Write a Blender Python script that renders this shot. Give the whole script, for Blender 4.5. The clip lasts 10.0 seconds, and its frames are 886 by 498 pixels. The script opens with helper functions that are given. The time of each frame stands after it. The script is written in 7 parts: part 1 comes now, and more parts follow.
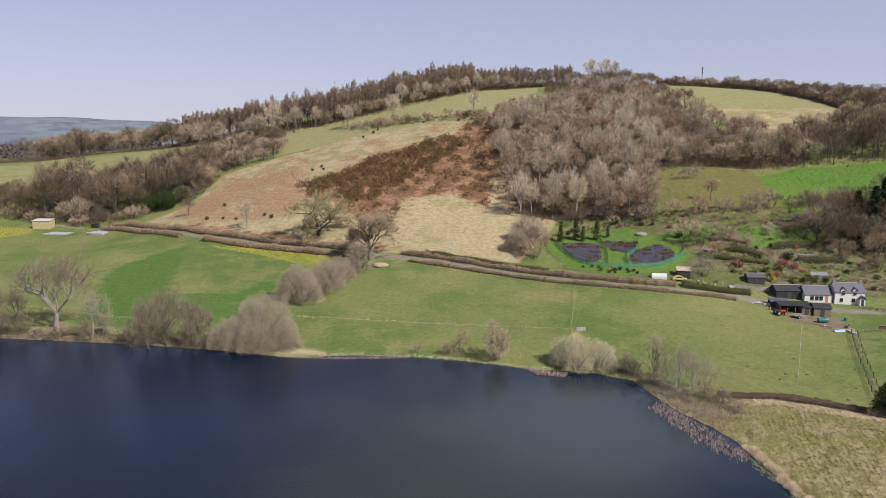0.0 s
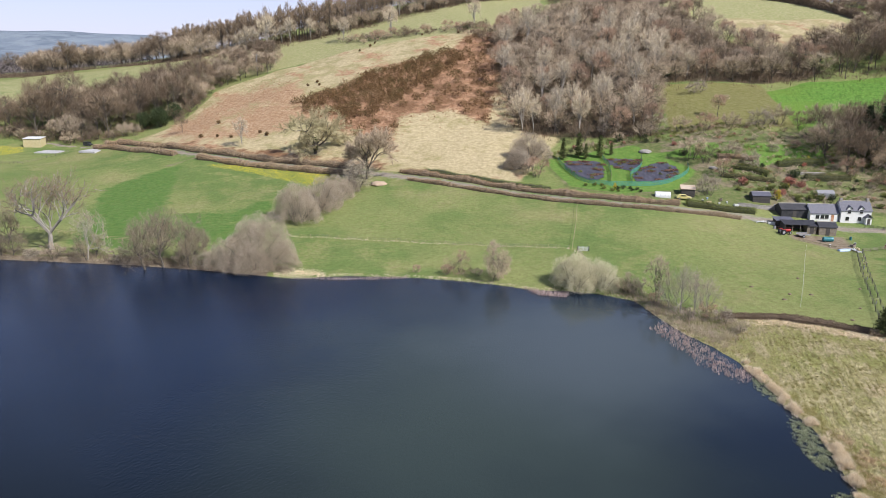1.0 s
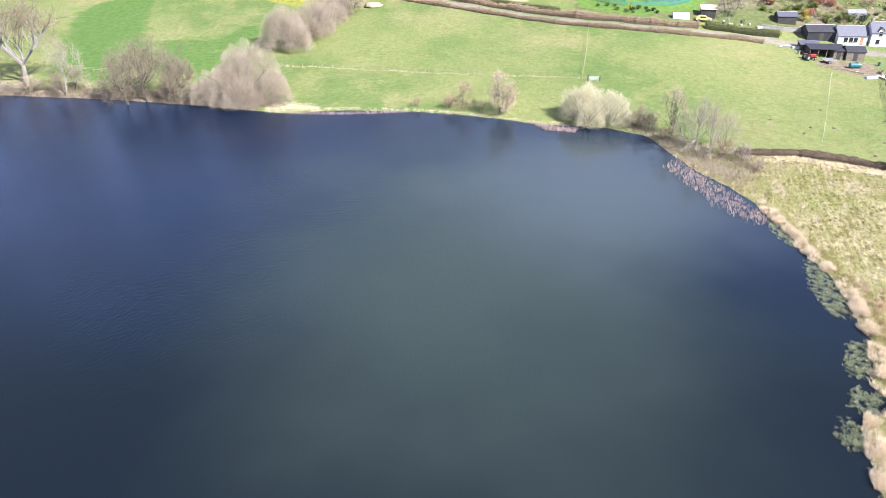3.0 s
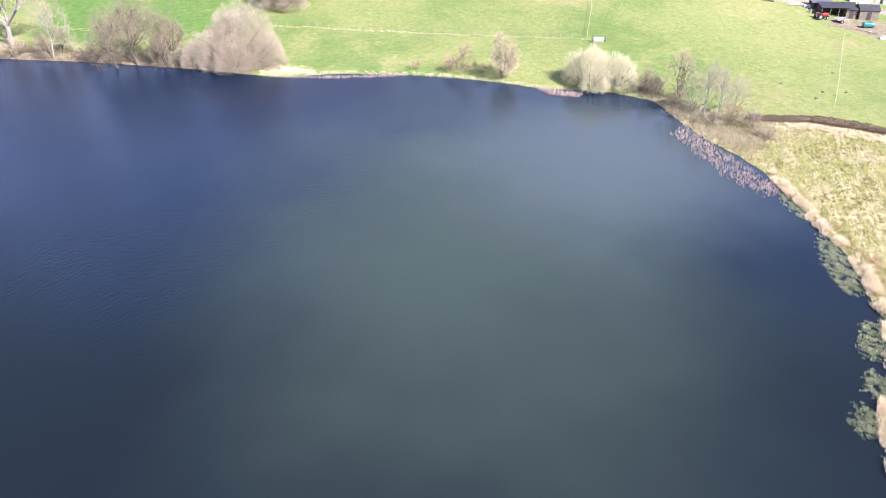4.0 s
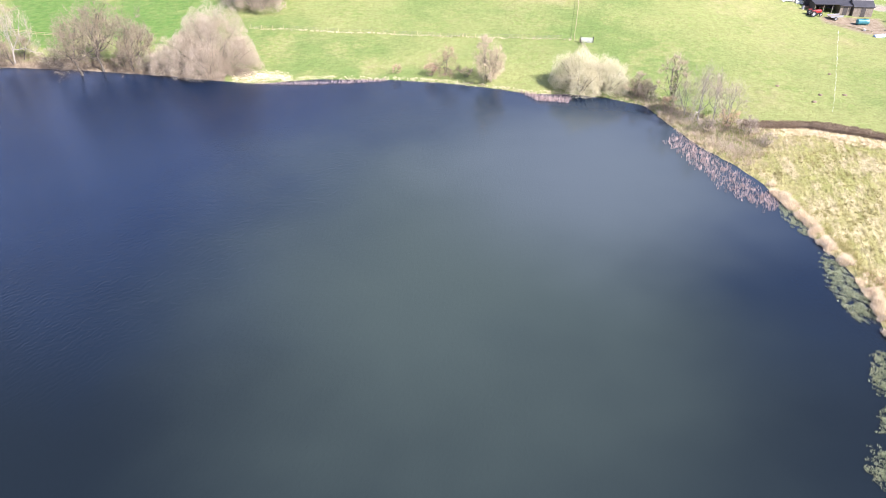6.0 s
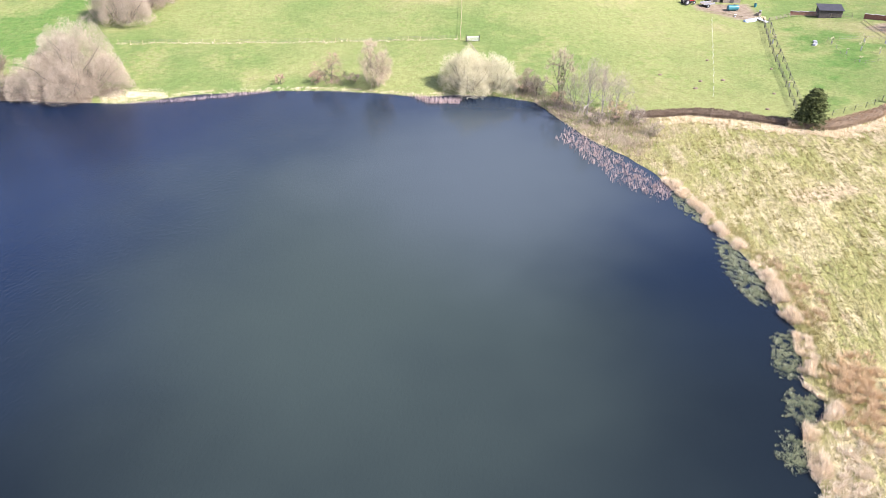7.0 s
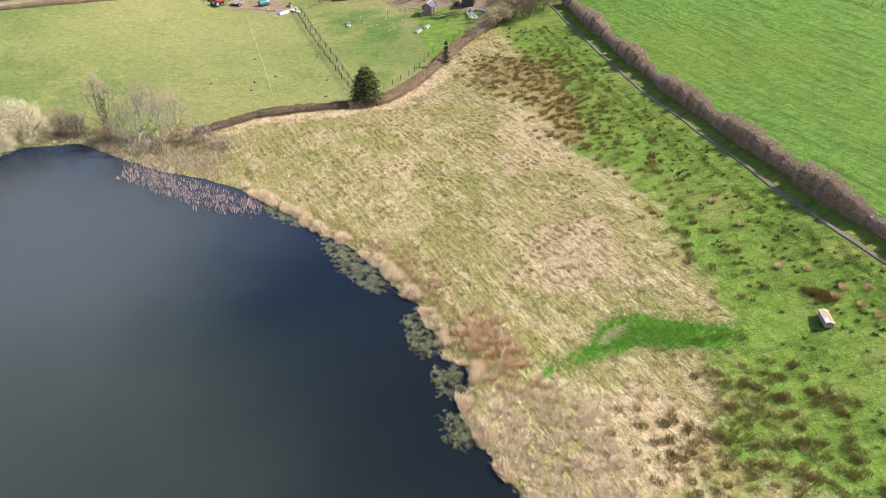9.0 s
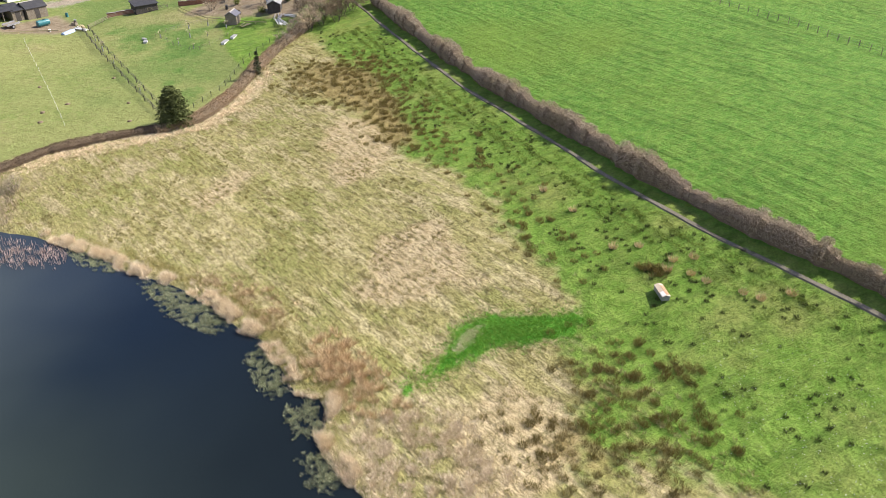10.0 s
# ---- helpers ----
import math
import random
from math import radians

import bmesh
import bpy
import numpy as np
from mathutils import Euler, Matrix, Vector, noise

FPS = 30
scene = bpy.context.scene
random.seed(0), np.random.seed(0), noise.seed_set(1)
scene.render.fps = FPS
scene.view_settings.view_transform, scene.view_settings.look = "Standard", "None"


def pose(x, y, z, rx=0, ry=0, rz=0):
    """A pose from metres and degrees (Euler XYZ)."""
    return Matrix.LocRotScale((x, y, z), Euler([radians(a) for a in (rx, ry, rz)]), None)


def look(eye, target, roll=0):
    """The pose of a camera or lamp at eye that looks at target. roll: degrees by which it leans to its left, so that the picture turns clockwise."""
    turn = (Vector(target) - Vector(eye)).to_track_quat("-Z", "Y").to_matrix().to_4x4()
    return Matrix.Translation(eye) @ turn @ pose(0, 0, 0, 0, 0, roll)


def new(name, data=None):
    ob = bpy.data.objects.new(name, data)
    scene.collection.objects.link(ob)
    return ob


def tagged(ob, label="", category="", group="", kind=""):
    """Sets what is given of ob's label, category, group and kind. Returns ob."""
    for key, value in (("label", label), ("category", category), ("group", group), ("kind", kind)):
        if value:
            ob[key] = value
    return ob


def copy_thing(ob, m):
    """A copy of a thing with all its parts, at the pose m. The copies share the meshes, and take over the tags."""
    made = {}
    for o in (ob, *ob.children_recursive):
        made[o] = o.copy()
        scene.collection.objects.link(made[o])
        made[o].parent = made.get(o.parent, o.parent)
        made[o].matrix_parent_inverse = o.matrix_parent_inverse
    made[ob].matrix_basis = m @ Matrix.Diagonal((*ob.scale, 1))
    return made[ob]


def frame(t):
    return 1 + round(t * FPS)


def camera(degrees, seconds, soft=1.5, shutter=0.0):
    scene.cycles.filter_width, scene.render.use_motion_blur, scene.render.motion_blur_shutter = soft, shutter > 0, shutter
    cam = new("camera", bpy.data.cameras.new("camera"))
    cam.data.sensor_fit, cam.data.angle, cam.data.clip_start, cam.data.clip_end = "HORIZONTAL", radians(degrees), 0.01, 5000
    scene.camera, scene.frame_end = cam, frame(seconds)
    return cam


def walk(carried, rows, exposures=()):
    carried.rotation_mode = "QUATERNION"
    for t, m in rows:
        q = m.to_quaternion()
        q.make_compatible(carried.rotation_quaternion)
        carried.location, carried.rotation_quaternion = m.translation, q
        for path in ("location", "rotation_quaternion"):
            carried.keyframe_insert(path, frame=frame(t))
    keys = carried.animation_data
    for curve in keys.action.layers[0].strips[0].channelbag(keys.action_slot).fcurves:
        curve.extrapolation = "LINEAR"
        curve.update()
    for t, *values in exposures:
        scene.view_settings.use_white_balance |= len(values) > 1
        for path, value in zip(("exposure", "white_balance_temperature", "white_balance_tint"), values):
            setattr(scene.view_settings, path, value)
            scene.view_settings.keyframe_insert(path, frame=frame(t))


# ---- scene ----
cam = camera(63.124, 10.0, soft=0.6)
PATH = [
    (0.0, look((0.002, 0.001, 50.002), (-0.021, 98.852, 34.889), 0.493)),
    (0.5, look((-0.037, 1.672, 49.848), (0.001, 99.555, 29.377), 0.448)),
    (1.0, look((-0.076, 3.531, 49.698), (0.052, 100.026, 23.454), 0.395)),
    (1.5, look((-0.183, 5.377, 49.672), (-0.010, 100.105, 17.632), 0.317)),
    (2.0, look((-0.391, 7.129, 49.726), (-0.158, 99.730, 11.978), 0.207)),
    (2.5, look((-0.558, 8.722, 49.838), (-0.281, 98.863, 6.541), 0.130)),
    (3.0, look((-0.760, 10.438, 49.902), (-0.407, 97.798, 1.239), 0.054)),
    (4.5, look((-1.209, 16.114, 50.795), (-0.604, 100.006, -3.628), -0.011)),
    (5.0, look((-1.257, 17.907, 50.953), (-0.635, 101.666, -3.673), -0.040)),
    (6.5, look((0.108, 23.537, 50.834), (6.591, 106.807, -4.158), -0.330)),
    (7.0, look((1.182, 25.584, 50.268), (15.919, 107.847, -4.646), -0.396)),
    (7.5, look((2.507, 27.453, 49.495), (28.137, 107.114, -5.252), -0.305)),
    (8.0, look((4.055, 29.309, 48.672), (42.425, 103.812, -5.891), -0.243)),
    (8.5, look((5.453, 30.822, 48.242), (54.789, 98.593, -6.285), -0.193)),
    (9.0, look((6.997, 32.282, 47.938), (66.230, 91.484, -6.713), 0.010)),
    (9.5, look((8.703, 33.421, 47.708), (76.336, 82.724, -7.019), 0.194)),
    (10.0, look((10.322, 34.356, 47.452), (82.617, 76.567, -7.245), 0.334)),
]
EXPOSURES = [(0.0, 0.0, 6400, 15), (0.5, -0.05, 6350, 15), (1.0, 0.4, 6000, 14), (2.0, 0.98, 5800, 15), (3.0, 1.35, 5800, 17), (4.5, 1.6, 5900, 22), (6.5, 1.53, 6000, 22), (7.5, 1.34, 6050, 21), (9.0, 0.91, 6550, 17), (10.0, 0.86, 6550, 12)]
walk(cam, PATH, EXPOSURES)

# ---- light ----
SUN_AZ, SUN_EL = radians(131), radians(43)
world = bpy.data.worlds.new("sky")
scene.world = world
world.use_nodes = True
wn = world.node_tree.nodes
sky = wn.new("ShaderNodeTexSky")
sky.sky_type, sky.sun_disc = "NISHITA", False
sky.sun_elevation, sky.sun_rotation = SUN_EL, SUN_AZ
sky.altitude, sky.air_density, sky.dust_density, sky.ozone_density = 100, 1.0, 0.2, 2.5
warm = wn.new("ShaderNodeMix")
warm.data_type, warm.blend_type = "RGBA", "MULTIPLY"
warm.inputs[0].default_value, warm.inputs[7].default_value = 1.0, (1.02, 0.97, 1.13, 1)
world.node_tree.links.new(sky.outputs[0], warm.inputs[6])
haze = wn.new("ShaderNodeMix")
haze.data_type = "RGBA"
haze.inputs[7].default_value = (8.8, 9.0, 11.0, 1)
upward, part_z, thin = wn.new("ShaderNodeTexCoord"), wn.new("ShaderNodeSeparateXYZ"), wn.new("ShaderNodeMapRange")
thin.inputs[1].default_value, thin.inputs[2].default_value, thin.inputs[3].default_value, thin.inputs[4].default_value = 0.0, 0.6, 0.66, 0.16
world.node_tree.links.new(upward.outputs["Generated"], part_z.inputs[0])
world.node_tree.links.new(part_z.outputs[2], thin.inputs[0])
world.node_tree.links.new(thin.outputs[0], haze.inputs[0])
world.node_tree.links.new(warm.outputs[2], haze.inputs[6])
world.node_tree.links.new(haze.outputs[2], wn["Background"].inputs[0])
wn["Background"].inputs[1].default_value = 0.070
sun = new("sun", bpy.data.lights.new("sun", "SUN"))
sun.data.energy, sun.data.angle, sun.data.color = 5.0, radians(0.6), (1.0, 0.94, 0.84)
sun_way = Vector((math.sin(SUN_AZ) * math.cos(SUN_EL), math.cos(SUN_AZ) * math.cos(SUN_EL), math.sin(SUN_EL)))
sun.matrix_basis = look(sun_way * 300, (0, 0, 0))


# ---- materials ----
def shader(name, rough=0.8, metal=0.0):
    m = bpy.data.materials.new(name)
    m.use_nodes = True
    b = m.node_tree.nodes["Principled BSDF"]
    b.inputs["Roughness"].default_value, b.inputs["Metallic"].default_value = rough, metal
    return m, m.node_tree.nodes, m.node_tree.links, b


def noise_node(n, l, scale, detail=4, rough=0.6, stretch=None, coords="Object"):
    tc = n.new("ShaderNodeTexCoord")
    t = n.new("ShaderNodeTexNoise")
    t.inputs["Scale"].default_value, t.inputs["Detail"].default_value, t.inputs["Roughness"].default_value = scale, detail, rough
    if stretch:
        mp = n.new("ShaderNodeMapping")
        mp.vector_type = "TEXTURE"
        mp.inputs["Rotation"].default_value = (0, 0, stretch[2])
        mp.inputs["Scale"].default_value = (1 / stretch[0], 1 / stretch[1], 1)
        l.new(tc.outputs[coords], mp.inputs[0])
        l.new(mp.outputs[0], t.inputs["Vector"])
    else:
        l.new(tc.outputs[coords], t.inputs["Vector"])
    return t.outputs["Fac"]


def ramp(n, l, fac, lo, hi):
    r = n.new("ShaderNodeMapRange")
    r.interpolation_type = "SMOOTHSTEP"
    l.new(fac, r.inputs[0])
    r.inputs[1].default_value, r.inputs[2].default_value = lo, hi
    return r.outputs[0]


def mix(n, l, fac, a, b, mode="MIX"):
    x = n.new("ShaderNodeMix")
    x.data_type, x.blend_type = "RGBA", mode
    for s, v in ((0, fac), (6, a), (7, b)):
        if isinstance(v, (int, float)):
            x.inputs[s].default_value = v
        elif isinstance(v, tuple):
            x.inputs[s].default_value = (*v, 1)
        else:
            l.new(v, x.inputs[s])
    return x.outputs[2]


def bump(n, l, b, height, strength, distance):
    k = n.new("ShaderNodeBump")
    k.inputs["Strength"].default_value, k.inputs["Distance"].default_value = strength, distance
    l.new(height, k.inputs["Height"])
    l.new(k.outputs[0], b.inputs["Normal"])


def plain(name, c1, c2, scale=1.5, fine=12.0, rough=0.8, metal=0.0, relief=0.02, stretch=None):
    """A surface that varies between two colours at two sizes, with fine relief."""
    m, n, l, b = shader(name, rough, metal)
    big, small = noise_node(n, l, scale, 4, 0.6, stretch), noise_node(n, l, fine, 5, 0.7, stretch)
    c = mix(n, l, ramp(n, l, big, 0.35, 0.65), c1, c2)
    c = mix(n, l, ramp(n, l, small, 0.3, 0.75), c, tuple(v * 0.7 for v in c1))
    l.new(c, b.inputs["Base Color"])
    bump(n, l, b, small, 0.6, relief)
    return m


def strands(name, c1, c2, c3, rough=0.85, by_object=0.4):
    """Blades, twigs or leaves: each piece has its own shade, and each plant too."""
    m, n, l, b = shader(name, rough)
    g = n.new("ShaderNodeNewGeometry")
    o = n.new("ShaderNodeObjectInfo")
    c = mix(n, l, ramp(n, l, g.outputs["Random Per Island"], 0.0, 1.0), c1, c2)
    patch = noise_node(n, l, 0.12, 3, 0.6)
    c = mix(n, l, ramp(n, l, patch, 0.42, 0.68), c, c3)
    k = n.new("ShaderNodeMath")
    k.operation = "MULTIPLY"
    k.inputs[1].default_value = by_object
    l.new(o.outputs["Random"], k.inputs[0])
    c = mix(n, l, k.outputs[0], c, c3)
    again = n.new("ShaderNodeMath")
    again.operation = "FRACT"
    times = n.new("ShaderNodeMath")
    times.operation = "MULTIPLY"
    times.inputs[1].default_value = 7.31
    l.new(o.outputs["Random"], times.inputs[0]), l.new(times.outputs[0], again.inputs[0])
    c = mix(n, l, 1.0, c, mix(n, l, again.outputs[0], (0.84, 0.84, 0.85), (1.14, 1.13, 1.10)), "MULTIPLY")
    l.new(c, b.inputs["Base Color"])
    b.inputs["Specular IOR Level"].default_value = 0.2
    return m


M = {
    "bark": plain("bark", (0.085, 0.07, 0.052), (0.17, 0.145, 0.11), 1.2, 9, 0.9),
    "pale_bark": plain("pale_bark", (0.36, 0.33, 0.28), (0.26, 0.23, 0.19), 1.2, 9, 0.9),
    "twig": strands("twig", (0.29, 0.225, 0.155), (0.62, 0.515, 0.37), (0.39, 0.30, 0.205)),
    "pale_twig": strands("pale_twig", (0.41, 0.34, 0.235), (0.72, 0.625, 0.465), (0.53, 0.445, 0.31)),
    "grey_twig": strands("grey_twig", (0.33, 0.285, 0.21), (0.58, 0.51, 0.39), (0.42, 0.36, 0.27)),
    "sallow_twig": strands("sallow_twig", (0.25, 0.205, 0.15), (0.50, 0.43, 0.335), (0.345, 0.285, 0.21)),
    "oak_twig": strands("oak_twig", (0.26, 0.225, 0.13), (0.50, 0.44, 0.27), (0.33, 0.30, 0.16)),
    "alder_twig": strands("alder_twig", (0.19, 0.15, 0.10), (0.37, 0.305, 0.215), (0.26, 0.21, 0.145)),
    "red_twig": strands("red_twig", (0.30, 0.195, 0.135), (0.52, 0.365, 0.255), (0.37, 0.25, 0.17)),
    # Far-wood twigs: air haze put into the colour, bluest in the remotest.
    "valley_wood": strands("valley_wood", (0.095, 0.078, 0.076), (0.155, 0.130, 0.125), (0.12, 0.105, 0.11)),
    "haze_tint_wood": strands("haze_tint_wood", (0.115, 0.13, 0.15), (0.15, 0.165, 0.185), (0.13, 0.145, 0.17)),
    "dark_twig": strands("dark_twig", (0.115, 0.082, 0.055), (0.27, 0.205, 0.14), (0.165, 0.12, 0.08)),
    "larch_twig": strands("larch_twig", (0.17, 0.125, 0.082), (0.36, 0.275, 0.185), (0.24, 0.18, 0.12)),
    "catkin": strands("catkin", (0.48, 0.45, 0.28), (0.70, 0.66, 0.46), (0.53, 0.48, 0.31)),
    "needle": strands("needle", (0.018, 0.032, 0.014), (0.04, 0.062, 0.022), (0.03, 0.045, 0.02)),
    "fir_leaf": strands("fir_leaf", (0.055, 0.075, 0.022), (0.14, 0.165, 0.05), (0.10, 0.11, 0.04)),
    "evergreen": strands("evergreen", (0.025, 0.042, 0.016), (0.06, 0.085, 0.03), (0.045, 0.055, 0.022)),
    "ivy": strands("ivy", (0.05, 0.065, 0.02), (0.095, 0.11, 0.035), (0.07, 0.075, 0.03)),
    "gorse": strands("gorse", (0.09, 0.05, 0.025), (0.23, 0.14, 0.062), (0.115, 0.085, 0.032)),
    "bracken": strands("bracken", (0.32, 0.18, 0.10), (0.46, 0.29, 0.175), (0.38, 0.24, 0.14)),
    "hedge": strands("hedge", (0.27, 0.20, 0.12), (0.47, 0.375, 0.245), (0.34, 0.235, 0.14)),
    "garden_hedge": strands("garden_hedge", (0.15, 0.135, 0.06), (0.27, 0.24, 0.11), (0.19, 0.18, 0.07)),
    "green_hedge": strands("green_hedge", (0.075, 0.10, 0.022), (0.22, 0.25, 0.06), (0.15, 0.155, 0.045)),
    "straw": strands("straw", (0.34, 0.305, 0.155), (0.53, 0.47, 0.28), (0.36, 0.325, 0.14)),
    "sedge": strands("sedge", (0.25, 0.225, 0.075), (0.42, 0.36, 0.155), (0.32, 0.28, 0.10)),
    "reed": strands("reed", (0.62, 0.51, 0.355), (0.88, 0.775, 0.585), (0.70, 0.585, 0.40)),
    "red_reed": strands("red_reed", (0.43, 0.31, 0.175), (0.78, 0.64, 0.43), (0.56, 0.42, 0.25)),
    "bulrush": strands("bulrush", (0.34, 0.25, 0.22), (0.58, 0.46, 0.41), (0.44, 0.34, 0.30)),
    "rush": strands("rush", (0.14, 0.115, 0.036), (0.33, 0.26, 0.10), (0.20, 0.165, 0.052)),
    "grass": strands("grass", (0.12, 0.20, 0.025), (0.215, 0.29, 0.05), (0.17, 0.22, 0.036)),
    "bank_grass": strands("bank_grass", (0.11, 0.175, 0.03), (0.22, 0.28, 0.055), (0.17, 0.205, 0.04)),
    "lush": strands("lush", (0.10, 0.27, 0.025), (0.28, 0.50, 0.08), (0.17, 0.33, 0.05)),
    "lily": strands("lily", (0.21, 0.235, 0.13), (0.40, 0.42, 0.26), (0.27, 0.295, 0.17), 0.6),
    "yellow_leaf": strands("yellow_leaf", (0.45, 0.36, 0.03), (0.62, 0.50, 0.06), (0.35, 0.33, 0.04)),
    "red_leaf": strands("red_leaf", (0.30, 0.10, 0.075), (0.44, 0.20, 0.15), (0.34, 0.19, 0.13)),
    "path_hedge": strands("path_hedge", (0.28, 0.22, 0.16), (0.62, 0.52, 0.40), (0.38, 0.31, 0.205)),
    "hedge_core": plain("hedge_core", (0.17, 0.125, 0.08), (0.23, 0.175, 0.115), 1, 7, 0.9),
    "wood": plain("wood", (0.22, 0.18, 0.13), (0.31, 0.27, 0.21), 2, 14, 0.85),
    "dark_wood": plain("dark_wood", (0.055, 0.048, 0.042), (0.09, 0.08, 0.07), 2, 14, 0.8),
    "pale_wood": plain("pale_wood", (0.50, 0.42, 0.22), (0.58, 0.50, 0.30), 1, 10, 0.75),
    "wire": plain("wire", (0.22, 0.22, 0.22), (0.30, 0.30, 0.29), 2, 9, 0.5, 0.6),
    "white_tape": plain("white_tape", (0.78, 0.78, 0.74), (0.70, 0.70, 0.66), 2, 9, 0.6),
    "render_white": plain("render_white", (0.80, 0.79, 0.76), (0.74, 0.73, 0.69), 0.7, 6, 0.85, 0, 0.004),
    "slate": plain("slate", (0.10, 0.10, 0.125), (0.145, 0.145, 0.17), 1.2, 7, 0.5, 0, 0.01, (1, 5, 0)),
    "stone": plain("stone", (0.30, 0.28, 0.25), (0.40, 0.37, 0.33), 1.5, 6, 0.9),
    "black_sheet": plain("black_sheet", (0.032, 0.032, 0.036), (0.055, 0.053, 0.056), 1, 8, 0.6),
    "grey_sheet": plain("grey_sheet", (0.30, 0.30, 0.31), (0.40, 0.40, 0.40), 0.8, 6, 0.5, 0.2),
    "white_sheet": plain("white_sheet", (0.76, 0.76, 0.74), (0.66, 0.66, 0.63), 0.8, 6, 0.5),
    "rust": plain("rust", (0.42, 0.20, 0.10), (0.58, 0.38, 0.26), 0.8, 6, 0.8),
    "old_tin": plain("old_tin", (0.58, 0.50, 0.38), (0.50, 0.34, 0.22), 0.5, 5, 0.7),
    "pale_pad": plain("pale_pad", (0.50, 0.49, 0.48), (0.40, 0.385, 0.37), 0.4, 4, 0.9, 0, 0.02),
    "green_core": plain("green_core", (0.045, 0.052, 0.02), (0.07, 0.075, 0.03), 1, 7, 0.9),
    "brick": plain("brick", (0.26, 0.11, 0.07), (0.33, 0.16, 0.11), 1.2, 8, 0.9),
    "fabric": plain("fabric", (0.055, 0.054, 0.070), (0.10, 0.097, 0.12), 0.5, 5, 0.55, 0, 0.05),
    "soil": plain("soil", (0.24, 0.13, 0.09), (0.15, 0.09, 0.06), 0.6, 4, 0.95, 0, 0.06),
    "net": plain("net", (0.06, 0.28, 0.20), (0.10, 0.36, 0.27), 1, 8, 0.7),
    "glass": plain("glass", (0.02, 0.022, 0.025), (0.03, 0.032, 0.036), 1, 4, 0.08),
    "red_paint": plain("red_paint", (0.42, 0.03, 0.025), (0.34, 0.035, 0.03), 2, 9, 0.4),
    "yellow_paint": plain("yellow_paint", (0.74, 0.65, 0.26), (0.68, 0.58, 0.22), 2, 9, 0.35),
    "dark_paint": plain("dark_paint", (0.03, 0.032, 0.036), (0.045, 0.047, 0.05), 2, 9, 0.3),
    "teal_paint": plain("teal_paint", (0.03, 0.17, 0.19), (0.05, 0.23, 0.25), 2, 9, 0.4),
    "blue_paint": plain("blue_paint", (0.35, 0.47, 0.68), (0.45, 0.56, 0.74), 2, 9, 0.4),
    "rubber": plain("rubber", (0.02, 0.02, 0.02), (0.035, 0.034, 0.033), 3, 12, 0.9),
    "worn_path": plain("worn_path", (0.155, 0.14, 0.10), (0.215, 0.19, 0.145), 0.6, 5, 0.95, 0, 0.03),
    "lane": plain("lane", (0.24, 0.20, 0.15), (0.32, 0.275, 0.21), 0.4, 3, 0.95, 0, 0.03),
    "sand": plain("sand", (0.50, 0.38, 0.27), (0.42, 0.31, 0.21), 0.6, 5, 0.95, 0, 0.05),
}

# ---- the lie of the land ----
LAND_X = np.array([-600, -280, -150, -70, 0, 60, 100, 150, 240, 420], float)
LAND_Y = np.array([-80, 30, 100, 150, 205, 255, 330, 430, 560, 800], float)
LAND = np.array([
    [9.8, 3.1, 0.3, -0.9, -0.9, 5.3, 12.4, 19.0, 29.6, 50.0],
    [8.7, -0.1, -1.1, -2.2, -1.8, 1.5, 9.9, 14.6, 26.8, 45.8],
    [10.0, -1.2, -1.0, -1.4, -0.9, 0.8, 3.5, 12.4, 26.4, 45.0],
    [12.0, -1.1, -0.4, -0.2, -0.1, 1.8, 2.8, 8.3, 25.2, 47.4],
    [14.7, 0.5, 1.5, 2.9, 5.5, 8.3, 5.2, 5.8, 25.6, 51.3],
    [17.6, 3.8, 4.7, 8.2, 15.0, 17.6, 24.0, 24.2, 30.9, 55.4],
    [21.2, 12.7, 10.3, 27.7, 37.1, 39.4, 39.9, 40.0, 44.9, 62.1],
    [23.9, 27.6, 37.6, 50.8, 62.5, 66.4, 67.4, 68.6, 71.3, 72.0],
    [25.4, 35.5, 54.3, 76.2, 86.7, 88.5, 91.1, 92.2, 88.4, 80.0],
    [25.0, 38.0, 59.8, 75.0, 83.5, 86.0, 84.3, 80.0, 71.5, 70.0],
])
LAKE = [(-900, 330), (-420, 215), (-250, 188), (-160, 178), (-110, 174), (-73, 169.4), (-51, 164.6), (-38.5, 161), (-33, 160), (-21.6, 162.2), (-5, 160.9), (4, 159),
        (13, 155.8), (20, 152.6), (27, 152.4), (34, 150), (40.2, 146), (42.3, 137), (44.5, 128.5), (48, 121), (49.9, 114.5), (50.4, 109), (50.9, 104), (50.3, 99),
        (51.2, 94), (51.3, 89), (50.3, 84), (49.3, 80.6), (49.5, 78.4), (48.1, 75.6), (47, 73.2), (45.3, 70.6), (45.9, 68.4), (45.1, 66.2), (42.2, 64.9), (41.2, 63.3),
        (40.1, 61), (38.6, 57), (36.5, 47), (36, 10), (30, -60), (-20, -160), (-300, -200), (-900, -150)]


def slopes(at, v):
    s, d = np.diff(v, axis=0) / np.diff(at)[:, None], np.diff(at)[:, None]
    mid = (s[1:] * d[:-1] + s[:-1] * d[1:]) / (d[1:] + d[:-1])
    return np.concatenate([s[:1], mid, s[-1:]])


def cubic(at, x):
    x = np.clip(x, at[0], at[-1])
    i = np.clip(np.searchsorted(at, x) - 1, 0, len(at) - 2)
    h = at[i + 1] - at[i]
    t = (x - at[i]) / h
    return i, (1 + 2 * t) * (1 - t) ** 2, t * t * (3 - 2 * t), t * (1 - t) ** 2 * h, t * t * (t - 1) * h


def smooth(v, lo, hi):
    t = np.clip((v - lo) / (hi - lo), 0, 1)
    return t * t * (3 - 2 * t)


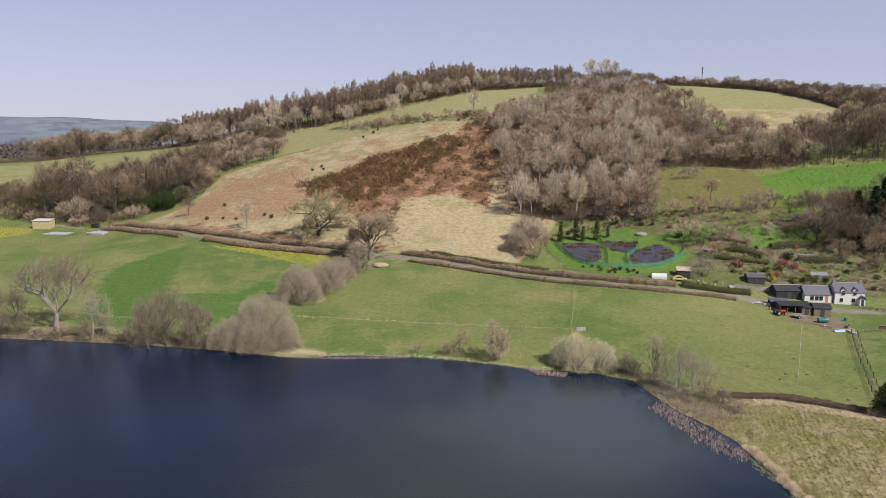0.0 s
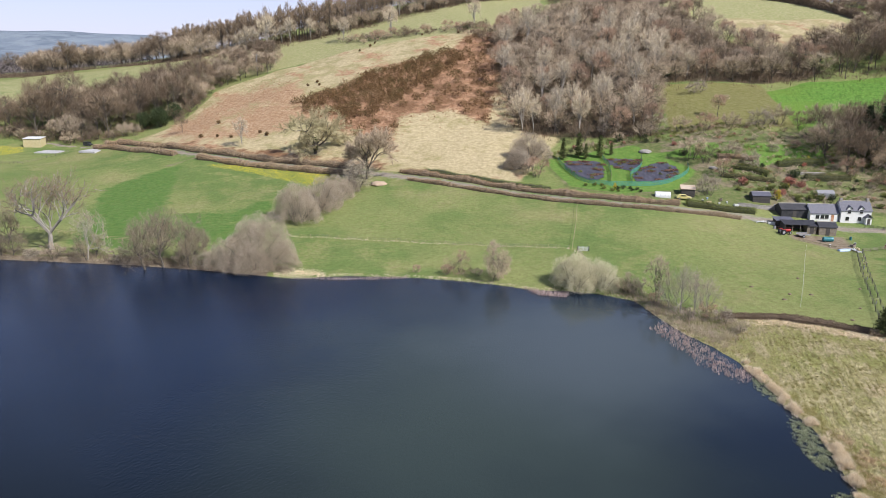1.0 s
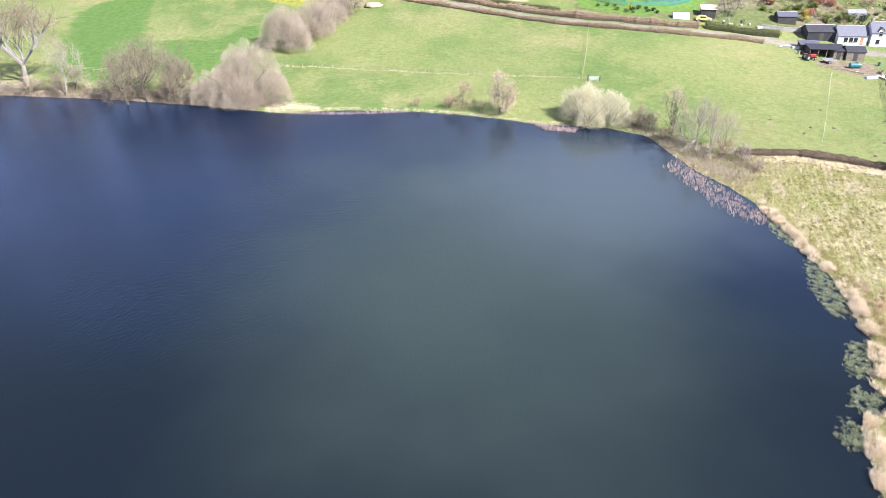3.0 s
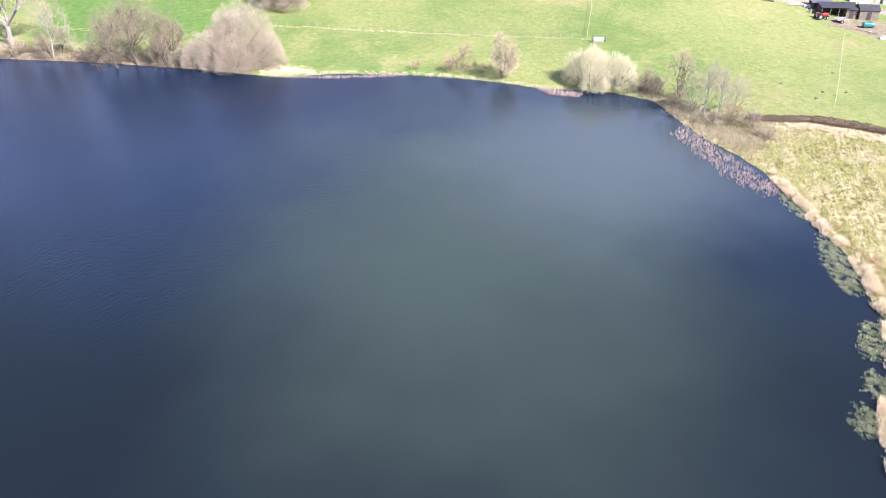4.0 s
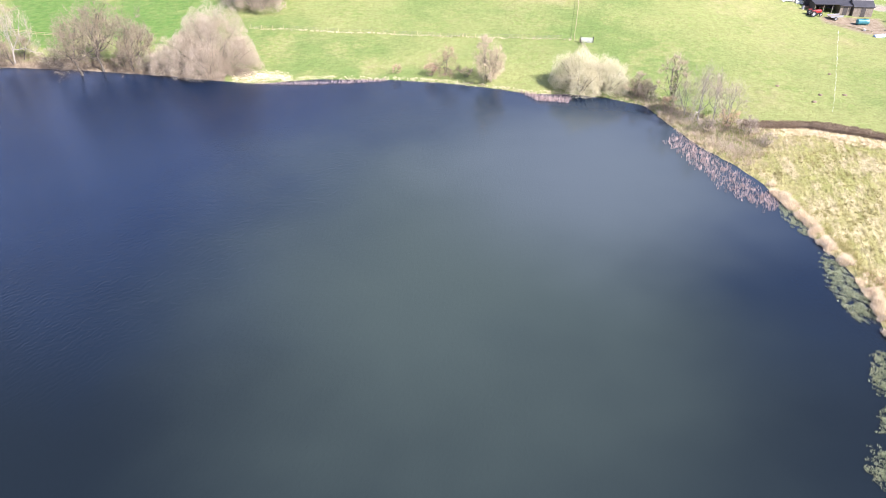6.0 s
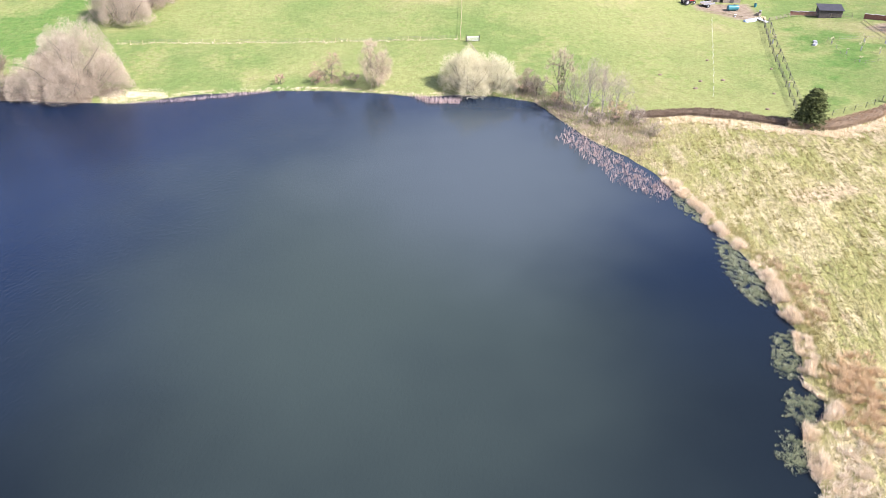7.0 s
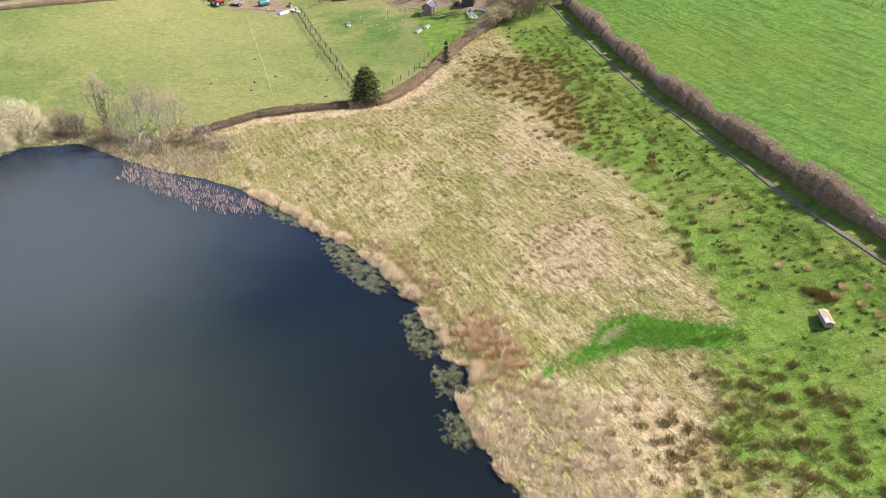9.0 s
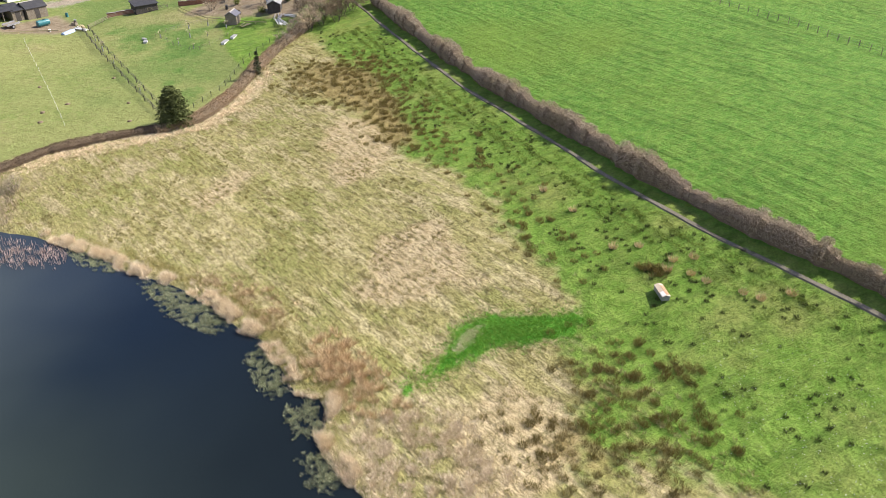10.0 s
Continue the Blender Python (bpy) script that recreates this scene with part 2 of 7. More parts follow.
def inside(poly, x, y):
    """Metres from a polygon's edge, positive within it."""
    far, odd = np.full(x.shape, 1e9), np.zeros(x.shape, bool)
    for (ax, ay), (bx, by) in zip(poly, poly[1:] + poly[:1]):
        dx, dy = bx - ax, by - ay
        t = np.clip(((x - ax) * dx + (y - ay) * dy) / (dx * dx + dy * dy + 1e-9), 0, 1)
        far = np.minimum(far, np.hypot(x - ax - t * dx, y - ay - t * dy))
        odd ^= ((ay > y) != (by > y)) & (x < (bx - ax) * (y - ay) / (by - ay + 1e-12) + ax)
    return np.where(odd, far, -far)


def waves(x, y, size, seed):
    """Soft rolling unevenness, about -1 to 1."""
    a = np.zeros(np.shape(x))
    for k in range(5):
        u = seed * 1.7 + k * 2.4
        a = a + np.sin((x * math.cos(u) + y * math.sin(u)) * 6.283 / (size * (0.7 + 0.23 * k)) + 3.1 * k + seed)
    return a / 3.2


def height(x, y):
    x, y = np.asarray(x, float), np.asarray(y, float)
    shape, x, y = x.shape, x.ravel(), y.ravel()
    i, a, b, c, d = cubic(LAND_X, x)
    mx = slopes(LAND_X, LAND.T).T
    rows = a * LAND[:, i] + b * LAND[:, i + 1] + c * mx[:, i] + d * mx[:, i + 1]
    my = slopes(LAND_Y, rows)
    j, a, b, c, d = cubic(LAND_Y, y)
    k = np.arange(len(y))
    z = a * rows[j, k] + b * rows[j + 1, k] + c * my[j, k] + d * my[j + 1, k]
    far = np.hypot(x, y)
    z = z * (1 - 0.6 * smooth(y, 800, 1500))
    z = z + smooth(far, 900, 1800) * 16 * waves(x, y, 700, 2) + smooth(far, 1700, 2600) * 22 * waves(x, y, 900, 8) + smooth(far, 2300, 4400) * (92 + 26 * waves(x, y, 1700, 5) + 9 * waves(x, y, 420, 3))
    z = z + waves(x, y, 31, 1) * 0.5 * smooth(y, 220, 300) + waves(x, y, 11, 4) * 0.12
    shore = -inside(LAKE, x, y)
    land = np.maximum(z, 0.4) * smooth(shore, 0, 9) + 0.28 * (1 - smooth(shore, 0, 9))
    z = np.where(shore > 0, np.minimum(0.02 + 0.5 * shore, land), np.maximum(-2.2, 0.02 + 0.35 * shore))
    return z.reshape(shape)


def gz(x, y):
    return float(height(np.array([x]), np.array([y]))[0])


# ---- building helpers ----
def tri_mesh(name, tris):
    """A mesh of loose triangles: an array of n x 3 x 3."""
    v = np.ascontiguousarray(tris, np.float32).reshape(-1, 3)
    n = len(v) // 3
    me = bpy.data.meshes.new(name)
    me.vertices.add(n * 3), me.loops.add(n * 3), me.polygons.add(n)
    me.vertices.foreach_set("co", v.ravel())
    me.loops.foreach_set("vertex_index", np.arange(n * 3, dtype=np.int32))
    me.polygons.foreach_set("loop_start", np.arange(0, n * 3, 3, dtype=np.int32))
    me.update(calc_edges=True)
    return me


def placed(name, me, material, parent=None, label=""):
    me.materials.append(material)
    ob = new(name, me)
    if parent:
        ob.parent = parent
    return tagged(ob, label)


def part(name, bm, material, parent, label=""):
    me = bpy.data.meshes.new(name)
    bm.normal_update()
    bm.to_mesh(me)
    bm.free()
    return placed(name, me, material, parent, label)


def thing(name, m, label, category, group=""):
    ob = new(name)
    ob.matrix_basis = m
    return tagged(ob, label, category, group)


def box(x0, x1, y0, y1, z0, z1, bm=None, bevel=0.0):
    bm = bm or bmesh.new()
    v = [bm.verts.new(p) for p in ((x0, y0, z0), (x1, y0, z0), (x1, y1, z0), (x0, y1, z0), (x0, y0, z1), (x1, y0, z1), (x1, y1, z1), (x0, y1, z1))]
    f = [bm.faces.new([v[i] for i in q]) for q in ((3, 2, 1, 0), (4, 5, 6, 7), (0, 1, 5, 4), (1, 2, 6, 5), (2, 3, 7, 6), (3, 0, 4, 7))]
    if bevel:
        bmesh.ops.bevel(bm, geom=list({e for q in f for e in q.edges}), offset=bevel, segments=1, affect="EDGES")
    return bm


def prism(profile, x0, x1, bm=None):
    """A (y, z) profile drawn out along x."""
    bm = bm or bmesh.new()
    a = [bm.verts.new((x0, y, z)) for y, z in profile]
    b = [bm.verts.new((x1, y, z)) for y, z in profile]
    n = len(profile)
    for i in range(n):
        bm.faces.new((a[i], a[(i + 1) % n], b[(i + 1) % n], b[i]))
    bm.faces.new(a[::-1]), bm.faces.new(b)
    bmesh.ops.recalc_face_normals(bm, faces=bm.faces)
    return bm


def rod(p, q, r0, r1=None, sides=6, bm=None):
    bm = bm or bmesh.new()
    p, q, r1 = Vector(p), Vector(q), r0 if r1 is None else r1
    turn = (q - p).to_track_quat("Z", "Y")
    rings = [[bm.verts.new(c + turn @ Vector((r * math.cos(6.2832 * k / sides), r * math.sin(6.2832 * k / sides), 0))) for k in range(sides)] for c, r in ((p, r0), (q, r1))]
    for k in range(sides):
        bm.faces.new((rings[0][k], rings[0][(k + 1) % sides], rings[1][(k + 1) % sides], rings[1][k]))
    bm.faces.new(rings[0][::-1]), bm.faces.new(rings[1])
    return bm


def on_ground(x, y, turn=0.0, sink=0.0, scale=1.0, tall=1.0):
    return pose(x, y, gz(x, y) - sink, 0, 0, turn) @ Matrix.Diagonal((scale, scale, scale * tall, 1))


def along(line, step):
    """Even points along a line, with the direction at each."""
    p = np.array(line, float)
    s = np.r_[0, np.cumsum(np.hypot(*np.diff(p, axis=0).T))]
    t = np.arange(0, s[-1] + 1e-6, step)
    q = np.stack([np.interp(t, s, p[:, 0]), np.interp(t, s, p[:, 1])], 1)
    d = np.gradient(q, axis=0)
    return q, d / np.linalg.norm(d, axis=1)[:, None]


def rounded(line, times=2):
    """A line with its corners cut, twice by default."""
    p = np.array(line, float)
    for _ in range(times):
        p = np.concatenate([p[:1], np.stack([0.75 * p[:-1] + 0.25 * p[1:], 0.25 * p[:-1] + 0.75 * p[1:]], 1).reshape(-1, 2), p[-1:]])
    return p


def scatter(rng, poly, n):
    """n random places within a polygon."""
    p = np.array(poly, float)
    lo, hi = p.min(0), p.max(0)
    out = np.zeros((0, 2))
    while len(out) < n:
        q = rng.uniform(lo, hi, (n * 3, 2))
        out = np.concatenate([out, q[inside(poly, q[:, 0], q[:, 1]) > 0]])
    return out[:n]


def spread(rng, poly, n, gap):
    """Random places that keep apart."""
    kept = []
    for p in scatter(rng, poly, n * 6):
        if len(kept) < n and all((p[0] - q[0]) ** 2 + (p[1] - q[1]) ** 2 > gap * gap for q in kept):
            kept.append(p)
    return np.array(kept)

# ---- ground ----
DRY = [(-16, 297), (3, 296), (17, 281), (29, 273), (23, 249), (22, 229), (3, 237), (-19, 249), (-18, 271)]
BROW = [(-135, 322), (-121, 339), (-115, 381), (-88, 394), (-53, 412), (-15, 414), (14, 420), (36, 420), (45, 330), (46, 275), (34, 250), (24, 228), (-20, 245), (-40, 256), (-95, 287)]
GORSE = [(-66, 329), (-49, 342), (-19, 365), (4, 384), (14, 413), (35, 394), (24, 324), (17, 282), (3, 297), (-17, 295), (-20, 271), (-37, 285), (-55, 310)]
WOOD = [(30, 418), (54, 427), (76, 470), (104, 500), (125, 495), (140, 454), (140, 395), (152, 380), (168, 362), (172, 340), (155, 323), (91, 322), (76, 262), (29, 273), (24, 324)]
OLIVE = [(91, 320), (136, 321), (123, 257), (80, 259)]
BRIGHT = [(132, 305), (154, 321), (205, 328), (172, 281), (137, 262), (122, 252)]
TOP = [(130, 560), (206, 545), (240, 430), (230, 390), (188, 380), (145, 400), (140, 460)]
TOP_WEST = [(-190, 500), (-61, 480), (-32, 490), (5, 515), (70, 560), (60, 470), (30, 427), (4, 411), (-28, 411), (-60, 405), (-100, 395), (-120, 420)]
GARDEN = [(34, 248), (67, 261), (80, 258), (126, 253), (165, 250), (165, 207), (97, 207), (87, 209), (62, 211), (38, 220)]
LAWN = [(35, 248), (43, 253), (66, 257), (75, 241), (81, 232), (71, 219), (54, 214), (39, 222)]
LAWN_EAST = [(100, 246), (126, 245), (124, 233), (112, 235), (100, 232)]
LAWN_MID = [(64, 249), (77, 247), (88, 251), (99, 247), (95, 239), (84, 240), (76, 243)]
PADDOCK = [(103, 176), (81, 124), (92, 126), (104, 131), (117, 134), (120, 150), (119, 168), (112, 177)]
VERGE = [(-150, 326), (-112, 301), (-92, 287), (-70, 276), (-42, 262), (-20, 250)]
LUSH_WEST = [(-95, 273), (-103, 268), (-112, 259), (-115, 242), (-110, 222), (-100, 186), (-78, 176), (-74, 200), (-85, 226), (-92, 258)]
LUSH_SHORE = [(-57, 176), (-44, 194), (-47, 222), (-58, 226), (-66, 216), (-80, 212), (-76, 186)]
FLOWERS = [(-90, 270), (-72, 265), (-38, 249), (-34, 240), (-44, 236), (-62, 252)]
FLOWERS_WEST = [(-215, 330), (-186, 326), (-182, 316), (-205, 300)]
MARSH = [(40, 146), (44, 140), (55, 134), (64, 132), (72, 128), (81, 122), (92, 124), (104, 128), (118, 131), (109, 112), (93, 90), (86, 73), (78, 60), (71, 51),
         (64, 44), (56, 34), (44, 20), (30, 0), (20, 50), (30, 70), (38, 100), (36, 130)]
RUSHES = [(108, 124), (115, 113), (110, 105), (101, 95), (90, 82), (88, 88), (97, 103), (98, 117)]
RUSHES_SOUTH = [(62.5, 51.1), (66, 43), (63.5, 39.6), (59.7, 35), (57, 33.4), (52, 36), (47.9, 42), (46.1, 45.6), (50.9, 51.4), (56.8, 48.7)]
DITCH = [(49.3, 62), (52, 61.6), (55, 61), (57.5, 60.7), (59.6, 61.6), (62.6, 60.4), (65.1, 54.6), (67.2, 51.2), (65.9, 50.1), (63.5, 51.6), (61.2, 54.2), (59.4, 57.2), (56.6, 58.6), (53.6, 60), (50.7, 61.2)]
PINK = ([(62, 101), (66, 106), (74, 106), (77, 103), (70, 99.5)], [(78, 96), (92, 103), (96, 96), (88, 86), (82, 84), (76, 88)], [(58, 74), (70, 80), (76, 72), (68, 62), (60, 66)], [(50, 58), (58, 54), (57, 46), (46, 44), (42, 52)])
YARD = [(90, 187), (97, 178), (104, 175), (108, 184), (108, 191), (92, 192)]
PLOT = [(118, 166), (119, 154), (122, 144), (124, 136), (140, 140), (146, 168)]
LANE = rounded([(-183, 334), (-144, 318), (-112, 293), (-94, 280), (-71, 267.5), (-41, 252), (-18, 240.5), (3, 229.5), (20, 219), (36, 210), (59, 202.5), (84, 202), (96, 200), (118, 195.5), (150, 194), (200, 198)])
PATH_LINE = rounded([(150, 150), (131, 123), (111.8, 93.1), (102.1, 76.8), (94.8, 64.8), (89, 55), (84.9, 46.9), (82.2, 40.1), (80.3, 34.2), (77, 25), (70, 5), (66, -40)])


def grid_lines(lo, a, b, hi, step, grow):
    out, s = list(np.arange(a, b, step)), step
    up, down = [out[-1]], [a]
    while up[-1] < hi:
        s *= grow
        up.append(up[-1] + s)
    s = step
    while down[-1] > lo:
        s *= grow
        down.append(down[-1] - s)
    return np.array(down[:0:-1] + out + up[1:])


def band(line, width, x, y):
    far = np.full(x.shape, 1e9)
    for (ax, ay), (bx, by) in zip(line, line[1:]):
        dx, dy = bx - ax, by - ay
        t = np.clip(((x - ax) * dx + (y - ay) * dy) / (dx * dx + dy * dy + 1e-9), 0, 1)
        far = np.minimum(far, np.hypot(x - ax - t * dx, y - ay - t * dy))
    return width - far


def soft(d, edge):
    return smooth(d, -edge, edge)


def ground_material():
    m, n, l, b = shader("ground", 0.95)
    b.inputs["Specular IOR Level"].default_value = 0.15
    broad, mid, fine, grain = (noise_node(n, l, s, 4, r) for s, r in ((0.018, 0.6), (0.11, 0.65), (0.7, 0.7), (3.5, 0.75)))
    streak = noise_node(n, l, 0.5, 4, 0.7, (1.0, 0.3, radians(-16)))
    tracks = noise_node(n, l, 0.9, 3, 0.6, (1.0, 0.09, radians(-24)))

    def area(name, rag=0.5, by=mid):
        a = n.new("ShaderNodeAttribute")
        a.attribute_name = name
        k = n.new("ShaderNodeMath")
        k.operation = "MULTIPLY_ADD"
        k.inputs[1].default_value, k.inputs[2].default_value = rag, -rag / 2
        l.new(by, k.inputs[0])
        s = n.new("ShaderNodeMath")
        s.operation = "ADD"
        l.new(k.outputs[0], s.inputs[0]), l.new(a.outputs["Fac"], s.inputs[1])
        return ramp(n, l, s.outputs[0], 0.38, 0.62)

    def two(a, c, by, lo=0.38, hi=0.62):
        return mix(n, l, ramp(n, l, by, lo, hi), a, c)

    c = two(two((0.128, 0.186, 0.052), (0.225, 0.246, 0.088), broad, 0.40, 0.60), two((0.163, 0.212, 0.060), (0.230, 0.246, 0.092), fine), mid, 0.42, 0.66)
    c = mix(n, l, ramp(n, l, noise_node(n, l, 0.028, 5, 0.65), 0.52, 0.70), c, two((0.240, 0.238, 0.092), (0.280, 0.262, 0.122), fine))
    vast = noise_node(n, l, 0.006, 6, 0.65)
    def fields(scale, turn):
        """Hedged fields: a random shade for each, and the dark hedges between them."""
        tc, mp = n.new("ShaderNodeTexCoord"), n.new("ShaderNodeMapping")
        mp.inputs["Rotation"].default_value = (0, 0, turn)
        l.new(tc.outputs["Object"], mp.inputs[0])
        wander = n.new("ShaderNodeVectorMath")
        wander.operation = "MULTIPLY"
        wander.inputs[1].default_value = (1, 1, 0)
        l.new(mp.outputs[0], wander.inputs[0])
        cell, rim = n.new("ShaderNodeTexVoronoi"), n.new("ShaderNodeTexVoronoi")
        rim.feature = "DISTANCE_TO_EDGE"
        for v in (cell, rim):
            v.inputs["Scale"].default_value = scale
            l.new(wander.outputs[0], v.inputs["Vector"])
        shade = n.new("ShaderNodeSeparateColor")
        l.new(cell.outputs["Color"], shade.inputs[0])
        return shade.outputs[0], rim.outputs["Distance"]

    plot, hedgerow = fields(0.0105, 0.4)
    # Far fields: blue-grey air haze is mixed into their base colours.
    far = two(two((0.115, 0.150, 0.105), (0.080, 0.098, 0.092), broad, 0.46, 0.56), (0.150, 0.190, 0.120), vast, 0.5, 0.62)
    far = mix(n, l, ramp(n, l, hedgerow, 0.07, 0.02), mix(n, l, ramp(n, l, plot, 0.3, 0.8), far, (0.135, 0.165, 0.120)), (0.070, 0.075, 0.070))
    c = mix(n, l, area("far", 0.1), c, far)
    # Remotest hills: paler and bluer again, aerial haze painted on the ground.
    hazed_hills = two((0.175, 0.212, 0.258), (0.222, 0.262, 0.300), noise_node(n, l, 0.009, 5, 0.7), 0.42, 0.58)
    hazed_hills = mix(n, l, ramp(n, l, vast, 0.48, 0.60), hazed_hills, two((0.130, 0.160, 0.205), (0.160, 0.195, 0.235), broad))
    c = mix(n, l, area("remote", 0.2, vast), c, hazed_hills)
    c = mix(n, l, area("olive"), c, two((0.165, 0.160, 0.050), (0.215, 0.200, 0.080), fine))
    c = mix(n, l, area("top"), c, two((0.27, 0.28, 0.11), (0.37, 0.345, 0.18), fine))
    terrace = noise_node(n, l, 0.8, 4, 0.65, (1.0, 0.16, radians(57)))
    bank = two(two((0.110, 0.205, 0.028), (0.168, 0.262, 0.048), fine), (0.200, 0.242, 0.062), mid, 0.46, 0.7)
    bank = mix(n, l, ramp(n, l, terrace, 0.50, 0.62), bank, mix(n, l, 0.38, bank, (0.030, 0.062, 0.008)))
    c = mix(n, l, area("bank", 1.1), c, bank)
    c = mix(n, l, area("meadow", 0.9), c, two((0.084, 0.164, 0.034), (0.120, 0.192, 0.048), fine))
    green = two((0.092, 0.205, 0.030), (0.142, 0.255, 0.045), fine)
    green = mix(n, l, ramp(n, l, tracks, 0.48, 0.66), green, mix(n, l, 0.4, green, (0.03, 0.07, 0.008)))
    c = mix(n, l, area("lush", 0.35), c, two(green, (0.140, 0.225, 0.035), broad, 0.45, 0.7))
    scar = noise_node(n, l, 0.055, 7, 0.72, (1.0, 0.55, radians(24)))
    dry = two((0.40, 0.335, 0.185), (0.52, 0.43, 0.26), fine)
    rust = two((0.31, 0.17, 0.095), (0.43, 0.27, 0.165), fine)
    c = mix(n, l, area("brow", 0.6), c, two(two(dry, (0.335, 0.295, 0.145), mid, 0.42, 0.6), rust, scar, 0.52, 0.63))
    c = mix(n, l, area("rusty", 1.5, scar), c, mix(n, l, 0.25, rust, dry))
    c = mix(n, l, area("bracken", 1.2), c, two(rust, (0.20, 0.112, 0.060), mid, 0.44, 0.58))
    c = mix(n, l, area("dry", 1.6), c, two(dry, (0.30, 0.265, 0.12), mid, 0.5, 0.75))
    # Wood floor: leaf-litter brown, darkened to stand for shade among the trees.
    c = mix(n, l, area("wood", 0.8), c, two((0.105, 0.075, 0.044), (0.065, 0.055, 0.030), mid))
    c = mix(n, l, area("garden", 0.6), c, two(two((0.155, 0.130, 0.080), (0.245, 0.205, 0.135), fine), two((0.100, 0.135, 0.040), (0.165, 0.175, 0.070), fine), mid, 0.36, 0.52))
    c = mix(n, l, area("lawn", 0.5), c, two((0.105, 0.205, 0.035), (0.150, 0.235, 0.050), fine))
    wet = two(two((0.325, 0.295, 0.125), (0.25, 0.25, 0.085), mid), two((0.435, 0.38, 0.205), (0.40, 0.335, 0.20), broad), streak, 0.44, 0.62)
    furrow = noise_node(n, l, 1.35, 5, 0.68, (1.0, 0.36, radians(-20)))
    wet = mix(n, l, area("pink", 1.2), wet, two((0.47, 0.385, 0.235), (0.42, 0.335, 0.19), fine))
    wet = mix(n, l, ramp(n, l, furrow, 0.50, 0.64), wet, mix(n, l, 0.5, wet, (0.12, 0.105, 0.032)))
    c = mix(n, l, area("marsh", 1.1), c, wet)
    c = mix(n, l, area("rush", 0.9), c, two((0.20, 0.155, 0.062), (0.30, 0.24, 0.10), fine))
    c = mix(n, l, area("ditch", 1.1, fine), c, two((0.050, 0.215, 0.012), (0.095, 0.290, 0.028), fine))
    c = mix(n, l, area("mud", 0.5), c, two((0.20, 0.155, 0.105), (0.27, 0.22, 0.155), fine))
    c = mix(n, l, area("worn", 0.7, fine), c, two((0.33, 0.30, 0.26), (0.25, 0.23, 0.18), fine))
    spots = noise_node(n, l, 1.8, 3, 0.8)
    k = n.new("ShaderNodeMath")
    k.operation = "MULTIPLY"
    l.new(area("flower", 0.5), k.inputs[0]), l.new(ramp(n, l, spots, 0.48, 0.58), k.inputs[1])
    c = mix(n, l, k.outputs[0], c, (0.55, 0.47, 0.035))
    c = mix(n, l, area("bed", 0.2), c, (0.055, 0.050, 0.035))
    c = mix(n, l, ramp(n, l, grain, 0.42, 0.72), c, mix(n, l, 0.36, c, (0.03, 0.035, 0.012)))
    c = mix(n, l, ramp(n, l, noise_node(n, l, 1.4, 4, 0.75), 0.52, 0.74), c, mix(n, l, 0.3, c, (0.03, 0.03, 0.012)))
    tuft = noise_node(n, l, 1.0, 6, 0.8)
    c = mix(n, l, 1.0, c, mix(n, l, ramp(n, l, tuft, 0.34, 0.66), (0.86, 0.85, 0.82), (1.12, 1.12, 1.12)), "MULTIPLY")
    l.new(c, b.inputs["Base Color"])
    both = n.new("ShaderNodeMath")
    both.operation = "MULTIPLY_ADD"
    both.inputs[1].default_value = 2.6
    l.new(fine, both.inputs[0]), l.new(grain, both.inputs[2])
    relief = both.outputs[0]
    for name, by, deep in (("marsh", furrow, 4.2), ("bank", terrace, 3.2), ("lush", tracks, 2.2)):
        where, rise = n.new("ShaderNodeAttribute"), n.new("ShaderNodeMath")
        where.attribute_name = name
        rise.operation = "MULTIPLY"
        l.new(where.outputs["Fac"], rise.inputs[0]), l.new(by, rise.inputs[1])
        total = n.new("ShaderNodeMath")
        total.operation = "MULTIPLY_ADD"
        total.inputs[1].default_value = deep
        l.new(rise.outputs[0], total.inputs[0]), l.new(relief, total.inputs[2])
        relief = total.outputs[0]
    bump(n, l, b, relief, 0.9, 0.15)
    return m


